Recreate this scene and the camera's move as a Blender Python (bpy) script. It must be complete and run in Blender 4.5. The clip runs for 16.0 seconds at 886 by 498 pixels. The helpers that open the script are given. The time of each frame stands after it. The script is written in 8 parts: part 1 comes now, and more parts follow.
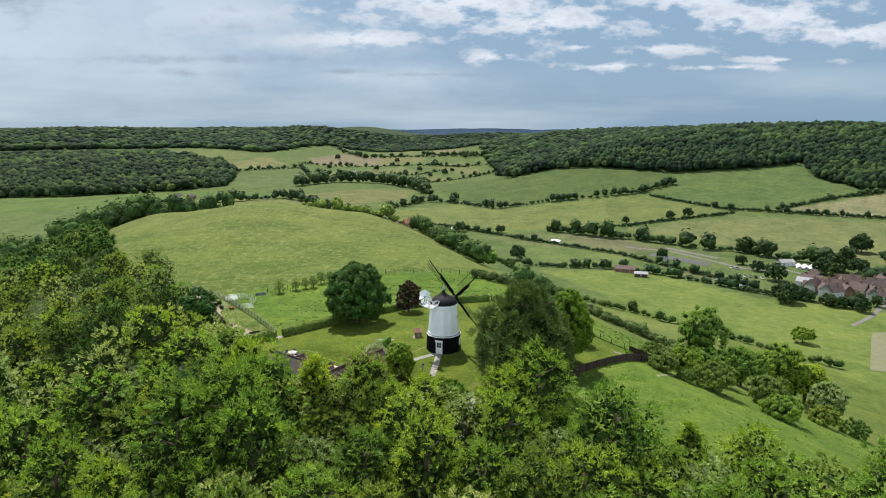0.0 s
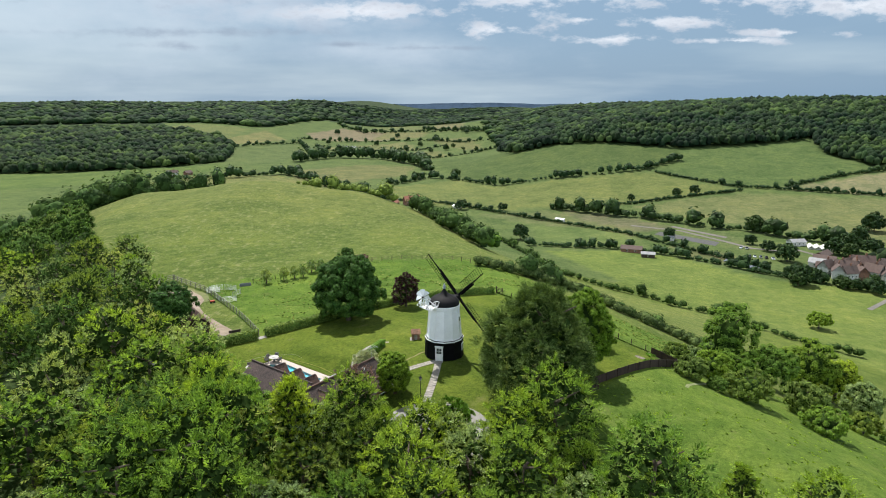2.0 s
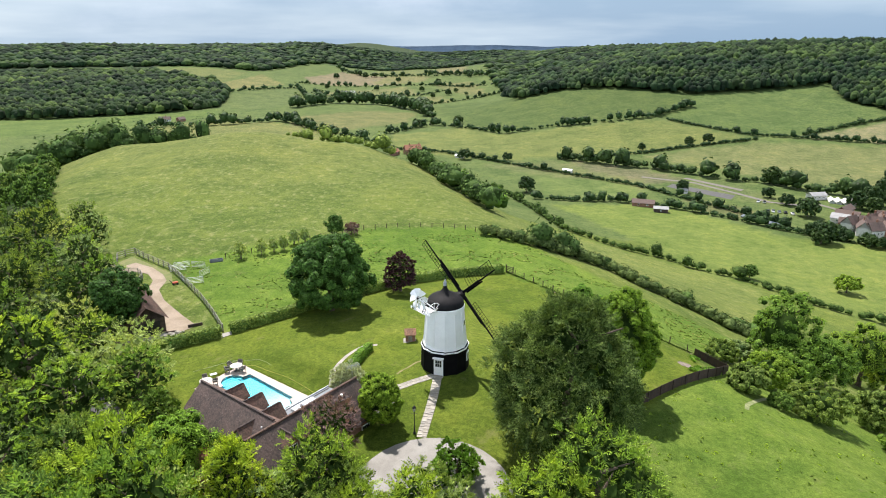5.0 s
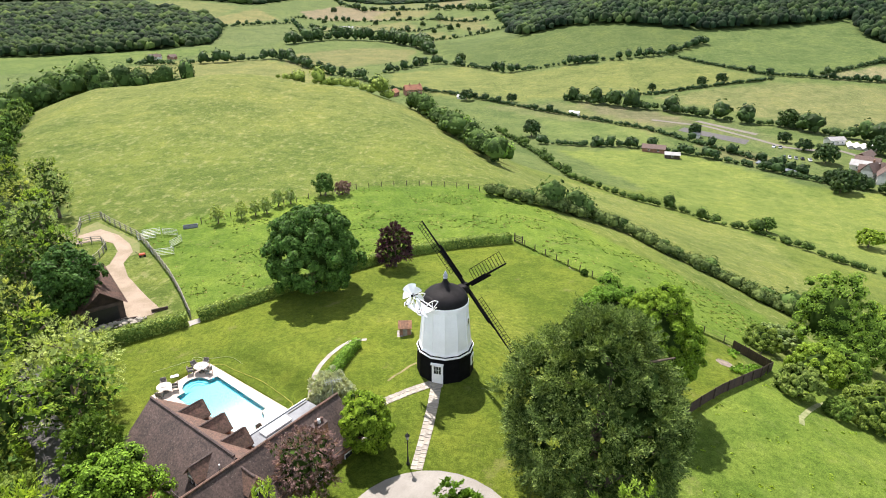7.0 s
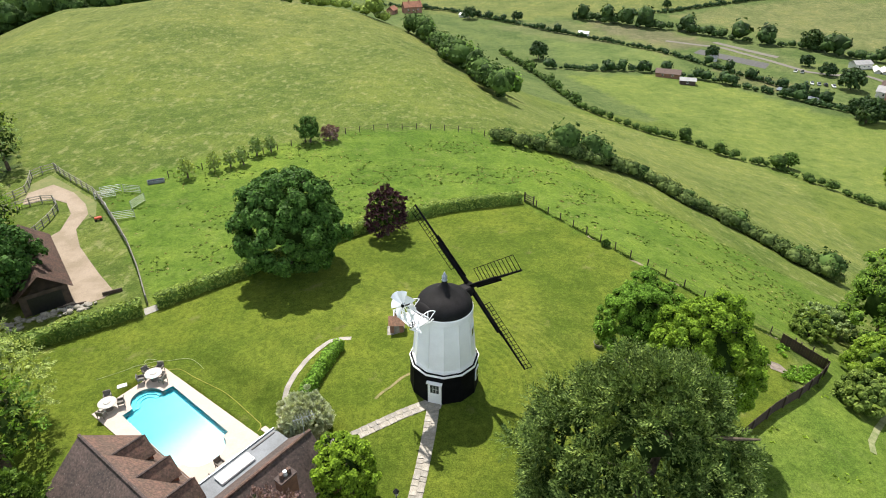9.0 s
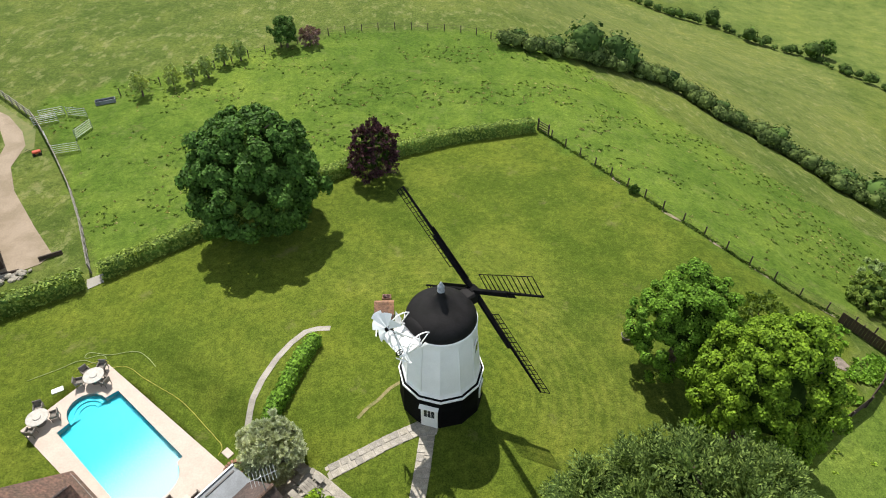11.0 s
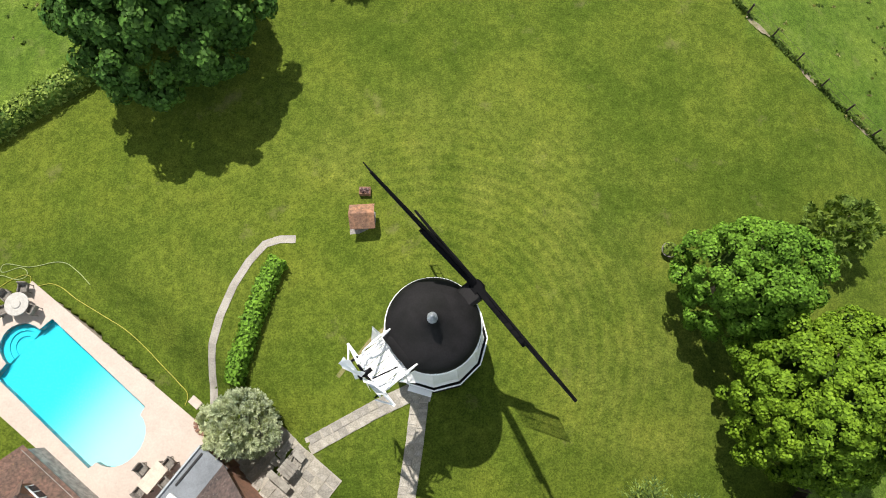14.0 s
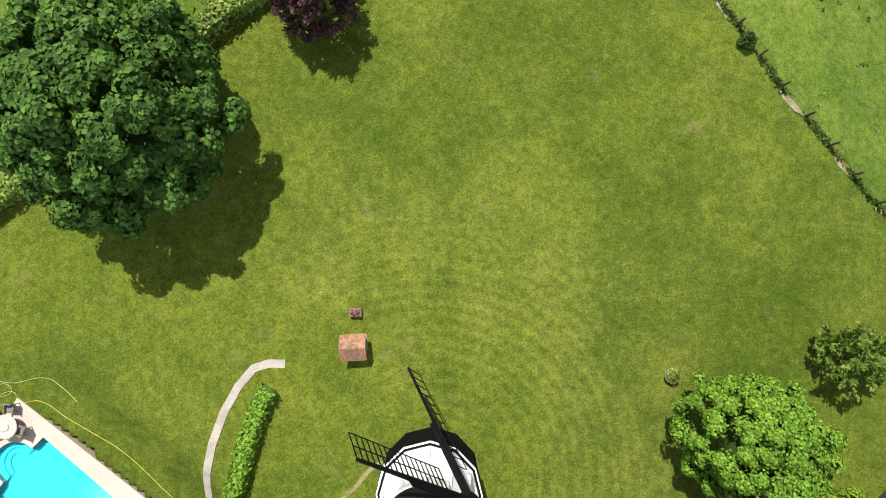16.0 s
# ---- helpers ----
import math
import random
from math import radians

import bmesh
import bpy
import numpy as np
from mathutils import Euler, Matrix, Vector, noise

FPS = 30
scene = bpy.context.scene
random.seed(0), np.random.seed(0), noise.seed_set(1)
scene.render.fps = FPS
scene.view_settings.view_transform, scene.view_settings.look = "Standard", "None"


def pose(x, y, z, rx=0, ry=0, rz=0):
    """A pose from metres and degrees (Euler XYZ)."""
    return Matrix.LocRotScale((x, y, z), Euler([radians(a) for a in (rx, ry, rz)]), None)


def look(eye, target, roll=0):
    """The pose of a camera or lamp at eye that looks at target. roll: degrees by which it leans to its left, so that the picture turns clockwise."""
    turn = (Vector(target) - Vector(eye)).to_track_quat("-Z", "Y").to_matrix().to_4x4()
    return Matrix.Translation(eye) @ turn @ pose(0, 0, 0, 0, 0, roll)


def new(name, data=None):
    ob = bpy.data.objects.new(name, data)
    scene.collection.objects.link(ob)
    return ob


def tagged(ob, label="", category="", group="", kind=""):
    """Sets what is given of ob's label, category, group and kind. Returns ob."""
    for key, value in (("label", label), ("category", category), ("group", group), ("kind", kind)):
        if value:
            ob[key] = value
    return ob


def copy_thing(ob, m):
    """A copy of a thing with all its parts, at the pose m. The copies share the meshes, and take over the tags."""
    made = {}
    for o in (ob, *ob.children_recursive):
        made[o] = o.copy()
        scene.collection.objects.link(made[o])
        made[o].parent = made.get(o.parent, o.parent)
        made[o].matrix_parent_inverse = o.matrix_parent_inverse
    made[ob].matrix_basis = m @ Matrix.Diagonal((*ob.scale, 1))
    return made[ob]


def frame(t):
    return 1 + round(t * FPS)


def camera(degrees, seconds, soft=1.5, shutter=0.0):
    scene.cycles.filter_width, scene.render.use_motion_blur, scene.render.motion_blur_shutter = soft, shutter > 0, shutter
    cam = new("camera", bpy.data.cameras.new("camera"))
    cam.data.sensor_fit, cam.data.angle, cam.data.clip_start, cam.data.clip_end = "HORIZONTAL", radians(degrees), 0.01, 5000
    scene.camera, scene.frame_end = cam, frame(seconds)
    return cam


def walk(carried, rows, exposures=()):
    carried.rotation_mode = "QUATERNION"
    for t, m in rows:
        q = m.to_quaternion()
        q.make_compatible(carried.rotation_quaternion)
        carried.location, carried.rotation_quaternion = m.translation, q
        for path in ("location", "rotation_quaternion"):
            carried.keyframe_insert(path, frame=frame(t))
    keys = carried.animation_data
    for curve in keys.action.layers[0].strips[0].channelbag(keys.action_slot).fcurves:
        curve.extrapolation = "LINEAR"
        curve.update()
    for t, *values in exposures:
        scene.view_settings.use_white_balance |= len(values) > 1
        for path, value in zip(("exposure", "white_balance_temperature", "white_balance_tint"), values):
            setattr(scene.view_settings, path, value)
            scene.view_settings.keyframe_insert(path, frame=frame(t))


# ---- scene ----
cam = camera(70.7, 16.0, soft=1.0)
METRES, EYE, TILT, LEAN, TURN = 110.0, 36.0, -11.3, 0.0, 0.0
ROWS = [
    (0.0, 0.0, 0.0, 0.0, -0.0, 0.0, -0.0),
    (0.5, 0.0001, 0.0287, 0.0056, 0.02, -0.53, -0.02),
    (1.0, 0.0003, 0.0575, 0.0114, 0.04, -1.06, -0.02),
    (1.5, 0.0005, 0.0863, 0.0171, 0.06, -1.61, -0.02),
    (2.0, 0.0005, 0.114, 0.0228, 0.09, -2.25, -0.04),
    (2.5, 0.0007, 0.1429, 0.0285, 0.12, -2.98, -0.05),
    (3.0, 0.0012, 0.1716, 0.0345, 0.15, -3.7, -0.06),
    (3.5, 0.0014, 0.2005, 0.0404, 0.18, -4.42, -0.1),
    (4.0, 0.0015, 0.2294, 0.0461, 0.22, -5.18, -0.1),
    (6.5, 0.0023, 0.3769, 0.0751, 0.4, -11.11, -0.15),
    (7.0, 0.0024, 0.4068, 0.081, 0.44, -12.61, -0.16),
    (7.5, 0.0026, 0.4368, 0.0868, 0.47, -14.13, -0.17),
    (8.0, 0.0028, 0.467, 0.0926, 0.51, -15.66, -0.2),
    (8.5, 0.0032, 0.4973, 0.0984, 0.54, -17.53, -0.18),
    (9.0, 0.0033, 0.5276, 0.1045, 0.56, -19.71, -0.17),
    (11.5, 0.0049, 0.6814, 0.1353, 0.71, -35.48, -0.13),
    (12.0, 0.0048, 0.7127, 0.1419, 0.71, -41.07, -0.14),
    (12.5, 0.0053, 0.7444, 0.1484, 0.75, -46.7, -0.08),
    (13.0, 0.0055, 0.7765, 0.1552, 0.72, -52.46, -0.06),
    (13.5, 0.0054, 0.8093, 0.1618, 0.71, -58.35, -0.1),
    (14.0, 0.0059, 0.8435, 0.1673, 0.71, -64.32, -0.02),
    (14.5, 0.006, 0.8765, 0.1753, 0.72, -70.34, -0.02),
    (15.0, 0.006, 0.9112, 0.1822, 0.71, -75.74, -0.03),
    (15.5, 0.0064, 0.9457, 0.1889, 0.74, -76.3, -0.01),
    (16.0, 0.0072, 0.9805, 0.1959, 0.74, -76.34, 0.04),
]
EXPOSURES = [(0.0, 0.17, 6200, 11), (4.0, 0.33, 6250, 12), (6.5, 0.82, 6450, 19), (7.5, 0.8, 6550, 17), (9.0, 0.5, 6500, 12), (11.5, 0.23, 6500, 11), (15.0, 0.22, 6500, 12), (16.0, 0.38, 6600, 14)]
walk(cam, [(t, pose(0, 0, EYE, TILT, LEAN, TURN) @ pose(METRES * x, METRES * y, METRES * z, 90 + pitch, roll, yaw)) for t, x, y, z, yaw, pitch, roll in ROWS], EXPOSURES)

# ---- daylight: broken cloud, a high sun ahead and to one side ----
SUN_FROM = Vector((-0.20, 0.56, 1.0)).normalized()
SUN_UP = math.asin(SUN_FROM.z)
SUN_TURN = math.atan2(SUN_FROM.x, SUN_FROM.y)


def ramp_of(nt, fac, stops):
    r = nt.nodes.new("ShaderNodeValToRGB")
    while len(r.color_ramp.elements) < len(stops):
        r.color_ramp.elements.new(0.5)
    for e, (p, c) in zip(r.color_ramp.elements, stops):
        e.position = p
        e.color = (*c, 1) if len(c) == 3 else c
    nt.links.new(fac, r.inputs[0])
    return r.outputs[0]


def build_world():
    world = bpy.data.worlds.new("sky")
    world.use_nodes = True
    nt = world.node_tree
    nt.nodes.clear()
    out = nt.nodes.new("ShaderNodeOutputWorld")
    back = nt.nodes.new("ShaderNodeBackground")
    sky = nt.nodes.new("ShaderNodeTexSky")
    sky.sky_type, sky.sun_disc = "NISHITA", False
    sky.sun_elevation, sky.sun_rotation = SUN_UP, SUN_TURN
    sky.air_density, sky.dust_density = 1.0, 2.0
    way = nt.nodes.new("ShaderNodeTexCoord")
    sep = nt.nodes.new("ShaderNodeSeparateXYZ")
    nt.links.new(way.outputs["Generated"], sep.inputs[0])
    lift = nt.nodes.new("ShaderNodeMath")
    lift.operation, lift.use_clamp = "MAXIMUM", False
    lift.inputs[1].default_value = 0.0
    nt.links.new(sep.outputs["Z"], lift.inputs[0])
    plus = nt.nodes.new("ShaderNodeMath")
    plus.inputs[1].default_value = 0.11
    nt.links.new(lift.outputs[0], plus.inputs[0])
    flat = nt.nodes.new("ShaderNodeCombineXYZ")
    for axis, pin in (("X", 0), ("Y", 1)):
        div = nt.nodes.new("ShaderNodeMath")
        div.operation = "DIVIDE"
        nt.links.new(sep.outputs[axis], div.inputs[0])
        nt.links.new(plus.outputs[0], div.inputs[1])
        nt.links.new(div.outputs[0], flat.inputs[pin])
    cover = nt.nodes.new("ShaderNodeTexNoise")
    cover.inputs["Scale"].default_value, cover.inputs["Detail"].default_value = 1.0, 12.0
    cover.inputs["Roughness"].default_value, cover.inputs["Distortion"].default_value = 0.52, 0.1
    shift = nt.nodes.new("ShaderNodeMapping")
    shift.inputs["Location"].default_value = (5.2, 2.1, 0.0)
    nt.links.new(flat.outputs[0], shift.inputs[0])
    nt.links.new(shift.outputs[0], cover.inputs["Vector"])
    ramp = nt.nodes.new("ShaderNodeValToRGB")
    ramp.color_ramp.elements[0].position, ramp.color_ramp.elements[1].position = 0.475, 0.52
    nt.links.new(cover.outputs[0], ramp.inputs[0])
    # veil of thin high cloud over the blue, then the bright heaps
    veil = nt.nodes.new("ShaderNodeMix")
    veil.data_type = "RGBA"
    veil.inputs[0].default_value = 0.85
    veil.inputs[7].default_value = (2.6, 3.7, 5.1, 1)
    nt.links.new(sky.outputs[0], veil.inputs[6])
    haze = nt.nodes.new("ShaderNodeTexNoise")
    haze.inputs["Scale"].default_value, haze.inputs["Detail"].default_value = 0.22, 5.0
    nt.links.new(shift.outputs[0], haze.inputs["Vector"])
    soft_veil = nt.nodes.new("ShaderNodeValToRGB")
    for e, (at_, c) in zip(soft_veil.color_ramp.elements, ((0.42, (2.4, 3.65, 4.9, 1)), (0.66, (5.0, 6.1, 6.7, 1)))):
        e.position, e.color = at_, c
    # the veil thickens on the far side from the clear air
    side = nt.nodes.new("ShaderNodeMath")
    side.operation = "MULTIPLY_ADD"
    side.inputs[1].default_value = -0.22
    nt.links.new(sep.outputs["X"], side.inputs[0])
    nt.links.new(haze.outputs[0], side.inputs[2])
    nt.links.new(side.outputs[0], soft_veil.inputs[0])
    nt.links.new(soft_veil.outputs[0], veil.inputs[7])
    heap = nt.nodes.new("ShaderNodeMix")
    heap.data_type = "RGBA"
    shade = nt.nodes.new("ShaderNodeValToRGB")
    for e, (at_, c) in zip(shade.color_ramp.elements, ((0.49, (5.6, 6.1, 6.7, 1)), (0.60, (8.0, 8.3, 8.6, 1)))):
        e.position, e.color = at_, c
    nt.links.new(cover.outputs[0], shade.inputs[0])
    nt.links.new(shade.outputs[0], heap.inputs[7])
    # overhead and behind, heaps as they come; low in front, the banks that stand over the valley
    low = nt.nodes.new("ShaderNodeMapRange")
    low.interpolation_type = "SMOOTHSTEP"
    low.inputs["From Min"].default_value, low.inputs["From Max"].default_value = 0.19, 0.27
    nt.links.new(sep.outputs["Z"], low.inputs["Value"])
    thin = nt.nodes.new("ShaderNodeMath")
    thin.operation = "MULTIPLY"
    nt.links.new(ramp.outputs[0], thin.inputs[0])
    nt.links.new(low.outputs[0], thin.inputs[1])
    ahead = nt.nodes.new("ShaderNodeMath")
    ahead.operation = "MAXIMUM"
    ahead.inputs[1].default_value = 0.05
    nt.links.new(sep.outputs["Y"], ahead.inputs[0])
    plane = nt.nodes.new("ShaderNodeCombineXYZ")
    for axis, pin in (("X", 0), ("Z", 1)):
        div = nt.nodes.new("ShaderNodeMath")
        div.operation = "DIVIDE"
        nt.links.new(sep.outputs[axis], div.inputs[0])
        nt.links.new(ahead.outputs[0], div.inputs[1])
        nt.links.new(div.outputs[0], plane.inputs[pin])

    def banks(clouds, puff, detail, ragged, soft):
        """Cover by cloud banks, given as centre and half-size in the plane ahead, with puffed edges."""
        total = None
        for u, v, ru, rv in clouds:
            off = nt.nodes.new("ShaderNodeVectorMath")
            off.operation = "SUBTRACT"
            off.inputs[1].default_value = (u, v, 0)
            nt.links.new(plane.outputs[0], off.inputs[0])
            fit = nt.nodes.new("ShaderNodeVectorMath")
            fit.operation = "MULTIPLY"
            fit.inputs[1].default_value = (0.7 / ru, 0.7 / rv, 0)
            nt.links.new(off.outputs[0], fit.inputs[0])
            size = nt.nodes.new("ShaderNodeVectorMath")
            size.operation = "LENGTH"
            nt.links.new(fit.outputs[0], size.inputs[0])
            if total is None:
                total = size.outputs["Value"]
            else:
                least = nt.nodes.new("ShaderNodeMath")
                least.operation = "MINIMUM"
                nt.links.new(total, least.inputs[0])
                nt.links.new(size.outputs["Value"], least.inputs[1])
                total = least.outputs[0]
        grain = nt.nodes.new("ShaderNodeTexNoise")
        grain.inputs["Scale"].default_value, grain.inputs["Detail"].default_value, grain.inputs["Roughness"].default_value = puff, detail, 0.6
        flat_ = nt.nodes.new("ShaderNodeMapping")
        flat_.inputs["Scale"].default_value = (0.45, 1.0, 1.0)
        nt.links.new(plane.outputs[0], flat_.inputs[0])
        nt.links.new(flat_.outputs[0], grain.inputs["Vector"])
        edge = nt.nodes.new("ShaderNodeMath")
        edge.operation = "MULTIPLY_ADD"
        edge.inputs[1].default_value = ragged
        nt.links.new(grain.outputs[0], edge.inputs[0])
        nt.links.new(total, edge.inputs[2])
        mask = nt.nodes.new("ShaderNodeMapRange")
        mask.interpolation_type = "SMOOTHSTEP"
        mask.inputs["From Min"].default_value, mask.inputs["From Max"].default_value = 1.0 + ragged * 0.5, 1.0 + ragged * 0.5 - soft
        nt.links.new(edge.outputs[0], mask.inputs["Value"])
        return mask.outputs[0], grain.outputs[0]

    def over(base, tint, cover_, share=1.0):
        m = nt.nodes.new("ShaderNodeMix")
        m.data_type = "RGBA"
        part_ = nt.nodes.new("ShaderNodeMath")
        part_.operation = "MULTIPLY"
        part_.inputs[1].default_value = share
        nt.links.new(cover_, part_.inputs[0])
        nt.links.new(part_.outputs[0], m.inputs[0])
        nt.links.new(base, m.inputs[6])
        if isinstance(tint, tuple):
            m.inputs[7].default_value = (*tint, 1)
        else:
            nt.links.new(tint, m.inputs[7])
        return m.outputs[2]

    pale, _ = banks([(-0.42, 0.11, 0.34, 0.09), (-0.15, 0.07, 0.25, 0.03)], 7.0, 8, 2.5, 1.6)
    look_up = over(veil.outputs[2], (6.3, 7.0, 7.5), pale, 0.85)
    grey, _ = banks([(-0.66, 0.19, 0.12, 0.028), (-0.36, 0.098, 0.24, 0.006), (-0.40, 0.077, 0.07, 0.006), (-0.15, 0.08, 0.07, 0.004), (-0.02, 0.075, 0.10, 0.003), (-0.35, 0.145, 0.08, 0.009)], 26.0, 10, 4.5, 1.8)
    look_up = over(look_up, (2.9, 3.5, 4.3), grey, 0.8)
    dim, body = banks([(-0.33, 0.165, 0.20, 0.038), (-0.22, 0.125, 0.16, 0.02), (-0.32, 0.21, 0.16, 0.012)], 20.0, 12, 4.5, 1.6)
    tone = ramp_of(nt, body, [(0.38, (4.6, 5.2, 5.9)), (0.58, (8.0, 8.3, 8.6))])
    look_up = over(look_up, tone, dim, 0.9)
    white, body = banks([(0.04, 0.185, 0.19, 0.036), (0.16, 0.155, 0.13, 0.026), (-0.05, 0.208, 0.12, 0.018), (-0.12, 0.128, 0.085, 0.012), (0.40, 0.195, 0.13, 0.04), (0.50, 0.16, 0.14, 0.022), (0.63, 0.137, 0.11, 0.015), (0.075, 0.101, 0.038, 0.009), (0.255, 0.088, 0.055, 0.006), (0.345, 0.113, 0.055, 0.007), (0.215, 0.116, 0.026, 0.005), (0.45, 0.086, 0.06, 0.004), (0.53, 0.097, 0.06, 0.0045)], 34.0, 13, 5.0, 1.0)
    tone = ramp_of(nt, body, [(0.36, (5.6, 6.0, 6.5)), (0.5, (7.4, 7.7, 8.0)), (0.64, (8.8, 8.9, 9.0))])
    look_up = over(look_up, tone, white)
    nt.links.new(thin.outputs[0], heap.inputs[0])
    nt.links.new(look_up, heap.inputs[6])
    # the sky dims to half overhead, which deepens the shadows
    overhead_dim = nt.nodes.new("ShaderNodeMapRange")
    overhead_dim.interpolation_type = "SMOOTHSTEP"
    overhead_dim.inputs["From Min"].default_value, overhead_dim.inputs["From Max"].default_value = 0.2, 0.8
    overhead_dim.inputs["To Min"].default_value, overhead_dim.inputs["To Max"].default_value = 1.0, 0.5
    nt.links.new(sep.outputs["Z"], overhead_dim.inputs["Value"])
    # heaps facing the sun, opposite it and unseen, are brightened to fill shaded fronts
    away = nt.nodes.new("ShaderNodeMapRange")
    away.interpolation_type = "SMOOTHSTEP"
    away.inputs["From Min"].default_value, away.inputs["From Max"].default_value = 0.1, -0.9
    away.inputs["To Min"].default_value, away.inputs["To Max"].default_value = 1.0, 2.1
    nt.links.new(sep.outputs["Y"], away.inputs["Value"])
    both = nt.nodes.new("ShaderNodeMath")
    both.operation = "MULTIPLY"
    nt.links.new(overhead_dim.outputs[0], both.inputs[0])
    nt.links.new(away.outputs[0], both.inputs[1])
    bright = nt.nodes.new("ShaderNodeVectorMath")
    bright.operation = "SCALE"
    nt.links.new(heap.outputs[2], bright.inputs[0])
    nt.links.new(both.outputs[0], bright.inputs["Scale"])
    nt.links.new(bright.outputs[0], back.inputs[0])
    back.inputs[1].default_value = 0.1
    nt.links.new(back.outputs[0], out.inputs[0])
    scene.world = world


build_world()
sun = new("sun", bpy.data.lights.new("sun", "SUN"))
sun.data.energy, sun.data.angle, sun.data.color = 5.5, radians(0.6), (1.0, 0.95, 0.86)
sun.matrix_world = look(SUN_FROM * 300, (0, 0, 0))

# ---- materials ----


def material(name, rough=0.9, metal=0.0):
    m = bpy.data.materials.new(name)
    m.use_nodes = True
    b = m.node_tree.nodes["Principled BSDF"]
    b.inputs["Roughness"].default_value, b.inputs["Metallic"].default_value = rough, metal
    return m, m.node_tree, b


def noise_of(nt, scale, detail=4.0, rough=0.6, where="Object", stretch=(1, 1, 1)):
    co = nt.nodes.new("ShaderNodeTexCoord")
    mp = nt.nodes.new("ShaderNodeMapping")
    mp.inputs["Scale"].default_value = stretch
    n = nt.nodes.new("ShaderNodeTexNoise")
    n.inputs["Scale"].default_value, n.inputs["Detail"].default_value, n.inputs["Roughness"].default_value = scale, detail, rough
    nt.links.new(co.outputs[where], mp.inputs[0])
    nt.links.new(mp.outputs[0], n.inputs["Vector"])
    return n.outputs[0]


def blend(nt, a, b, fac, how="MIX"):
    m = nt.nodes.new("ShaderNodeMix")
    m.data_type, m.blend_type = "RGBA", how
    for pin, v in ((0, fac), (6, a), (7, b)):
        if isinstance(v, (int, float)):
            m.inputs[pin].default_value = v
        elif isinstance(v, tuple):
            m.inputs[pin].default_value = (*v, 1)
        else:
            nt.links.new(v, m.inputs[pin])
    return m.outputs[2]


def bump_of(nt, b, height, strength, distance):
    n = nt.nodes.new("ShaderNodeBump")
    n.inputs["Strength"].default_value, n.inputs["Distance"].default_value = strength, distance
    nt.links.new(height, n.inputs["Height"])
    nt.links.new(n.outputs[0], b.inputs["Normal"])


def painted(name, colour, dark, rough=0.5, scale=3.0, grain=40.0, bump=0.15, metal=0.0, deep=0.72):
    """A worn surface of one colour: broad stains, fine grain and a slight relief."""
    m, nt, b = material(name, rough, metal)
    broad = ramp_of(nt, noise_of(nt, scale, 5), [(0.38, dark), (0.6, colour)])
    fine = ramp_of(nt, noise_of(nt, grain, 3), [(0.3, (deep, deep, deep)), (0.7, (1.08, 1.08, 1.08))])
    nt.links.new(blend(nt, broad, fine, 1.0, "MULTIPLY"), b.inputs["Base Color"])
    bump_of(nt, b, noise_of(nt, grain, 3), bump, 0.02)
    return m


def pieces(name, colours, rough=0.85, grain=18.0, bump=0.3):
    """Stones, tiles or planks: each piece takes its own shade."""
    m, nt, b = material(name, rough)
    info = nt.nodes.new("ShaderNodeObjectInfo")
    n = len(colours)
    own = ramp_of(nt, info.outputs["Random"], [(i / max(n - 1, 1), c) for i, c in enumerate(colours)])
    fine = ramp_of(nt, noise_of(nt, grain, 5), [(0.3, (0.6, 0.6, 0.6)), (0.7, (1.15, 1.15, 1.15))])
    stain = ramp_of(nt, noise_of(nt, 1.3, 4), [(0.35, (0.75, 0.75, 0.72)), (0.6, (1.0, 1.0, 1.0))])
    nt.links.new(blend(nt, blend(nt, own, fine, 1.0, "MULTIPLY"), stain, 1.0, "MULTIPLY"), b.inputs["Base Color"])
    bump_of(nt, b, noise_of(nt, grain, 5), bump, 0.02)
    return m


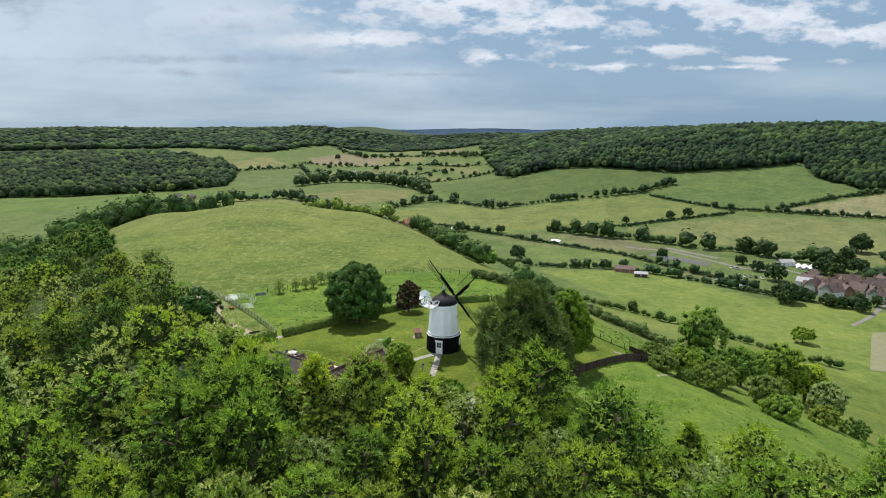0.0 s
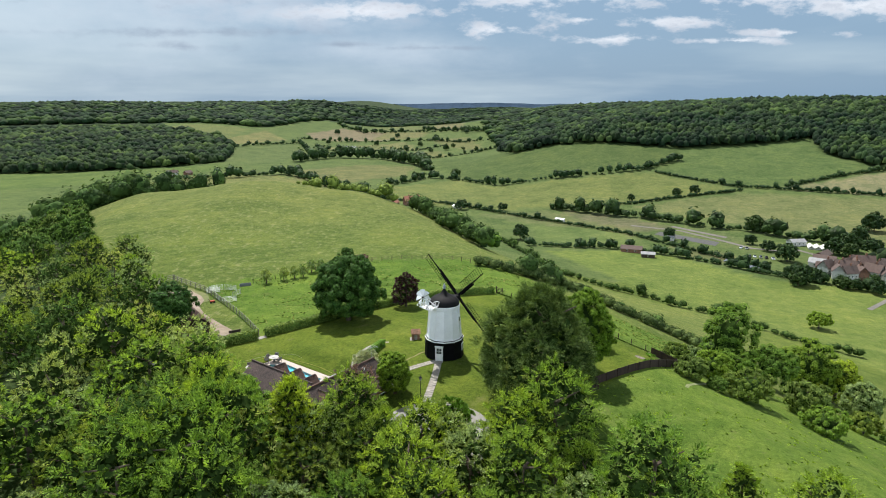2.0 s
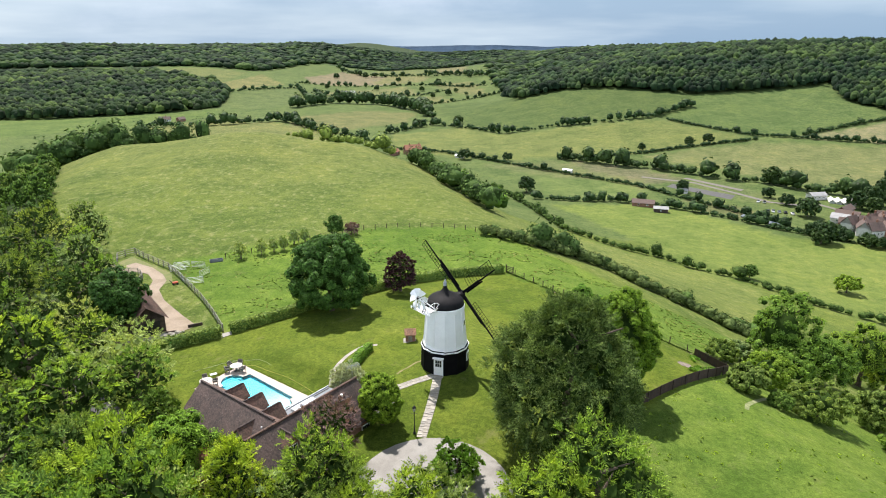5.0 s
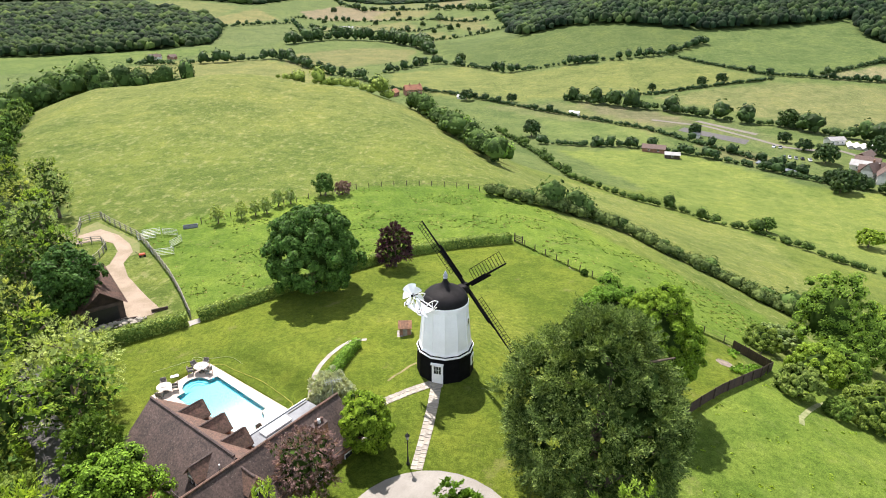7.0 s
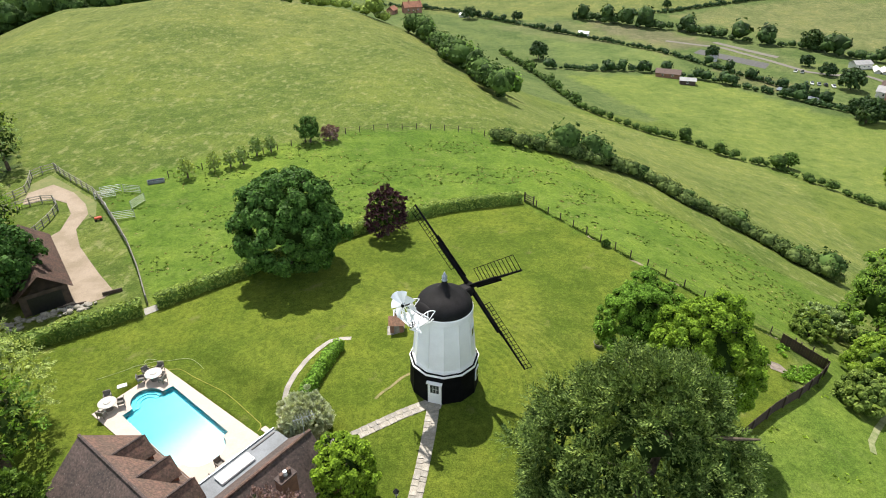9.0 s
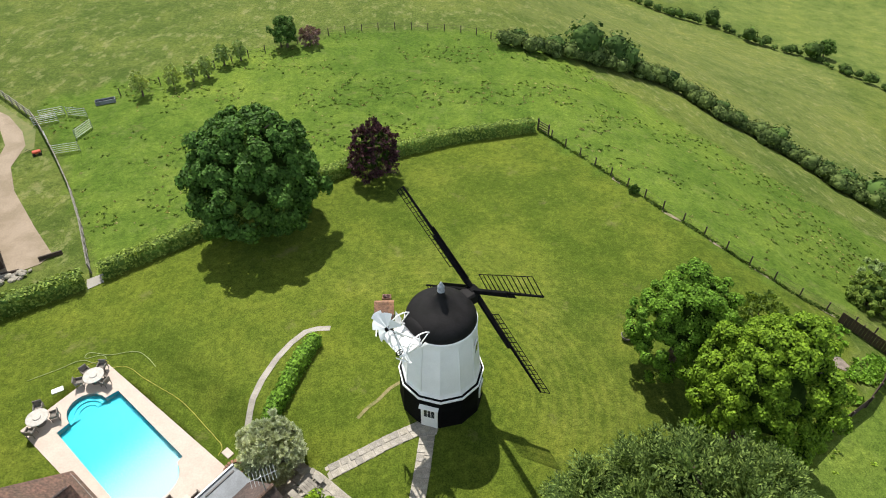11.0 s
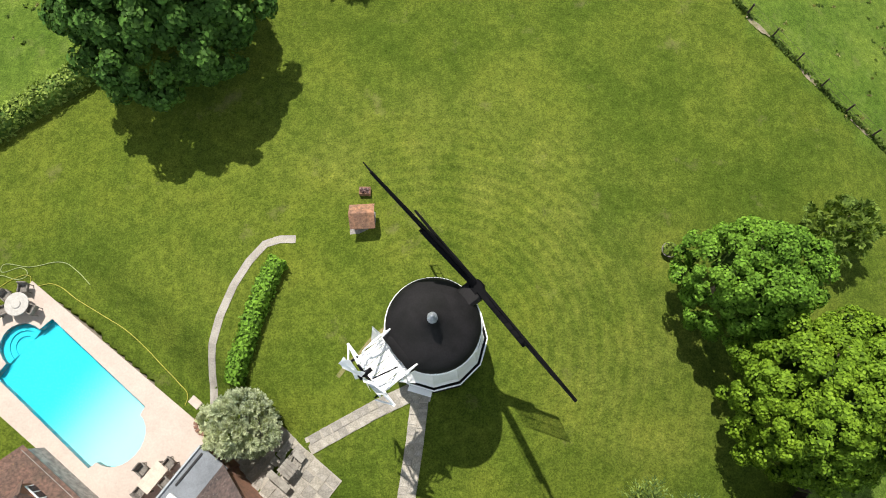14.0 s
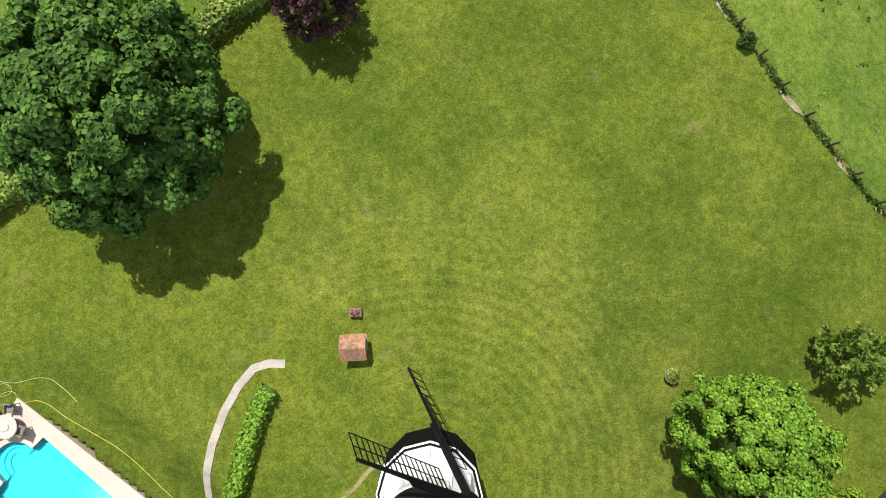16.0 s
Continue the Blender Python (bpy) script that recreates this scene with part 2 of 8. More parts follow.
def foliage(name, shades, gloss=0.55, through_light=0.16, vary=0.5, relief=0.0, spread=0.45, stands=0.0, mottle=0.36):
    """Leaves: every spray takes its own shade, every tree leans to a shade of its own; light passes through."""
    m, nt, b = material(name, gloss)
    geo = nt.nodes.new("ShaderNodeNewGeometry")
    info = nt.nodes.new("ShaderNodeObjectInfo")
    n = len(shades)
    shades = [tuple(q * (1.04 + mottle * (i - 1)) for q in c) for i, c in enumerate(shades)]
    leaf = ramp_of(nt, geo.outputs["Random Per Island"], [(i / (n - 1), c) for i, c in enumerate(shades)])
    tree = ramp_of(nt, info.outputs["Random"], [(0.0, (1 - vary * 0.6, 1 - vary * 0.45, 1 - vary * 0.3)), (0.5, (1, 1, 1)), (1.0, (1 + vary * 0.9, 1 + vary * 0.5, 1 - vary * 0.2))])
    patch = ramp_of(nt, noise_of(nt, spread, 4), [(0.3, (0.75, 0.8, 0.8)), (0.7, (1.2, 1.15, 1.0))])
    colour = blend(nt, blend(nt, leaf, tree, 1.0, "MULTIPLY"), patch, 1.0, "MULTIPLY")
    if stands:
        # stands of beech, oak and conifer, some tens of metres across
        stand = ramp_of(nt, noise_of(nt, stands, 3), [(0.4, (0.5, 0.6, 0.75)), (0.5, (0.9, 0.92, 0.95)), (0.58, (1.25, 1.15, 1.0)), (0.66, (1.5, 1.4, 1.1))])
        colour = blend(nt, colour, stand, 1.0, "MULTIPLY")
    nt.links.new(colour, b.inputs["Base Color"])
    b.inputs["Specular IOR Level"].default_value = 0.09
    if relief:
        bump_of(nt, b, noise_of(nt, 0.5, 5, 0.75), 1.0, relief)
    lit = nt.nodes.new("ShaderNodeBsdfTranslucent")
    warm = blend(nt, colour, (1.22, 1.2, 0.55), 1.0, "MULTIPLY")
    nt.links.new(warm, lit.inputs[0])
    mix = nt.nodes.new("ShaderNodeMixShader")
    mix.inputs[0].default_value = through_light
    nt.links.new(b.outputs[0], mix.inputs[1])
    nt.links.new(lit.outputs[0], mix.inputs[2])
    nt.links.new(mix.outputs[0], nt.nodes["Material Output"].inputs[0])
    return m


def turf():
    """Grass: the colour of each field from the land attribute, broken up from metres down to tufts."""
    m, nt, b = material("turf", 0.95)
    land = nt.nodes.new("ShaderNodeAttribute")
    land.attribute_name = "land"
    wild = nt.nodes.new("ShaderNodeAttribute")
    wild.attribute_name = "wild"
    broad = ramp_of(nt, noise_of(nt, 0.035, 5, 0.6), [(0.38, (0.80, 0.86, 0.80)), (0.5, (1, 1, 1)), (0.64, (1.15, 1.1, 1.04))])
    patch = ramp_of(nt, noise_of(nt, 0.28, 6, 0.65), [(0.37, (0.72, 0.80, 0.70)), (0.51, (1, 1, 1)), (0.66, (1.32, 1.2, 1.25))])
    tuft = ramp_of(nt, noise_of(nt, 1.9, 6, 0.78), [(0.35, (0.62, 0.68, 0.6)), (0.5, (1, 1, 1)), (0.65, (1.42, 1.36, 1.4))])
    blade = ramp_of(nt, noise_of(nt, 9.0, 4, 0.75), [(0.36, (0.55, 0.58, 0.55)), (0.64, (1.5, 1.46, 1.4))])
    c = blend(nt, land.outputs["Color"], broad, 1.0, "MULTIPLY")
    swathe = ramp_of(nt, noise_of(nt, 0.12, 5, 0.6), [(0.36, (0.78, 0.86, 0.8)), (0.5, (1, 1, 1)), (0.64, (1.24, 1.15, 1.3))])
    c = blend(nt, c, swathe, 0.55, "MULTIPLY")
    c = blend(nt, c, patch, 0.6, "MULTIPLY")
    c = blend(nt, c, tuft, 0.85, "MULTIPLY")
    c = blend(nt, c, blade, 0.85, "MULTIPLY")
    # mower rings round the mill
    co = nt.nodes.new("ShaderNodeTexCoord")
    mp = nt.nodes.new("ShaderNodeMapping")
    mp.inputs["Location"].default_value = (-0.1, -98.3, 0)
    nt.links.new(co.outputs["Object"], mp.inputs[0])
    wave = nt.nodes.new("ShaderNodeTexWave")
    wave.wave_type, wave.rings_direction = "RINGS", "Z"
    wave.inputs["Scale"].default_value, wave.inputs["Distortion"].default_value, wave.inputs["Detail"].default_value, wave.inputs["Detail Scale"].default_value = 0.42, 2.4, 3.0, 0.35
    nt.links.new(mp.outputs[0], wave.inputs["Vector"])
    far = nt.nodes.new("ShaderNodeVectorMath")
    far.operation = "LENGTH"
    nt.links.new(mp.outputs[0], far.inputs[0])
    near = nt.nodes.new("ShaderNodeMapRange")
    near.inputs["From Min"].default_value, near.inputs["From Max"].default_value = 17.0, 10.0
    near.inputs["To Max"].default_value = 0.6
    nt.links.new(far.outputs["Value"], near.inputs["Value"])
    mown = ramp_of(nt, wave.outputs[0], [(0.2, (0.86, 0.9, 0.86)), (0.8, (1.22, 1.15, 1.2))])
    # turf scalped pale where the mower turns, on the far side of the mill
    reach = nt.nodes.new("ShaderNodeMapRange")
    reach.inputs["From Max"].default_value = 24.0
    nt.links.new(far.outputs["Value"], reach.inputs["Value"])
    band = ramp_of(nt, reach.outputs[0], [(0.25, (0, 0, 0)), (0.4, (1, 1, 1)), (0.58, (1, 1, 1)), (0.8, (0, 0, 0))])
    sides = nt.nodes.new("ShaderNodeSeparateXYZ")
    nt.links.new(mp.outputs[0], sides.inputs[0])
    beyond = nt.nodes.new("ShaderNodeMath")
    nt.links.new(sides.outputs["X"], beyond.inputs[0])
    nt.links.new(sides.outputs["Y"], beyond.inputs[1])
    turn = nt.nodes.new("ShaderNodeMapRange")
    turn.inputs["From Min"].default_value, turn.inputs["From Max"].default_value = -1.0, 9.0
    nt.links.new(beyond.outputs[0], turn.inputs["Value"])
    scalp = ramp_of(nt, noise_of(nt, 0.3, 8, 0.75), [(0.36, (0.0, 0.0, 0.0)), (0.62, (1, 1, 1))])
    scalp = blend(nt, (0, 0, 0), blend(nt, (0, 0, 0), scalp, band), turn.outputs[0])
    c = blend(nt, c, (1.34, 1.2, 1.6), scalp, "MULTIPLY")
    c = blend(nt, c, mown, blend(nt, (0, 0, 0), near.outputs[0], blend(nt, (0.12, 0.12, 0.12), (1, 1, 1), turn.outputs[0])), "MULTIPLY")
    # pale seed heads in drifts across the rough pasture
    drift = ramp_of(nt, noise_of(nt, 0.7, 8, 0.72, stretch=(1.0, 0.6, 1)), [(0.54, (0, 0, 0)), (0.62, (1, 1, 1))])
    amount = blend(nt, (0, 0, 0), drift, wild.outputs["Fac"])
    c = blend(nt, c, (0.29, 0.29, 0.13), blend(nt, (0, 0, 0), amount, 0.42))
    # dry scuffed spots
    dry = ramp_of(nt, noise_of(nt, 0.33, 6, 0.7), [(0.6, (0, 0, 0)), (0.72, (0.42, 0.42, 0.42))])
    c = blend(nt, c, (0.21, 0.185, 0.085), dry)
    nt.links.new(c, b.inputs["Base Color"])
    b.inputs["Specular IOR Level"].default_value = 0.1
    bump_of(nt, b, noise_of(nt, 3.0, 6, 0.8), 0.55, 0.35)
    return m


def roof_tiles(name, colour, dark, lichen):
    """Old clay tiles: stained in patches, each strip weathered, flecked with lichen."""
    m, nt, b = material(name, 0.9)
    broad = ramp_of(nt, noise_of(nt, 0.8, 5), [(0.36, dark), (0.62, colour)])
    each = ramp_of(nt, noise_of(nt, 5.5, 2), [(0.35, (0.62, 0.62, 0.64)), (0.65, (1.3, 1.25, 1.2))])
    c = blend(nt, broad, each, 1.0, "MULTIPLY")
    fleck = ramp_of(nt, noise_of(nt, 7.0, 4, 0.7), [(0.62, (0, 0, 0)), (0.68, (0.7, 0.7, 0.7))])
    nt.links.new(blend(nt, c, lichen, fleck), b.inputs["Base Color"])
    bump_of(nt, b, noise_of(nt, 9.0, 4), 0.5, 0.03)
    return m


TURF = turf()
LEAF_MIXED = foliage("leaf_mixed", [(0.125, 0.222, 0.032), (0.185, 0.302, 0.046), (0.265, 0.395, 0.065)], through_light=0.42, vary=0.5, mottle=0.3)
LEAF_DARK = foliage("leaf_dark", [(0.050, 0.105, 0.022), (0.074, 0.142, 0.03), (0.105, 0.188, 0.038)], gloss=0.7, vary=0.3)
LEAF_LIGHT = foliage("leaf_light", [(0.175, 0.275, 0.030), (0.245, 0.355, 0.042), (0.33, 0.45, 0.062)], through_light=0.42, vary=0.4, mottle=0.3)
LEAF_OLIVE = foliage("leaf_olive", [(0.11, 0.175, 0.032), (0.165, 0.24, 0.045), (0.25, 0.33, 0.07)], through_light=0.4, vary=0.3, mottle=0.3)
LEAF_PALE = foliage("leaf_pale", [(0.20, 0.275, 0.10), (0.28, 0.365, 0.14), (0.37, 0.46, 0.19)], through_light=0.35, vary=0.35)
LEAF_SILVER = foliage("leaf_silver", [(0.34, 0.38, 0.25), (0.44, 0.48, 0.33), (0.56, 0.60, 0.44)], through_light=0.3, vary=0.1, mottle=0.2)
LEAF_PURPLE = foliage("leaf_purple", [(0.03, 0.016, 0.024), (0.055, 0.025, 0.036), (0.085, 0.04, 0.05)], vary=0.1)
LEAF_PLUM = foliage("leaf_plum", [(0.125, 0.075, 0.085), (0.185, 0.115, 0.125), (0.27, 0.185, 0.19)], through_light=0.3, vary=0.1)
LEAF_HEDGE = foliage("leaf_hedge", [(0.109, 0.167, 0.0322), (0.155, 0.224, 0.0437), (0.213, 0.282, 0.0633)], vary=0.2)
LEAF_FAR = foliage("leaf_far", [(0.030, 0.060, 0.022), (0.036, 0.070, 0.025), (0.044, 0.082, 0.028)], through_light=0.15, vary=0.3)
LEAF_CANOPY = foliage("leaf_canopy", [(0.017, 0.036, 0.018), (0.024, 0.048, 0.020), (0.040, 0.072, 0.025)], 0.8, 0.1, 0.2, 1.0, 0.02, stands=0.012)
LEAF_WOOD = foliage("leaf_wood", [(0.06, 0.125, 0.020), (0.085, 0.17, 0.028), (0.125, 0.225, 0.036)], vary=0.2, spread=0.08)
# inner leaves, darkened to paint the shade between the outer ones
CROWN_SHADE = painted("crown_shade", (0.045, 0.08, 0.017), (0.026, 0.048, 0.011), 1.0, 1.0, 6.0, 0.5)
CROWN_SHADE.node_tree.nodes["Principled BSDF"].inputs["Specular IOR Level"].default_value = 0.02
LEAF_SYCAMORE = foliage("leaf_sycamore", [(0.098, 0.195, 0.021), (0.122, 0.238, 0.026), (0.155, 0.29, 0.034)], vary=0.2)
LEAF_BRAMBLE = foliage("leaf_bramble", [(0.05, 0.082, 0.026), (0.07, 0.108, 0.034), (0.105, 0.15, 0.05)], gloss=0.7, vary=0.15)
GRASS_PALE = foliage("seed_heads", [(0.20, 0.20, 0.08), (0.27, 0.26, 0.11), (0.34, 0.32, 0.15)], 0.8, 0.3, 0.1)
GRASS_DARK = foliage("rank_grass", [(0.05, 0.085, 0.02), (0.075, 0.12, 0.026), (0.10, 0.15, 0.034)], 0.8, 0.3, 0.1)
LEAF_LIME = foliage("leaf_lime", [(0.102, 0.19, 0.014), (0.13, 0.225, 0.017), (0.168, 0.27, 0.024)], vary=0.1)
LEAF_HORNBEAM = foliage("leaf_hornbeam", [(0.058, 0.098, 0.026), (0.096, 0.15, 0.038), (0.18, 0.245, 0.066)], vary=0.1)
LEAF_SCRUB = foliage("leaf_scrub", [(0.032, 0.064, 0.018), (0.046, 0.086, 0.023), (0.07, 0.122, 0.032)], gloss=0.8, through_light=0.1, vary=0.2)
BARK = painted("bark", (0.16, 0.12, 0.085), (0.07, 0.055, 0.04), 0.95, 2.0, 14.0, 0.6)

# ---- land ----
# terrain begin
def step(a):
    a = np.clip(a, 0.0, 1.0)
    return a * a * (3 - 2 * a)


def ground(x, y):
    """Height of the land in metres: the mill's hilltop, the valley round it and the wooded ridges beyond."""
    floor = -64 + 82 * step((y - 470) / 760) * step((x + 40) / (270 + 380 * step((y - 880) / 420))) * (1 - 0.7 * step((y - 1900) / 1500))
    floor = floor + 70 * step((y - 860) / 1400) * step((-x - 150) / 500)
    floor = floor + 30 * step((y - 1300) / 2600) * (1 - step((np.abs(x) - 250) / 500))
    floor = floor + 10 * np.sin(x / 210.0 + 1.0) * np.sin(y / 260.0) * step((y - 700) / 600)
    top = -4.2 + 3.4 * np.exp(-(x ** 2 + (y - 97) ** 2) / 1000.0) + 0.45 * np.exp(-(x ** 2 + (y - 97.5) ** 2) / 45.0)
    du, dv = (x + 21.0) * 0.79 - (y - 94.2) * 0.61, (x + 21.0) * 0.61 + (y - 94.2) * 0.79
    flat = 1 - step(np.maximum(np.maximum(np.abs(du) - 9.0, np.abs(dv) - 5.2), 0) / 3.0)
    top = top + (-2.74 - top) * flat
    top = top + 5.5 * np.exp(-((x + 80) / 28.0) ** 2 - ((y - 288) / 80.0) ** 2)
    right = np.maximum(x - 44 + 0.35 * (y - 60) + (2.7 + 23.3 * step((x + 10) / 50)) * step((y - 190) / 110), 0)
    left = np.maximum(-x - 53 - 0.27 * np.maximum(y, 0), 0)
    front = np.maximum(y - 285, 0)
    out = np.sqrt(right ** 2 + left ** 2 + front ** 2)
    lie = 1 - np.tanh(out / 125.0) ** 1.25
    return floor + (top - floor) * lie
# terrain end

# Fields by their corners in the plan: colour of the sward, and how rough it grows.
LAWN = [(-38, 107), (-31, 111), (-23, 117.5), (-13, 126.5), (-7.5, 131), (1, 135), (10.6, 138), (20, 124.5), (29, 113), (36, 110), (30, 99), (20, 90), (12, 78), (-40, 78), (-45, 95)]
PADDOCK = [(-30.5, 112), (-38, 123.5), (-46.5, 136), (-52, 145), (-30, 160), (-22, 163), (-17, 167), (3.5, 168), (14, 168), (34, 150), (60, 130), (38, 112), (29, 113), (20, 124.5), (10.6, 138), (-7.5, 131)]
MEADOW = [(20, 90), (30, 99), (40, 110), (70, 120), (130, 90), (110, -60), (8, -60), (8, 60)]
FIELDS = [
    (PADDOCK, (0.093, 0.150, 0.021), 0.2),
    ([(12, 180), (40, 176), (70, 152), (90, 170), (120, 255), (75, 285), (50, 300), (20, 260)], (0.112, 0.142, 0.036), 1.0),
    (LAWN, (0.09, 0.125, 0.0155), 0.0),
    (MEADOW, (0.094, 0.146, 0.023), 0.2),
    ([(-29, 1092), (47, 1134), (100, 956), (172, 880), (234, 850), (311, 830), (273, 762), (240, 725), (172, 713), (65, 708), (12, 822)], (0.081, 0.109, 0.031), 0.1),
    ([(311, 830), (439, 850), (500, 880), (475, 800), (469, 722), (353, 655), (300, 651), (238, 717), (276, 762)], (0.092, 0.125, 0.037), 0.1),
    ([(-50, 620), (-60, 735), (11, 779), (64, 694), (171, 708), (236, 712), (295, 639), (177, 593), (100, 580), (40, 573)], (0.141, 0.155, 0.046), 0.2),
    ([(172, 577), (296, 627), (431, 602), (560, 600), (430, 400), (319, 439), (284, 469), (240, 504), (207, 543)], (0.150, 0.155, 0.058), 0.2),
    ([(345, 646), (515, 725), (700, 760), (650, 610), (439, 614)], (0.20, 0.18, 0.09), 0.1),
    ([(-900, 700), (-700, 850), (-470, 887), (-342, 971), (-316, 931), (-351, 850), (-384, 770), (-500, 700)], (0.106, 0.142, 0.037), 0.1),
    ([(-372, 760), (-332, 840), (-230, 850), (-120, 760), (-130, 640), (-260, 660)], (0.155, 0.158, 0.052), 0.2),
    ([(-655, 1467), (-619, 1600), (-468, 1560), (-453, 1331)], (0.134, 0.145, 0.048), 0.1),
    ([(-446, 1310), (-431, 1560), (-338, 1374), (-406, 1205)], (0.169, 0.158, 0.059), 0.1),
    ([(-360, 998), (-389, 1185), (-302, 1323), (-240, 1149), (-274, 995)], (0.106, 0.132, 0.044), 0.1),
    ([(-212, 900), (-129, 992), (-43, 972), (-50, 853), (-110, 780), (-190, 800)], (0.149, 0.145, 0.055), 0.2),
    ([(-345, 1608), (-300, 1900), (-118, 1800), (-119, 1571), (-292, 1450)], (0.190, 0.152, 0.089), 0.1),
    ([(-43, 1634), (62, 1600), (90, 1250), (-5, 1466)], (0.149, 0.145, 0.055), 0.1),
    ([(-258, 1281), (-88, 1530), (-53, 1337), (-204, 1230)], (0.155, 0.152, 0.059), 0.1),
    ([(31, 551), (91, 566), (158, 509), (130, 445), (98, 494), (56, 522)], (0.134, 0.145, 0.055), 0.2),
    ([(68, 504), (126, 496), (139, 446), (108, 422), (66, 432)], (0.120, 0.152, 0.044), 0.2),
    ([(104, 565), (159, 532), (182, 499), (154, 482), (111, 532)], (0.141, 0.132, 0.067), 0.2),
    ([(187, 499), (210, 488), (221, 437), (204, 418), (179, 465)], (0.120, 0.140, 0.050), 0.1),
    ([(-180, 1560), (-60, 1640), (-40, 1800), (-160, 1850)], (0.161, 0.150, 0.060), 0.1),
    ([(-230, 1900), (-60, 1850), (-20, 2050), (-200, 2150)], (0.134, 0.145, 0.052), 0.1),
    ([(-50, 1900), (60, 1820), (70, 2100), (-10, 2150)], (0.171, 0.150, 0.070), 0.1),
    ([(-60, 1130), (10, 1180), (-10, 1330), (-60, 1300)], (0.139, 0.140, 0.050), 0.1),
    ([(155, 432), (176, 424), (197, 387), (180, 374), (154, 408)], (0.150, 0.145, 0.060), 0.0),
    ([(65, 399), (118, 414), (142, 406), (177, 352), (240, 320), (250, 240), (160, 180), (125, 255), (101, 271), (89, 322)], (0.117, 0.155, 0.037), 0.25),
]
WOODS = {
    "ridge_wood": [(92, 900), (150, 885), (234, 850), (311, 825), (420, 850), (505, 880), (475, 800), (500, 735), (620, 770), (900, 800), (1500, 900), (1700, 1900), (700, 2400), (140, 2400), (110, 1300)],
    "valley_wood": [(-1300, 830), (-700, 850), (-528, 865), (-406, 935), (-347, 1005), (-385, 1180), (-455, 1290), (-470, 1325), (-660, 1450), (-900, 1500), (-1400, 1500)],
    "skyline_wood": [(-1900, 1500), (-660, 1620), (-460, 1620), (-430, 1950), (-340, 2250), (-340, 2900), (-1500, 2800)],
}
POOL_PIT = [(-28.0, 98.9), (-26.9, 100.4), (-25.2, 100.9), (-23.0, 100.3), (-16.4, 95.0), (-15.9, 92.9), (-16.6, 91.0), (-18.6, 89.9), (-20.4, 90.2), (-27.0, 95.6), (-28.2, 97.2)]
WOODLAND_FLOOR = (0.035, 0.06, 0.018)
HILL_GRASS = (0.094, 0.128, 0.027)
HILL_TOP = (0.117, 0.138, 0.037)
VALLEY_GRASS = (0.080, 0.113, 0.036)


# Woodland that clothes the near slopes, less the gardens and tracks.
NEAR_WOOD = [(60, 36), (44, 50), (36, 56), (27, 62), (20, 66), (12, 70), (7, 75), (2, 73), (-5, 72), (-9, 74), (-12, 71), (-18, 70), (-24, 74), (-28, 80), (-32, 82), (-33, 84), (-31, 91), (-35, 96), (-37, 101), (-41, 104), (-45, 108), (-46, 113), (-50, 118), (-53, 124), (-62, 132), (-66, 138), (-68, 150), (-80, 162), (-90, 168), (-108, 198), (-116, 212), (-152, 274), (-172, 300), (-215, 300), (-150, 130), (-80, 40)]
LANE = [(-46, 104), (-43, 97.5), (-40, 94.4), (-35.4, 90), (-32, 85), (-27, 74), (-18, 67)]


def inside(poly, x, y):
    """Which of the points x, y lie within the polygon."""
    hit = np.zeros(np.shape(x), bool)
    for (ax, ay), (bx, by) in zip(poly, poly[1:] + poly[:1]):
        cross = ((ay > y) != (by > y))
        if ay != by:
            hit ^= cross & (x < (bx - ax) * (y - ay) / (by - ay) + ax)
    return hit


def quick_mesh(name, verts, faces):
    """A mesh from arrays; faces all of one size."""
    verts, faces = np.asarray(verts, np.float32), np.asarray(faces, np.int32)
    me = bpy.data.meshes.new(name)
    n, k = faces.shape
    me.vertices.add(len(verts))
    me.vertices.foreach_set("co", verts.ravel())
    me.loops.add(n * k)
    me.loops.foreach_set("vertex_index", faces.ravel())
    me.polygons.add(n)
    me.polygons.foreach_set("loop_start", np.arange(0, n * k, k, dtype=np.int32))
    me.update(calc_edges=True)
    return me


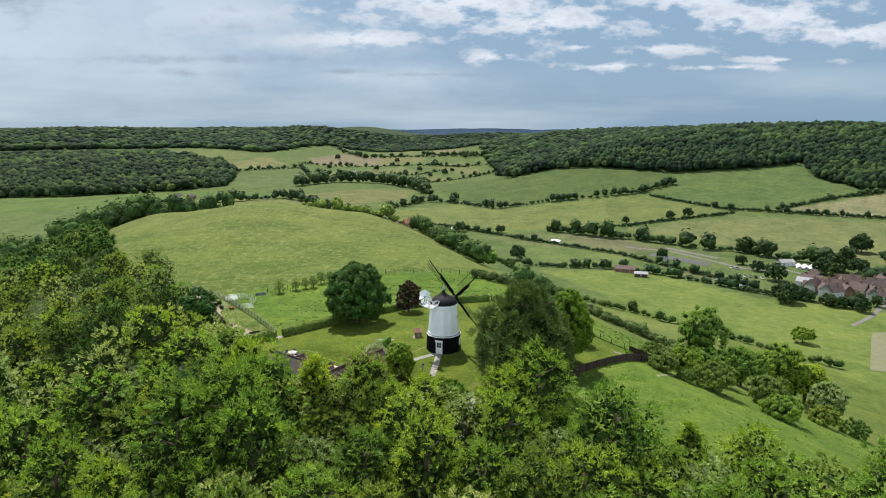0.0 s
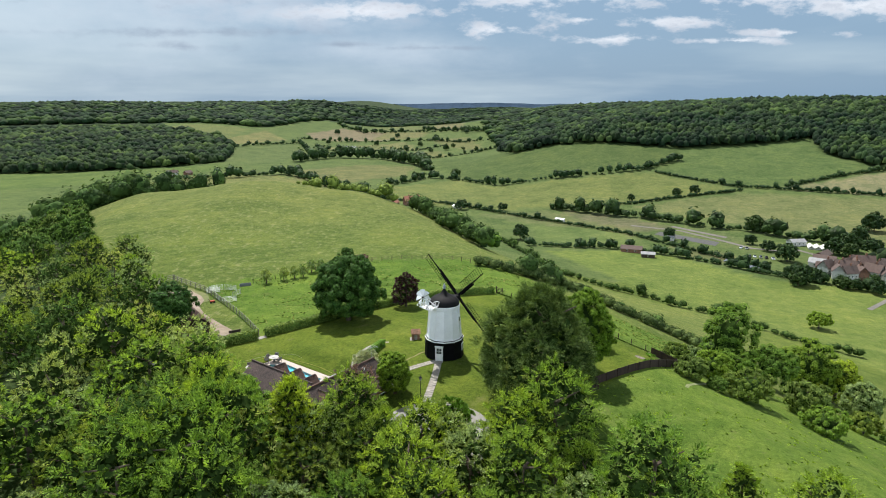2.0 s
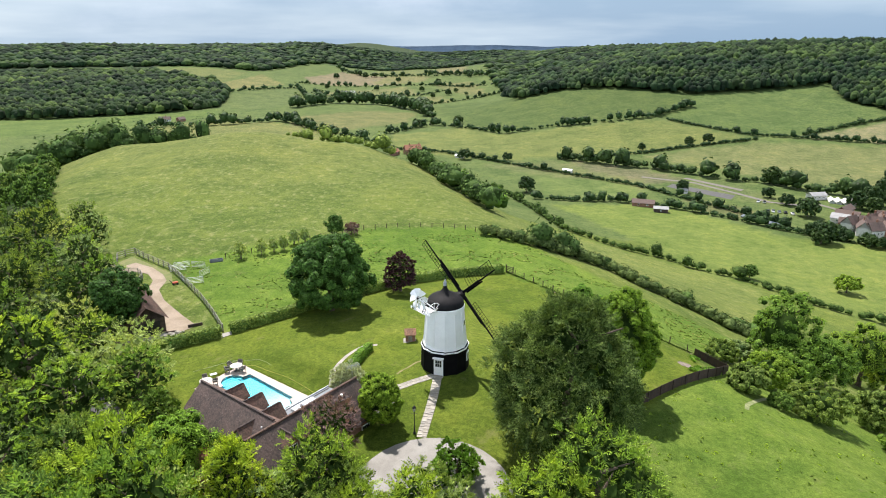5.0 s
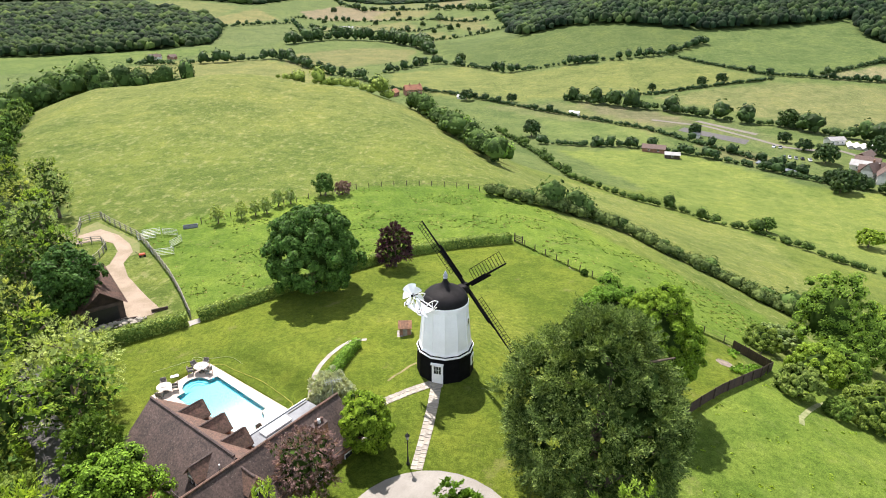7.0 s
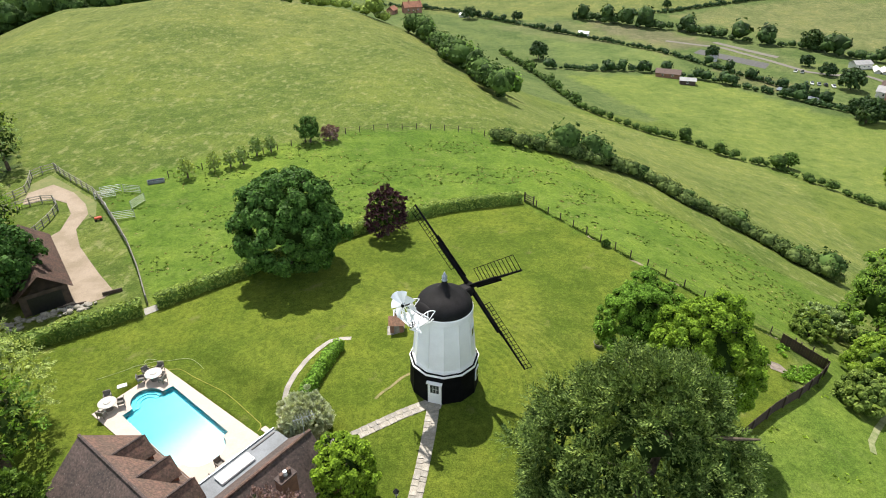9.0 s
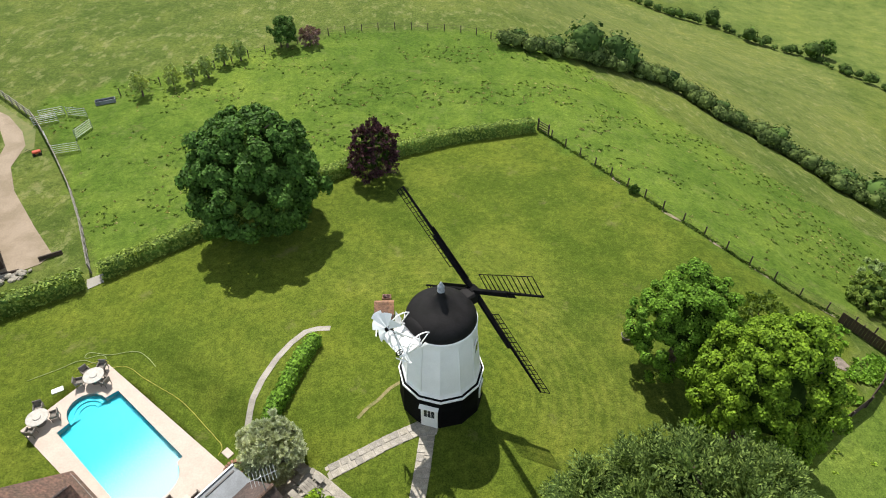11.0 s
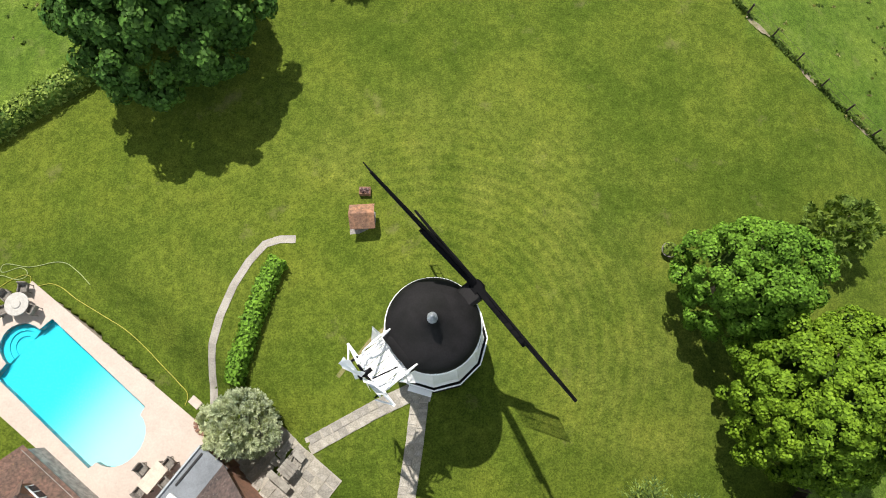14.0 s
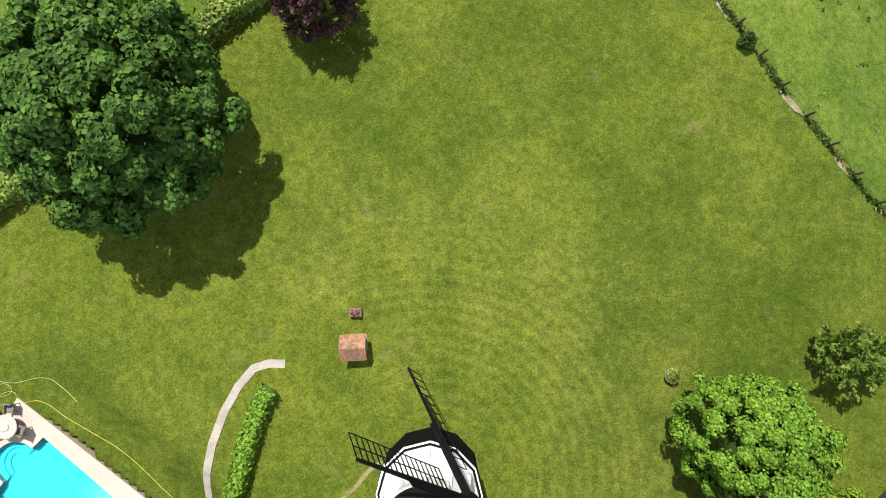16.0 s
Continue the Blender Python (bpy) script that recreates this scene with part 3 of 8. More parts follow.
def build_land():
    turn = np.radians(np.concatenate([np.arange(-80, -42, 1.0), np.arange(-42, -17, 0.5), np.arange(-17, -8, 0.25), np.arange(-8, 42, 0.5), np.arange(42, 80, 1.0), np.arange(80, 280, 4.0)]))
    rings = np.concatenate([5.0 * 1.0138 ** np.arange(260), 176.4 * 1.0185 ** np.arange(190)])
    rings = np.sort(np.concatenate([rings[(rings < 91) | ((rings > 106) & (rings < 4850))], np.arange(91.4, 105.8, 0.45)]))
    a, r = np.meshgrid(turn, rings)
    x, y = (r * np.sin(a)).ravel(), (r * np.cos(a)).ravel()
    x, y = np.append(x, 0.0), np.append(y, 0.0)
    z = ground(x, y)
    z = np.where(inside(POOL_PIT, x, y), -4.6, z)
    n, m = len(rings), len(turn)
    i, j = np.meshgrid(np.arange(n - 1), np.arange(m), indexing="ij")
    k = (j + 1) % m
    faces = np.stack([i * m + j, (i + 1) * m + j, (i + 1) * m + k, i * m + k], -1).reshape(-1, 4)
    hub = np.stack([np.full(m // 2, n * m), np.arange(0, m - 1, 2), np.arange(1, m, 2), np.arange(2, m + 1, 2) % m], -1)[:, [0, 1, 2, 3]]
    me = quick_mesh("ground", np.stack([x, y, z], -1), np.concatenate([faces, hub]))
    colour = np.empty((len(x), 4), np.float32)
    colour[:, 3] = 1
    wild = np.full(len(x), 0.25, np.float32)
    high = (z > -58) & (y < 312)
    colour[:, :3] = np.where(high[:, None], HILL_GRASS, VALLEY_GRASS)
    # the sward dries out towards the crest
    dry = (np.clip((y - 175) / 125, 0, 1) * np.clip((z + 45) / 30, 0, 1))[:, None]
    colour[:, :3] = np.where(high[:, None], np.array(HILL_GRASS) * (1 - dry) + np.array(HILL_TOP) * dry, VALLEY_GRASS)
    wild[(z > -35) & (y < 420) & (y > 100)] = 1.0
    for poly in (*WOODS.values(), NEAR_WOOD):
        colour[inside(poly, x, y), :3] = WOODLAND_FLOOR
    colour[(y > 2100) | ((y > 1500) & (np.abs(x) > 700)), :3] = (0.032, 0.052, 0.022)
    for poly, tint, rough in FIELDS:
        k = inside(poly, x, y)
        # fields beyond 300 m turn darker and bluer, by distance alone
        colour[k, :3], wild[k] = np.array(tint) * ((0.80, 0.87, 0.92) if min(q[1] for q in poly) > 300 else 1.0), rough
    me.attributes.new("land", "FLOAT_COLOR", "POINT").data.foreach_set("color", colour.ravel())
    me.attributes.new("wild", "FLOAT", "POINT").data.foreach_set("value", wild)
    me.materials.append(TURF)
    me.polygons.foreach_set("use_smooth", np.ones(len(me.polygons), bool))
    return tagged(new("ground", me), "rolling chalk hills with mown lawn, paddocks and pasture", "ground", kind="structure")


build_land()

# ---- building helpers ----


def link(name, me, mat, parent=None, label=""):
    if mat is not None and not me.materials:
        me.materials.append(mat)
    ob = new(name, me)
    if parent is not None:
        ob.parent = parent
    return tagged(ob, label)


def part(name, bm, mat, parent, label="", smooth=False):
    """Links a bmesh as one mesh object under a thing or under a part."""
    me = bpy.data.meshes.new(name)
    bmesh.ops.recalc_face_normals(bm, faces=bm.faces)
    bm.to_mesh(me)
    bm.free()
    if smooth:
        me.polygons.foreach_set("use_smooth", np.ones(len(me.polygons), bool))
    return link(name, me, mat, parent, label)


def box(bm, size, m=None, bevel=0.0):
    made = bmesh.ops.create_cube(bm, size=1.0, matrix=(m or Matrix()) @ Matrix.Diagonal((*size, 1)))
    if bevel:
        edges = {e for v in made["verts"] for e in v.link_edges}
        bmesh.ops.bevel(bm, geom=list(edges), offset=bevel, segments=1, affect="EDGES")


def tube(bm, a, b, ra, rb, sides=8):
    a, b = Vector(a), Vector(b)
    m = Matrix.Translation((a + b) / 2) @ (b - a).to_track_quat("Z", "Y").to_matrix().to_4x4()
    bmesh.ops.create_cone(bm, cap_ends=True, segments=sides, radius1=ra, radius2=rb, depth=(b - a).length, matrix=m)


def thing(name, m, label, category, group="", kind=""):
    ob = new(name)
    ob.empty_display_size = 0.3
    ob.matrix_world = m
    return tagged(ob, label, category, group, kind)


def at(x, y, turn=0.0, lift=0.0):
    """A pose standing on the land."""
    return pose(x, y, float(ground(x, y)) + lift, 0, 0, turn)


# ---- trees ----
rng = np.random.default_rng(7)


def leaves(centre, out, size, long=1.7, jitter=0.45):
    """Leaf sprays: a folded lozenge of two triangles at each centre, facing about along out."""
    n = len(centre)
    size = np.broadcast_to(size, (n,)) * rng.uniform(0.7, 1.3, n)
    out = out + rng.normal(0, jitter, (n, 3))
    out /= np.linalg.norm(out, axis=1)[:, None] + 1e-9
    side = np.cross(out, rng.normal(0, 1, (n, 3)))
    side /= np.linalg.norm(side, axis=1)[:, None] + 1e-9
    along = np.cross(out, side)
    s = size[:, None]
    v = np.stack([centre - along * s * long / 2, centre + side * s / 2 + out * s * 0.12, centre + along * s * long / 2 - out * s * 0.15, centre - side * s / 2 + out * s * 0.12], 1).reshape(-1, 3)
    b = np.arange(n)[:, None] * 4
    f = np.concatenate([b + [0, 1, 2], b + [0, 2, 3]], 1).reshape(-1, 3)
    return v, f


def lump(seed, rough, detail=0, low=-2.0):
    """A rough boss of growth, less the faces that lie below low."""
    bm = bmesh.new()
    bmesh.ops.create_icosphere(bm, subdivisions=detail, radius=1.0)
    r = random.Random(seed)
    v = np.array([p.co * r.uniform(1 - rough, 1 + rough * 0.8) for p in bm.verts])
    bm.verts.index_update()
    f = np.array([[p.index for p in q.verts] for q in bm.faces if q.calc_center_median().z > low])
    bm.free()
    return v, f


CORES = [lump(k, 0.2) for k in range(6)]
HEART = lump(40, 0.15, 2)


def join(chunks):
    vs, fs, n = [], [], 0
    for v, f in chunks:
        vs.append(v)
        fs.append(f + n)
        n += len(v)
    return np.concatenate(vs), np.concatenate(fs)


def fronds(base, aim, up, reach, leaf, long):
    """Leafy shoots: along each shoot four pairs of leaves and one at the tip, lying in a flat spray."""
    aim = aim / np.linalg.norm(aim, axis=1)[:, None]
    flat = up - aim * np.sum(up * aim, 1)[:, None]
    flat /= np.linalg.norm(flat, axis=1)[:, None] + 1e-9
    side = np.cross(flat, aim)
    chunks = []
    for t, s in ((0.05, 1), (0.2, -1), (0.32, 1), (0.45, -1), (0.58, 1), (0.7, -1), (0.8, 1), (0.88, -1), (0.95, 0)):
        size = (leaf * (1.15 - 0.55 * t) * rng.uniform(0.75, 1.25, len(base)))[:, None]
        way = aim * (0.75 if s else 1.0) + side * s * 0.7 + rng.normal(0, 0.14, base.shape)
        way /= np.linalg.norm(way, axis=1)[:, None]
        wide = np.cross(flat + rng.normal(0, 0.3, base.shape), way)
        wide /= np.linalg.norm(wide, axis=1)[:, None] + 1e-9
        p = base + aim * (reach * t)[:, None] - np.array([0, 0, 0.12]) * (reach * t * t)[:, None]
        mid = p + way * size * long * 0.45 + flat * size * 0.15
        v = np.stack([p, mid + wide * size * 0.5, p + way * size * long - flat * size * 0.2, mid - wide * size * 0.5], 1).reshape(-1, 3)
        b = np.arange(len(base))[:, None] * 4
        chunks.append((v, np.concatenate([b + [0, 1, 2], b + [0, 2, 3]], 1).reshape(-1, 3)))
    return join(chunks)


def crown(height, radius, foot, clumps, per, leaf, seed, taper=0.0, wobble=0.35, long=1.7, droop=0.0, tufted=False):
    """A crown of leafy bosses spread over an uneven outline: returns its mesh and how many faces at the end are inside
    filling, darkened as shade.
    """
    mid, half = (height + foot) / 2, (height - foot) / 2
    i = np.arange(clumps)
    rise = 1 - 1.8 * (i + 0.5) / clumps
    turn = i * 2.39996 + seed
    way = np.stack([np.cos(turn) * np.sqrt(1 - rise ** 2), np.sin(turn) * np.sqrt(1 - rise ** 2), rise], -1) + rng.normal(0, 0.07, (clumps, 3))
    way /= np.linalg.norm(way, axis=1)[:, None]
    broad = np.array([noise.noise(Vector(w) * 1.6 + Vector((seed, 0, seed * 2))) for w in way])
    fine = np.array([noise.noise(Vector(w) * 4.2 + Vector((0, seed * 1.7, seed))) for w in way])
    reach = (0.82 + wobble * broad + 0.15 * fine) * rng.uniform(0.88, 1.06, clumps)
    slim = 1 - taper * np.clip(way[:, 2] * 0.5 + 0.5, 0, 1)
    frame_ = np.stack([radius * slim, radius * slim, np.full(clumps, half)], -1)
    c = way * reach[:, None] * frame_
    size = rng.uniform(0.72, 1.3, clumps) * min(radius, half * 1.15) * 1.45 / math.sqrt(clumps)
    if tufted:
        # round bosses of broad leaves
        which = np.repeat(np.arange(clumps), per)
        d = rng.normal(0, 1, (len(which), 3)) + way[which] * 0.9 + np.array([0, 0, 0.4])
        d /= np.linalg.norm(d, axis=1)[:, None]
        p = c[which] + d * (size[which] * rng.uniform(0.78, 1.2, len(which)))[:, None]
        v, f = leaves(p, d + np.array([0, 0, 0.25]), leaf, long, jitter=0.3)
    else:
        # bundles of flat sprays that reach outwards and up
        which = np.repeat(np.arange(clumps), max(per // 9, 1))
        n = len(which)
        aim = rng.normal(0, 0.5, (n, 3)) + way[which] * np.array([0.9, 0.9, 0.7]) + np.array([0, 0, 0.5 - droop])
        aim /= np.linalg.norm(aim, axis=1)[:, None]
        base = c[which] + aim * (size[which] * rng.uniform(0.3, 0.75, n))[:, None]
        v, f = fronds(base, aim, np.array([0, 0, 0.75]) + way[which] * 0.8 + rng.normal(0, 0.3, (n, 3)), size[which] * rng.uniform(0.85, 1.45, n), leaf, long)
    # inside filling, coloured dark for shade: closed in old round crowns, loose inner leaves in feathery ones
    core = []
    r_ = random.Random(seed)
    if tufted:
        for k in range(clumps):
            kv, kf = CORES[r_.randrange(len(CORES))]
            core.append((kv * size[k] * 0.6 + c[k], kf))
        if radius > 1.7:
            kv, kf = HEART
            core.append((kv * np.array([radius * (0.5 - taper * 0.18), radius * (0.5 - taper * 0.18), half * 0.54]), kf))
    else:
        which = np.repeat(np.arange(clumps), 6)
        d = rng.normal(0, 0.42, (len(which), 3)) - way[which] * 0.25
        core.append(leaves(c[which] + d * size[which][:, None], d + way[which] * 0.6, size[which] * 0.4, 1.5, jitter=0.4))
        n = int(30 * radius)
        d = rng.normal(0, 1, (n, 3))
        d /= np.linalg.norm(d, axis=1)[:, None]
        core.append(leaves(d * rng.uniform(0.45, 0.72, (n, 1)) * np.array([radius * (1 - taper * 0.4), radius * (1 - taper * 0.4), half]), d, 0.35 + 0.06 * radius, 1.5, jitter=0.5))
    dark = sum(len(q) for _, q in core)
    v, f = join([(v, f), *core])
    return v + np.array([0, 0, mid]), f, dark


def trunk(bm, height, radius, spread, seed):
    r = random.Random(seed)
    p, lean = Vector((0, 0, -0.3)), Vector((r.uniform(-0.06, 0.06), r.uniform(-0.06, 0.06), 1))
    for k in range(4):
        q = p + lean * (height / 4) + Vector((r.uniform(-0.1, 0.1), r.uniform(-0.1, 0.1), 0))
        tube(bm, p, q, radius * (1 - k * 0.2), radius * (0.8 - k * 0.2) + 0.02, 7)
        if k:
            for _ in range(2):
                a = r.uniform(0, 6.28)
                tip = q + Vector((math.cos(a) * spread, math.sin(a) * spread, spread * r.uniform(0.4, 0.9)))
                tube(bm, q, tip, radius * 0.35, radius * 0.08, 5)
        p = q


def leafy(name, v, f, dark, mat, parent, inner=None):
    """A crown mesh whose inside faces take inner, by default the dark that paints shade."""
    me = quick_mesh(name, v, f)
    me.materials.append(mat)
    me.materials.append(inner or CROWN_SHADE)
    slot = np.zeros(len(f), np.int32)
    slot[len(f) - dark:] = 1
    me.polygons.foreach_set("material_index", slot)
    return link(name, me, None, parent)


def make_tree(name, label, height, radius, foot, clumps, per, leaf, mat, seed, m, taper=0.0, wobble=0.35, long=1.7, category="tree", group="", droop=0.0, tufted=False, inner=None):
    ob = thing(name, m, label, category, group)
    bm = bmesh.new()
    trunk(bm, max(height * 0.72, foot + 0.5), 0.035 * height + 0.05, radius * 0.42, seed)
    part("trunk", bm, BARK, ob)
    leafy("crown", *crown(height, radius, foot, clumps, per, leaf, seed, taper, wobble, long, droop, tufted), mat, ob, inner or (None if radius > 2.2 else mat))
    return ob


AWAY = pose(0, -60, 0)
WOOD_KINDS = [
    ("tree", "broad mid-green deciduous tree in dense woodland", 12.4, 4.8, 1.5, LEAF_MIXED, 0.3),
    ("tree", "round-crowned green ash tree in dense woodland", 11.2, 4.4, 1.5, LEAF_MIXED, 0.1),
    ("tree", "dark green deciduous tree in dense woodland", 11.8, 4.6, 1.5, LEAF_DARK, 0.2),
    ("tree", "bright yellow-green young tree in dense woodland", 11.0, 4.2, 1.2, LEAF_LIGHT, 0.45),
    ("tree", "narrow pointed green tree in dense woodland", 12.6, 3.4, 1.2, LEAF_LIGHT, 0.75),
    ("tree", "greyish olive willow in dense woodland", 10.6, 4.5, 1.2, LEAF_OLIVE, 0.2),
    ("tree", "pale silvery whitebeam in dense woodland", 9.8, 3.8, 1.2, LEAF_PALE, 0.1),
    ("tree", "spreading green beech in dense woodland", 12.4, 5.2, 1.5, LEAF_MIXED, 0.4),
]


def wood_protos(clumps, per, leaf, seed):
    made = []
    for k, (name, label, h, r, foot, mat, taper) in enumerate(WOOD_KINDS):
        made.append(make_tree(name, label, h, r, foot, clumps, per, leaf, mat, seed + k, AWAY @ pose(k * 9, 0, float(ground(k * 9, -60))), taper, 0.4, 2.6, group="woodland below the mill"))
    return made


def off_line(x, y, line):
    best = 1e9
    for (ax, ay), (bx, by) in zip(line, line[1:]):
        t = max(0, min(1, ((x - ax) * (bx - ax) + (y - ay) * (by - ay)) / ((bx - ax) ** 2 + (by - ay) ** 2)))
        best = min(best, math.hypot(x - ax - t * (bx - ax), y - ay - t * (by - ay)))
    return best


KEEP_CLEAR = [(-46.4, 113.6, 5.5), (-35.4, 95.5, 4.5), (-23.8, 79.6, 4.0), (-28.0, 84.4, 3.5)]


def plant_wood():
    r = random.Random(11)
    near, mid = wood_protos(96, 54, 0.125, 30), wood_protos(54, 27, 0.2, 60)
    cells, spots = {}, []
    for _ in range(26000):
        x, y = r.uniform(-215, 60), 39 + 261 * r.random() ** 1.6
        if not inside(NEAR_WOOD, np.array([x]), np.array([y]))[0] or off_line(x, y, LANE) < 1.9 or any((x - a) ** 2 + (y - b) ** 2 < c * c for a, b, c in KEEP_CLEAR):
            continue
        far = max(0.0, math.hypot(max(abs(x - 4) - 24, 0.0), (y - 57) * 0.8) - 13)
        need = 5.0 + far * 0.008
        i, j = int(x // 12), int(y // 12)
        close = [q for a in (-1, 0, 1) for b in (-1, 0, 1) for q in cells.get((i + a, j + b), ())]
        if any((x - a) ** 2 + (y - b) ** 2 < need ** 2 for a, b in close):
            continue
        cells.setdefault((i, j), []).append((x, y))
        spots.append((far, x, y))
    for k in range(9):
        spots.append((0.0, -16 + k * 3.4 + r.uniform(-0.6, 0.6), 69.5 + r.uniform(-1.5, 1.0)))
    spots += [(0.0, -19.5, 67.5), (-0.1, -23.0, 69.0)]
    spots.sort()
    rest = []
    for n, (far, x, y) in enumerate(spots):
        s = (r.uniform(1.05, 1.18) if 54 < y < 71 and -32 < x < -16 else r.uniform(0.8, 0.94) if 54 < y < 72 and -16 < x < 4 else r.uniform(0.66, 1.1)) * (1 - 0.3 * float(step((-x - 40) / 40)))
        if n < 245:
            pick = r.choice([0, 0, 1, 3, 3, 3, 4, 5, 5, 6, 6, 7, 7] if n < 80 else [0, 0, 1, 2, 3, 3, 4, 5, 5, 6, 7, 7])
            if x < -24 and y > 62:
                pick = r.choice([0, 1, 2, 2, 5, 5, 6, 6])
            ob = copy_thing((near if n < 72 else mid)[pick], at(x, y, r.uniform(0, 360)))
            ob.scale = (s * r.uniform(0.92, 1.1), s * r.uniform(0.92, 1.1), s * r.uniform(0.85, 1.15))
        else:
            rest.append((x, y, s))
    for ob in near + mid:
        for o in (*ob.children_recursive, ob):
            bpy.data.objects.remove(o)
    return rest


WOOD_REST = plant_wood()

# ---- the windmill ----
WHITE = painted("white_boards", (0.90, 0.91, 0.92), (0.85, 0.86, 0.87), 0.5, 0.8, 25.0, 0.05, 0.0, 0.94)
BLACK = painted("tarred_boards", (0.007, 0.007, 0.008), (0.004, 0.004, 0.005), 0.75, 1.5, 30.0, 0.2)
BLACK.node_tree.nodes["Principled BSDF"].inputs["Specular IOR Level"].default_value = 0.08
CAP_BLACK = painted("felted_cap", (0.015, 0.014, 0.015), (0.009, 0.009, 0.009), 0.7, 1.1, 12.0, 0.4)
CAP_BLACK.node_tree.nodes["Principled BSDF"].inputs["Specular IOR Level"].default_value = 0.18
GREY_METAL = painted("lead_grey", (0.42, 0.45, 0.5), (0.3, 0.33, 0.37), 0.45, 6.0, 40.0, 0.1, 0.3)
GLASS, _nt, _b = material("dark_window_glass", 0.05)
_b.inputs["Base Color"].default_value = (0.03, 0.035, 0.04, 1)

MILL = Vector((0.1, 98.3, -0.75))
SAIL_AXIS = Vector((0.766, 0.625, 0.148)).normalized()
FACE = Vector((0.766, 0.625, 0.0)).normalized()
TURN_CAP = math.degrees(math.atan2(FACE.y, FACE.x))
SIDES = 12
DOOR_TURN = math.degrees(math.atan2(-2.68, -0.73))


def ring(bm, profile, sides=SIDES, start=0.0):
    """Turns a profile of (radius, height) into a many-sided shell, closed at both ends."""
    rows = []
    for r, z in profile:
        rows.append([bm.verts.new((r * math.cos(start + 2 * math.pi * k / sides), r * math.sin(start + 2 * math.pi * k / sides), z)) for k in range(sides)])
    for a, b in zip(rows, rows[1:]):
        for k in range(sides):
            bm.faces.new((a[k], a[(k + 1) % sides], b[(k + 1) % sides], b[k]))
    bm.faces.new(rows[0][::-1])
    bm.faces.new(rows[-1])


def boards(profile_at, z0, z1, step_up, mat, name, mill, start):
    """Lapped weatherboards: each course of the tower is one part."""
    z = z0
    while z < z1 - 0.02:
        top = min(z + step_up, z1)
        bm = bmesh.new()
        ring(bm, [(profile_at(z) + 0.022, z), (profile_at(top) + 0.004, top)], SIDES, start)
        part(name, bm, mat, mill)
        z = top


def build_mill():
    mill = thing("windmill", Matrix.Translation(MILL), "white boarded smock mill with tarred black base and black cap", "windmill")
    start = math.radians(DOOR_TURN + 15)
    base_r = lambda z: 2.84 - 0.035 * z
    tower_r = lambda z: 2.5 - 0.085 * (z - 3.3)
    bm = bmesh.new()
    ring(bm, [(2.92, -0.5), (2.9, 0.25), (2.83, 0.3), (2.72, 3.1)], SIDES, start)
    part("base_wall", bm, BLACK, mill, "tarred black twelve-sided base")
    boards(base_r, 0.3, 3.05, 0.21, BLACK, "black_board", mill, start)
    # skirt: a white ledge with a dark line round it
    for name, mat, prof in (("ledge", WHITE, [(2.6, 3.0), (2.84, 3.02), (2.84, 3.16), (2.76, 3.18)]), ("dark_line", BLACK, [(2.5, 3.14), (2.765, 3.17), (2.765, 3.2), (2.5, 3.22)]), ("upper_ledge", WHITE, [(2.45, 3.2), (2.63, 3.23), (2.6, 3.34), (2.47, 3.55)])):
        bm = bmesh.new()
        ring(bm, prof, SIDES, start)
        part(name, bm, mat, mill)
    bm = bmesh.new()
    ring(bm, [(2.42, 3.3), (tower_r(8.2) - 0.02, 8.2)], SIDES, start)
    part("tower_wall", bm, WHITE, mill)
    boards(tower_r, 3.45, 8.0, 0.24, WHITE, "white_board", mill, start)
    for k in range(SIDES):
        a = start + 2 * math.pi * k / SIDES
        bm = bmesh.new()
        p, q = [Vector((math.cos(a) * r, math.sin(a) * r, z)) for r, z in ((tower_r(3.5) + 0.03, 3.5), (tower_r(8.0) + 0.03, 8.0))]
        tube(bm, p, q, 0.05, 0.045, 6)
        part("corner_board", bm, WHITE, mill)
    # curb under the cap
    bm = bmesh.new()
    ring(bm, [(2.1, 7.55), (2.26, 7.6), (2.26, 8.05), (2.18, 8.15)], 40)
    part("curb", bm, WHITE, mill, smooth=False)
    # cap: an ogee dome
    cap_turn = math.radians(TURN_CAP)
    prof = [(2.14, 7.95), (2.2, 8.12), (2.17, 8.38), (2.03, 8.7), (1.77, 8.98), (1.42, 9.2), (1.05, 9.37), (0.72, 9.54), (0.48, 9.74), (0.31, 9.97), (0.21, 10.2), (0.16, 10.4)]
    bm = bmesh.new()
    ring(bm, prof, 40)
    part("cap", bm, CAP_BLACK, mill, "black felted ogee cap", smooth=True)
    # the cap runs out over the tail as a felted hood
    bm = bmesh.new()
    tail = pose(0, 0, 0, 0, 0, TURN_CAP + 180)
    rows = []
    for x, w, low, high in ((0.0, 1.4, 8.2, 9.2), (0.9, 1.3, 8.15, 9.2), (1.4, 1.22, 8.12, 9.1), (1.8, 1.1, 8.1, 8.95), (2.15, 1.02, 8.1, 8.82)):
        rows.append([bm.verts.new(tail @ Vector((x, w * math.cos(a), low + (high - low) * math.sin(a) ** 0.8))) for a in [math.pi * q / 12 for q in range(13)]])
    for p, q in zip(rows, rows[1:]):
        for k in range(12):
            bm.faces.new((p[k], p[k + 1], q[k + 1], q[k]))
    bm.faces.new(rows[-1])
    part("cap_tail", bm, CAP_BLACK, mill, smooth=True)
    bm = bmesh.new()
    ring(bm, [(0.16, 10.35), (0.23, 10.39), (0.23, 10.45), (0.14, 10.51), (0.21, 10.63), (0.22, 10.74), (0.13, 10.86), (0.1, 10.9), (0.11, 10.97), (0.02, 11.15)], 16)
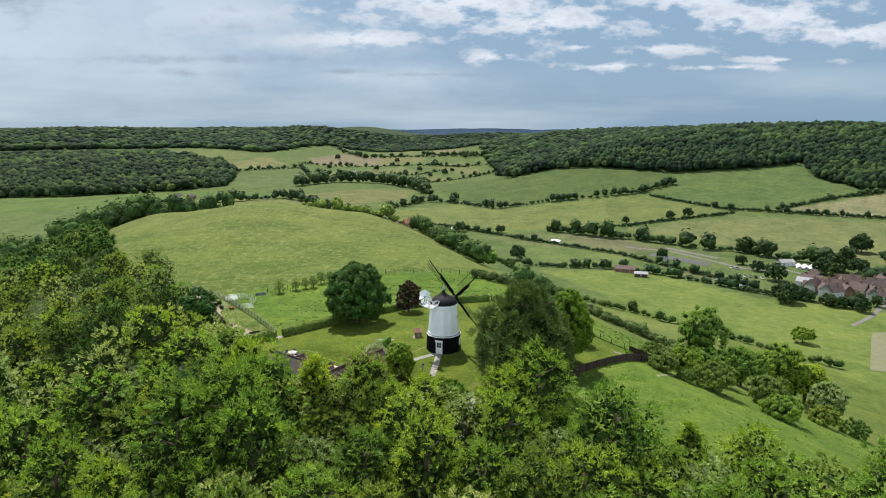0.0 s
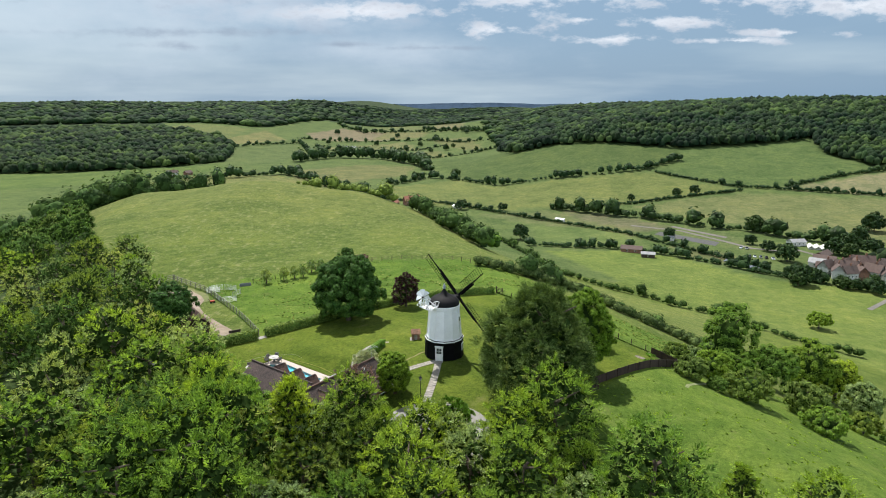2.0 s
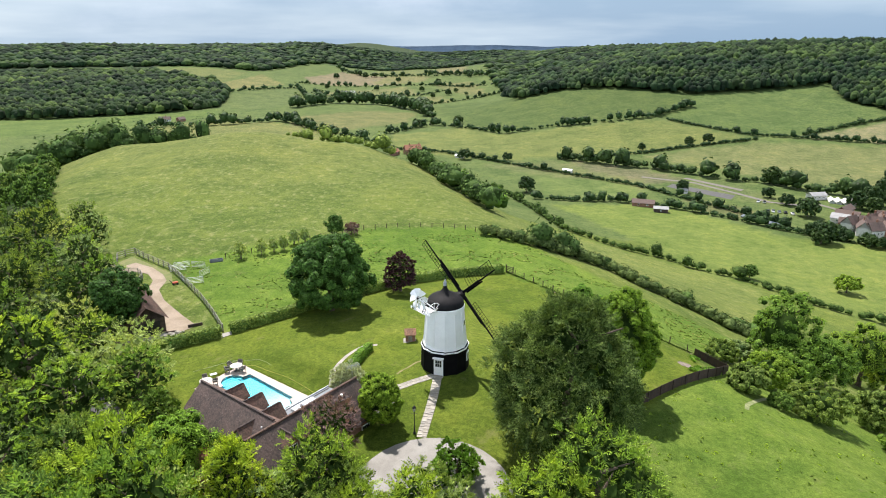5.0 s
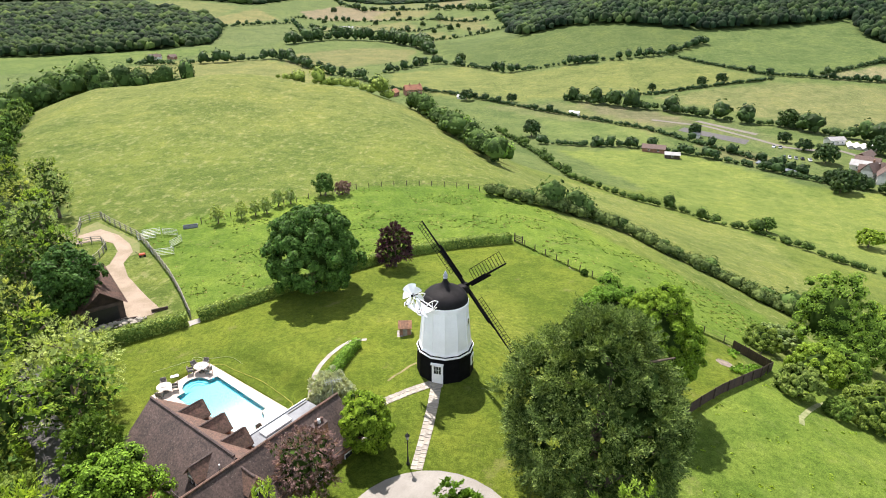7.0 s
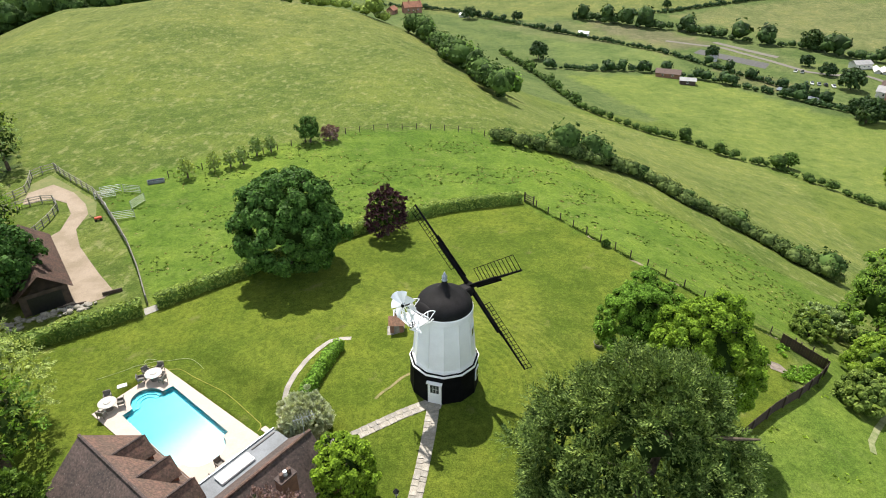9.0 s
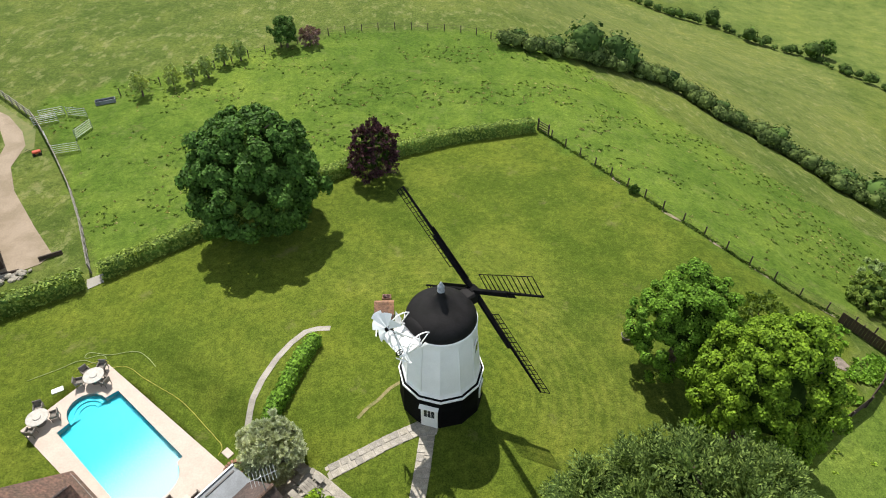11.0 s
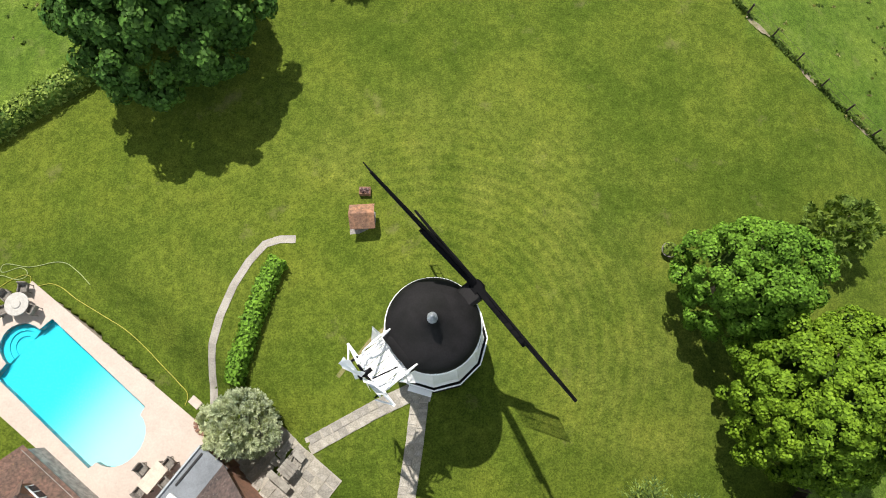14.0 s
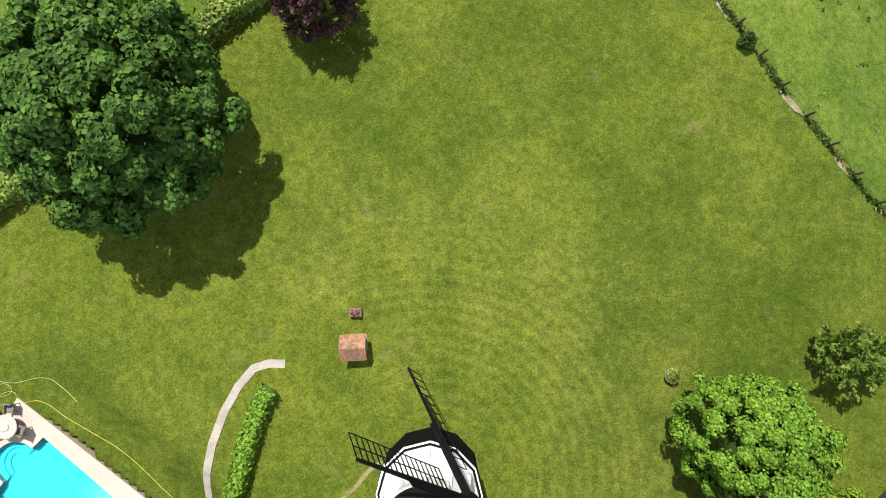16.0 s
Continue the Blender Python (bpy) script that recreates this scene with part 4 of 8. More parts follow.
    part("finial", bm, GREY_METAL, mill, "grey turned finial", smooth=True)
    # storm hatch for the windshaft
    bm = bmesh.new()
    box(bm, (1.3, 1.0, 0.9), Matrix.Translation(FACE * 2.0 + Vector((0, 0, 8.5))) @ pose(0, 0, 0, 0, 0, TURN_CAP), 0.12)
    part("shaft_hood", bm, CAP_BLACK, mill)
    # door and windows
    door_dir = Vector((math.cos(math.radians(DOOR_TURN)), math.sin(math.radians(DOOR_TURN)), 0))

    def opening(turn, r, z, w, h, name, panes, half=False):
        m = pose(0, 0, 0, 0, 0, turn + 90) @ pose(0, -r, z)
        bm = bmesh.new()
        box(bm, (w + 0.2, 0.1, h + 0.16), m, 0.015)
        leaf = part(name, bm, WHITE, mill, "white panelled door with glazed top" if half else "white window")
        rows, cols = panes
        gz = (h * 0.22 if half else 0.0)
        gh = (h * 0.42 if half else h * 0.84)
        bm = bmesh.new()
        for i in range(rows):
            for j in range(cols):
                box(bm, (w * 0.8 / cols - 0.04, 0.02, gh / rows - 0.04), m @ pose((j - (cols - 1) / 2) * w * 0.8 / cols, -0.06, gz + (i - (rows - 1) / 2) * gh / rows))
        part("pane", bm, GLASS, leaf)
        if half:
            for s in (-1, 1):
                bm = bmesh.new()
                box(bm, (w * 0.36, 0.03, h * 0.36), m @ pose(s * w * 0.21, -0.06, -h * 0.26), 0.01)
                part("panel", bm, WHITE, leaf)
            bm = bmesh.new()
            box(bm, (w + 0.36, 0.3, 0.06), m @ pose(0, -0.12, h / 2 + 0.13, 10))
            part("hood", bm, WHITE, leaf)
            bm = bmesh.new()
            box(bm, (w + 0.3, 0.5, 0.16), m @ pose(0, -0.25, -h / 2 - 0.12))
            part("step", bm, painted("doorstep", (0.42, 0.4, 0.36), (0.3, 0.28, 0.25)), leaf)

    opening(DOOR_TURN, 2.78, 1.42, 0.92, 2.0, "door", (2, 3), True)
    opening(DOOR_TURN - 90, 2.74, 1.9, 0.7, 0.9, "window", (3, 2))
    opening(DOOR_TURN + 90, 2.74, 1.9, 0.7, 0.9, "window", (3, 2))
    opening(DOOR_TURN + 90, 2.24, 6.0, 0.6, 0.8, "window", (2, 2))
    opening(DOOR_TURN - 90, 2.24, 6.0, 0.6, 0.8, "window", (2, 2))
    # windshaft, hub and four sails
    hub = Vector((2.05, 99.95, 7.95)) - MILL
    bm = bmesh.new()
    tube(bm, FACE * 1.5 + Vector((0, 0, hub.z - 0.25)), hub + SAIL_AXIS * 0.35, 0.26, 0.2, 12)
    part("windshaft", bm, BLACK, mill)
    bm = bmesh.new()
    box(bm, (0.62, 0.62, 0.62), Matrix.Translation(hub) @ SAIL_AXIS.to_track_quat("Z", "Y").to_matrix().to_4x4(), 0.08)
    part("hub", bm, BLACK, mill)
    tips = [Vector(p) - MILL for p in ((-2.35, 103.3, 13.4), (5.3, 94.87, 12.74), (6.35, 96.1, 2.7), (-1.15, 105.06, 3.16))]
    for tip, shares, bars in zip(tips, ((0.5, 1.0), (1.0,), (0.5, 1.0), (1.0,)), (17, 11, 17, 11)):
        build_sail(mill, hub, tip, shares, bars)
    build_fantail(mill)


def build_sail(mill, hub, tip, shares, steps):
    along = (tip - hub).normalized()
    length = (tip - hub).length
    side = SAIL_AXIS.cross(along).normalized()
    front = along.cross(side)
    m = Matrix.Identity(4)
    m.col[0][:3], m.col[1][:3], m.col[2][:3], m.col[3][:3] = side, front, along, hub
    sail = link("sail", bpy.data.meshes.new("sail"), None, mill, "black lattice sail")
    bm = bmesh.new()
    box(bm, (0.3, 0.26, 0.55 * length), m @ pose(0, 0, 0.275 * length), 0.03)
    part("stock", bm, BLACK, sail)
    bm = bmesh.new()
    tube(bm, m @ Vector((0, 0.1, 0.0)), m @ Vector((0, 0.1, length)), 0.15, 0.07, 6)
    part("whip", bm, BLACK, sail)
    w = 1.2
    for k in range(steps + 1):
        u = k / steps
        z = length * (0.24 + 0.755 * u)
        bm = bmesh.new()
        tube(bm, m @ Vector((0, 0.1, z)), m @ Vector((-w, 0.1, z)), 0.032, 0.026, 5)
        part("bar", bm, BLACK, sail)
    for share in shares:
        bm = bmesh.new()
        tube(bm, m @ Vector((-w * share, 0.1, length * 0.24)), m @ Vector((-w * share, 0.1, length * 0.995)), 0.026, 0.026, 5)
        part("rail", bm, BLACK, sail)
    bm = bmesh.new()
    box(bm, (0.22, 0.04, 0.5 * length), m @ pose(0.22, 0.12, 0.36 * length, 0, 0, 12))
    part("leading_board", bm, BLACK, sail)


def build_fantail(mill):
    """White stage behind the cap with the fan that turns it to the wind."""
    m = Matrix.Translation((0, 0, 0)) @ pose(0, 0, 0, 0, 0, TURN_CAP + 180)
    fan = link("fantail", bpy.data.meshes.new("fantail"), None, mill, "white fantail stage with eight-bladed fan")
    for k in range(7):
        bm = bmesh.new()
        box(bm, (1.75, 0.25, 0.05), m @ pose(2.85, (k - 3) * 0.275, 8.12), 0.01)
        part("deck_board", bm, WHITE, fan)
    for s in (-1, 1):
        bm = bmesh.new()
        tube(bm, m @ Vector((1.2, s * 0.85, 7.95)), m @ Vector((3.75, s * 0.95, 8.15)), 0.09, 0.07, 6)
        tube(bm, m @ Vector((1.9, s * 0.85, 8.1)), m @ Vector((3.6, s * 0.4, 9.7)), 0.06, 0.05, 6)
        tube(bm, m @ Vector((3.6, s * 0.9, 8.1)), m @ Vector((3.65, s * 0.4, 9.75)), 0.06, 0.05, 6)
        tube(bm, m @ Vector((2.9, s * 0.85, 8.1)), m @ Vector((3.6, s * 0.7, 8.9)), 0.045, 0.045, 6)
        part("stage_frame", bm, WHITE, fan)
        bm = bmesh.new()
        pts = [m @ Vector((2.35 + 0.95 * math.cos(a), s * 0.98, 8.15 + 0.95 * math.sin(a))) for a in [math.pi * q / 12 for q in range(13)]]
        for a, b in zip(pts, pts[1:]):
            tube(bm, a, b, 0.045, 0.045, 5)
        for q in (3, 6, 9):
            tube(bm, m @ Vector((2.35, s * 0.98, 8.2)), pts[q], 0.035, 0.035, 5)
        part("side_wheel", bm, WHITE, fan)
        # pointed wing board against the cap
        bm = bmesh.new()
        v = [bm.verts.new(m @ Vector(p)) for p in ((2.3, s * 1.02, 8.02), (2.8, s * 1.02, 8.1), (2.2, s * 1.6, 8.75), (2.1, s * 1.15, 8.45))]
        bm.faces.new(v)
        bmesh.ops.solidify(bm, geom=bm.faces[:], thickness=0.05)
        part("wing_board", bm, WHITE, fan)
    # cross beam with raking ends that carries the fan
    bm = bmesh.new()
    tube(bm, m @ Vector((3.55, -1.75, 8.2)), m @ Vector((3.55, 1.75, 8.2)), 0.07, 0.07, 6)
    part("cross_beam", bm, WHITE, fan)
    for s in (-1, 1):
        bm = bmesh.new()
        tube(bm, m @ Vector((3.55, s * 1.7, 8.15)), m @ Vector((3.65, s * 0.3, 9.75)), 0.06, 0.05, 6)
        tube(bm, m @ Vector((3.55, s * 1.7, 8.15)), m @ Vector((4.05, s * 1.0, 8.35)), 0.05, 0.04, 6)
        part("raking_strut", bm, WHITE, fan)
        # gear wheels at the ends of the drive shaft
        bm = bmesh.new()
        hoop = [m @ Vector((3.75 + 0.24 * math.cos(a), s * 0.95, 8.55 + 0.24 * math.sin(a))) for a in [math.pi * q / 6 for q in range(13)]]
        for a, b in zip(hoop, hoop[1:]):
            tube(bm, a, b, 0.03, 0.03, 5)
        for q in (0, 3):
            tube(bm, hoop[q], hoop[q + 6], 0.02, 0.02, 5)
        part("gear_wheel", bm, BLACK, fan, "black iron gear wheel")
    centre = m @ Vector((3.65, 0, 9.75))
    bm = bmesh.new()
    tube(bm, m @ Vector((3.65, -0.5, 9.75)), m @ Vector((3.65, 0.5, 9.75)), 0.06, 0.06, 8)
    tube(bm, m @ Vector((3.95, 0, 9.78)), m @ Vector((3.3, 0, 9.72)), 0.13, 0.1, 10)
    tube(bm, m @ Vector((3.5, 0.35, 9.6)), m @ Vector((2.4, 0.5, 8.3)), 0.035, 0.035, 6)
    part("axle", bm, BLACK, fan, "black iron axle and drive rod")
    way = (m.to_3x3() @ Vector((1, 0.25, 0.1))).normalized()
    q = Matrix.Translation(centre + way * 0.18) @ way.to_track_quat("Z", "Y").to_matrix().to_4x4()
    for k in range(8):
        b = q @ Matrix.Rotation(k * math.pi / 4 + 0.2, 4, "Z") @ Matrix.Rotation(math.radians(28), 4, "X")
        bm = bmesh.new()
        v = [bm.verts.new(b @ Vector(p)) for p in ((0.22, -0.05, 0), (0.55, -0.2, 0), (1.1, -0.4, 0), (1.17, -0.2, 0.01), (1.2, 0, 0.02), (1.17, 0.2, 0.01), (1.1, 0.4, 0), (0.55, 0.2, 0), (0.22, 0.05, 0))]
        bm.faces.new(v)
        bmesh.ops.solidify(bm, geom=bm.faces[:], thickness=0.02)
        tube(bm, b @ Vector((0, 0, 0)), b @ Vector((0.95, 0, 0)), 0.03, 0.02, 5)
        part("fan_blade", bm, WHITE, fan)


build_mill()

# ---- garden trees and hedges ----
LEAF_MAPLE = foliage("leaf_maple", [(0.040, 0.092, 0.019), (0.050, 0.114, 0.023), (0.068, 0.148, 0.030)], vary=0.15)
make_tree("maple_tree", "large dense dark green maple on the lawn's edge", 12.6, 7.4, 0.2, 210, 150, 0.25, LEAF_MAPLE, 21, at(-17.0, 118.6), 0.28, 0.22, 1.3, tufted=True)
make_tree("hornbeam_tree", "huge olive-green hornbeam with feathery sprays on the lawn", 17.2, 9.9, 0.2, 330, 288, 0.115, LEAF_HORNBEAM, 22, at(11.3, 83.2), 0.6, 0.14, 2.4)
make_tree("sycamore_tree", "yellow-green sycamore with round leafy crown on the lawn", 12.9, 5.6, 0.1, 280, 200, 0.135, LEAF_LIME, 23, at(19.4, 95.2), 0.35, 0.12, 1.3, tufted=True)
make_tree("sycamore_tree", "mid-green sycamore with dense leafy crown on the lawn", 9.8, 4.1, 0.3, 170, 170, 0.14, LEAF_SYCAMORE, 25, at(16.8, 101.6), 0.35, 0.3, 1.3, tufted=True)
make_tree("purple_tree", "small purple-leaved plum tree beside the hedge", 6.4, 3.0, 0.3, 110, 84, 0.15, LEAF_PURPLE, 24, at(-7.2, 127.0), 0.4, 0.4)
make_tree("olive_tree", "round silver-leaved shrub tree beside the terrace", 4.7, 2.1, 0.1, 150, 180, 0.085, LEAF_SILVER, 26, at(-10.6, 93.6), 0.1, 0.25, 2.4)
make_tree("small_tree", "round yellow-green tree beside the brick house", 5.7, 2.6, 0.2, 110, 100, 0.14, LEAF_LIME, 27, at(-6.3, 87.2), 0.2, 0.25, 1.4, tufted=True)
make_tree("cherry_plum", "thin purple-grey cherry plum against the house wall", 6.4, 2.8, 0.6, 100, 63, 0.1, LEAF_PLUM, 28, at(-10.6, 82.4), 0.2, 0.4)
make_tree("bush", "bright green bush in the turning circle", 3.4, 2.3, 0.2, 70, 84, 0.15, LEAF_SYCAMORE, 29, at(1.2, 79.3), 0.1, 0.4, category="bush")
make_tree("bush", "olive-green shrub on the lawn's end", 3.8, 1.9, 0.3, 44, 60, 0.2, LEAF_OLIVE, 31, at(24.6, 105.6), 0.3, 0.4, category="bush")
make_tree("tree", "large dark green tree beside the barn", 9.6, 4.6, 0.5, 120, 70, 0.25, LEAF_MAPLE, 32, at(-46.4, 113.6), 0.2, 0.35, 1.4, tufted=True)
make_tree("willow_tree", "thin grey-green willow beside the lane", 9.0, 4.2, 1.2, 80, 56, 0.12, LEAF_PALE, 33, at(-35.4, 95.5), 0.1, 0.5, 2.6, inner=LEAF_PALE)
make_tree("tree", "bright green maple beside the house roof", 7.4, 3.9, 0.6, 110, 110, 0.15, LEAF_SYCAMORE, 34, at(-24.3, 79.8), 0.2, 0.35, 1.4, tufted=True)
make_tree("tree", "dark green tree beside the house roof", 6.6, 2.5, 0.6, 80, 84, 0.19, LEAF_DARK, 35, at(-28.0, 84.4), 0.2, 0.35, 1.5)
for x, y, r, h, mat, label in (
    (37.6, 100.4, 2.5, 3.5, LEAF_HEDGE, "round yellow-green bush in the rough meadow"),
    (40.6, 97.9, 1.5, 2.0, LEAF_DARK, "small dark bush in the rough meadow"),
    (45.6, 98.6, 4.3, 4.6, LEAF_OLIVE, "broad olive-green thorn bush in the rough meadow"),
    (55.5, 95.0, 3.6, 3.8, LEAF_MIXED, "broad green thorn bush in the rough meadow"),
    (44.0, 107.5, 3.6, 4.6, LEAF_LIGHT, "large yellow-green bush below the garden wall"),
    (40.5, 114.0, 2.6, 2.8, LEAF_OLIVE, "low olive scrub below the garden wall"),
    (45.0, 118.0, 3.2, 3.0, LEAF_PALE, "pale green scrub below the garden wall"),
    (49.0, 111.0, 3.6, 5.6, LEAF_MIXED, "green tree among scrub on the slope"),
    (51.0, 117.6, 4.9, 14.0, LEAF_MIXED, "tall rounded green tree on the slope"),
    (64.0, 126.0, 4.8, 8.5, LEAF_MIXED, "broad green tree among scrub on the slope"),
    (80.0, 139.0, 6.0, 13.0, LEAF_LIGHT, "bright yellow-green tree among scrub on the slope"),
    (88.0, 142.0, 5.4, 11.0, LEAF_LIGHT, "bright yellow-green tree among scrub on the slope"),
    (84.0, 127.0, 4.0, 8.5, LEAF_PALE, "grey-green willow among scrub on the slope"),
    (73.0, 111.0, 3.4, 3.8, LEAF_OLIVE, "low olive thorn bush on the slope"),
    (80.0, 112.0, 3.0, 3.2, LEAF_DARK, "low dark thorn bush on the slope"),
    (58.6, 104.6, 3.8, 6.2, LEAF_HEDGE, "olive thorn tree on the slope"),
):
    make_tree("bush" if h < 5 else "tree", label, h, r, 0.2, int(26 + r * 10 + h * 2), 90, 0.2, mat, int(x + y), at(x, y), 0.1, 0.35, 1.5, tufted=True, category="bush" if h < 5 else "tree", group="scrub on the slope")
for x, y, r, h, mat, label in (
    (158.5, 262, 5.5, 7.5, LEAF_MIXED, "lone round willow in the lower pasture"),
    (123, 269, 3.0, 6.0, LEAF_DARK, "dark hawthorn in the pasture hedge"),
    (-23.7, 161.6, 2.0, 4.6, LEAF_DARK, "dark green yew beside the paddock fence"),
    (-20.3, 162.3, 1.5, 2.6, LEAF_PLUM, "small bronze-leaved shrub beside the paddock fence"),
    (-39.6, 146.4, 1.04, 3.2, LEAF_PALE, "slender pale sapling in the paddock row"),
    (-36.2, 149.0, 0.96, 2.8, LEAF_PALE, "slender pale sapling in the paddock row"),
    (-34.2, 150.4, 0.88, 2.7, LEAF_PALE, "slender pale sapling in the paddock row"),
    (-32.5, 151.6, 0.96, 2.9, LEAF_PALE, "slender pale sapling in the paddock row"),
    (-31.3, 155.3, 0.96, 3.2, LEAF_PALE, "slender pale sapling in the paddock row"),
    (-29.4, 157.0, 0.88, 2.8, LEAF_PALE, "slender pale sapling in the paddock row"),
    (19.6, 124.9, 0.4, 0.75, LEAF_DARK, "small bush on the paddock fence"),
):
    make_tree("bush" if h < 3 else "tree", label, h, r, h * 0.12, int(22 + r * 10), 45, 0.1 + 0.05 * r, mat, int(x * 2 + y) % 97, at(x, y), 0.2, 0.4, 1.7, tufted=r > 1.8, category="bush" if h < 3 else "tree")


def hedge(name, label, line, width, height, leaf, mat, density=14.0, group="", lean=0.18):
    """A hedge along a line in the plan: a leafy body over a darker inner box, one mesh each."""
    chunks, core = [], []
    for (ax, ay), (bx, by) in zip(line, line[1:]):
        a, b = np.array([ax, ay]), np.array([bx, by])
        length = np.linalg.norm(b - a)
        d = (b - a) / length
        s = np.array([-d[1], d[0]])
        n = int(length * (width + 2 * height) * density)
        t, u = rng.uniform(-0.02, 1.02, n), rng.random(n)
        h = height * (1 + lean * np.array([noise.noise(Vector((float(q) * length * 0.4 + ax, ay, 0))) for q in t]))
        girth = width + 2 * h
        e = u * girth
        side = np.where(e < h, -1.0, np.where(e > h + width, 1.0, 0.0))
        off = np.where(side < 0, -width / 2, np.where(side > 0, width / 2, e - h - width / 2))
        up = np.where(side < 0, e, np.where(side > 0, girth - e, h))
        off = off * (1 - 0.18 * (up / height) ** 2) + rng.normal(0, 0.07 * width, n)
        p2 = a + (b - a) * t[:, None] + s * off[:, None]
        p = np.column_stack([p2, ground(p2[:, 0], p2[:, 1]) + up + rng.normal(0, 0.05 * height, n)])
        o = np.column_stack([s * side[:, None], np.where(side == 0, 1.0, 0.35)])
        chunks.append(leaves(p, o, leaf, jitter=0.3))
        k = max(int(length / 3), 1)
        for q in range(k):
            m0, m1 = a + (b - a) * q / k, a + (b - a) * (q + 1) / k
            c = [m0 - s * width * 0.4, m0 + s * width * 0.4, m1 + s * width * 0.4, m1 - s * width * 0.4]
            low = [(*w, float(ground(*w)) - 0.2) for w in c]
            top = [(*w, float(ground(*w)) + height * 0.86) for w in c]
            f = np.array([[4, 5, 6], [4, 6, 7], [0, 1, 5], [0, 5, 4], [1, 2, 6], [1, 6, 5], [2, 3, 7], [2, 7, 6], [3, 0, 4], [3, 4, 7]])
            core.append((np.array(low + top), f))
    ob = thing(name, Matrix(), label, "hedge", group)
    link("foliage", quick_mesh("foliage", *join(chunks)), mat, ob)
    link("inner_growth", quick_mesh("inner_growth", *join(core)), LEAF_DARK, ob, "darker box inside the leafy hedge")
    return ob


hedge("hedge", "clipped green hedge between lawn and paddock", [(-43.5, 104), (-38.2, 107), (-31.3, 111)], 1.5, 1.5, 0.16, LEAF_HEDGE, 52)
hedge("hedge", "clipped green hedge between lawn and paddock", [(-30.0, 112), (-22.8, 117.6), (-12.9, 126.3), (-7.5, 130.7), (1.0, 135.0), (10.4, 138)], 1.4, 1.4, 0.16, LEAF_HEDGE, 52)


hedge("hedge", "curved clipped laurel hedge on the lawn", [(-11.6, 95.9), (-11.1, 97.9), (-10.5, 100.2), (-10.0, 102.0), (-9.4, 103.2)], 1.05, 1.0, 0.14, LEAF_SYCAMORE, 100, lean=0.25)


def tufts(name, label, poly, count, size, tall, mat, holes=()):
    """Rank tussocks scattered over rough grass."""
    xs, ys = zip(*poly)
    x, y = rng.uniform(min(xs), max(xs), count * 3), rng.uniform(min(ys), max(ys), count * 3)
    keep = inside(poly, x, y)
    for hole in holes:
        keep &= ~inside(hole, x, y)
    # gather them in drifts
    keep &= np.array([noise.noise(Vector((a * 0.06, b * 0.16, 3.0))) + 0.7 * noise.noise(Vector((a * 0.3, b * 0.5, 1.0))) > 0.02 for a, b in zip(x, y)])
    x, y = x[keep][:count], y[keep][:count]
    blades = 5
    x, y = np.repeat(x, blades) + rng.normal(0, size * 0.6, len(x) * blades), np.repeat(y, blades) + rng.normal(0, size * 0.6, len(y) * blades)
    p = np.column_stack([x, y, ground(x, y) + tall * 0.4])
    out = np.column_stack([rng.normal(0, 0.5, (len(x), 2)), np.full(len(x), 0.7)])
    tagged(link(name, quick_mesh(name, *leaves(p, out, size, 1.8)), mat), label, "grass", kind="stuff")


tufts("grass_tufts", "dark rank grass tussocks in the paddock", PADDOCK, 1500, 0.17, 0.08, GRASS_DARK)
tufts("grass_tufts", "pale grass tussocks in the paddock", PADDOCK, 700, 0.15, 0.06, GRASS_PALE)
tufts("weeds", "rank dark nettles inside the garden fence", [(29.5, 98.6), (34, 102.4), (37, 105.7), (34.2, 108.6), (32.6, 107.4), (33.4, 104.6), (28.4, 99.6)], 420, 0.22, 0.5, LEAF_SYCAMORE)
tufts("grass_tufts", "lush uncut grass tussocks in the meadow", MEADOW, 2600, 0.17, 0.1, LEAF_LIGHT)
tufts("grass_tufts", "dark uncut grass tussocks in the meadow", MEADOW, 700, 0.13, 0.08, GRASS_DARK)

# ---- the brick house, the pool and the garden ----
TILE_MOSS = roof_tiles("mossy_clay_tiles", (0.155, 0.092, 0.072), (0.10, 0.07, 0.055), (0.24, 0.16, 0.06))
TILE = roof_tiles("clay_tiles", (0.098, 0.071, 0.064), (0.062, 0.048, 0.045), (0.27, 0.25, 0.215))
TILE_RED = painted("red_clay_tiles", (0.36, 0.15, 0.085), (0.21, 0.09, 0.055), 0.85, 0.9, 9.0, 0.5)
BRICK = painted("red_brick_wall", (0.33, 0.17, 0.11), (0.22, 0.12, 0.085), 0.9, 1.1, 14.0, 0.5)
FLINT = painted("flint_wall", (0.36, 0.34, 0.31), (0.2, 0.19, 0.18), 0.85, 3.0, 16.0, 0.8)
STONE_PALE = painted("pool_paving_stone", (0.51, 0.43, 0.375), (0.46, 0.385, 0.335), 0.8, 0.7, 8.0, 0.05, 0.0, 0.92)
FLAGS = pieces("flagstones", [(0.37, 0.34, 0.285), (0.45, 0.415, 0.36), (0.30, 0.28, 0.25), (0.41, 0.375, 0.325)])
LEAD = painted("grey_roof_felt", (0.21, 0.23, 0.255), (0.16, 0.175, 0.195), 0.7, 0.8, 18.0, 0.2)
GRAVEL = painted("pale_gravel", (0.33, 0.315, 0.285), (0.26, 0.245, 0.22), 0.95, 0.5, 22.0, 0.6)
SAND = painted("sandy_track", (0.33, 0.265, 0.20), (0.25, 0.20, 0.14), 0.95, 0.35, 12.0, 0.5)
TARMAC = painted("lane_tarmac", (0.10, 0.098, 0.096), (0.07, 0.069, 0.068), 0.9, 0.8, 20.0, 0.4)
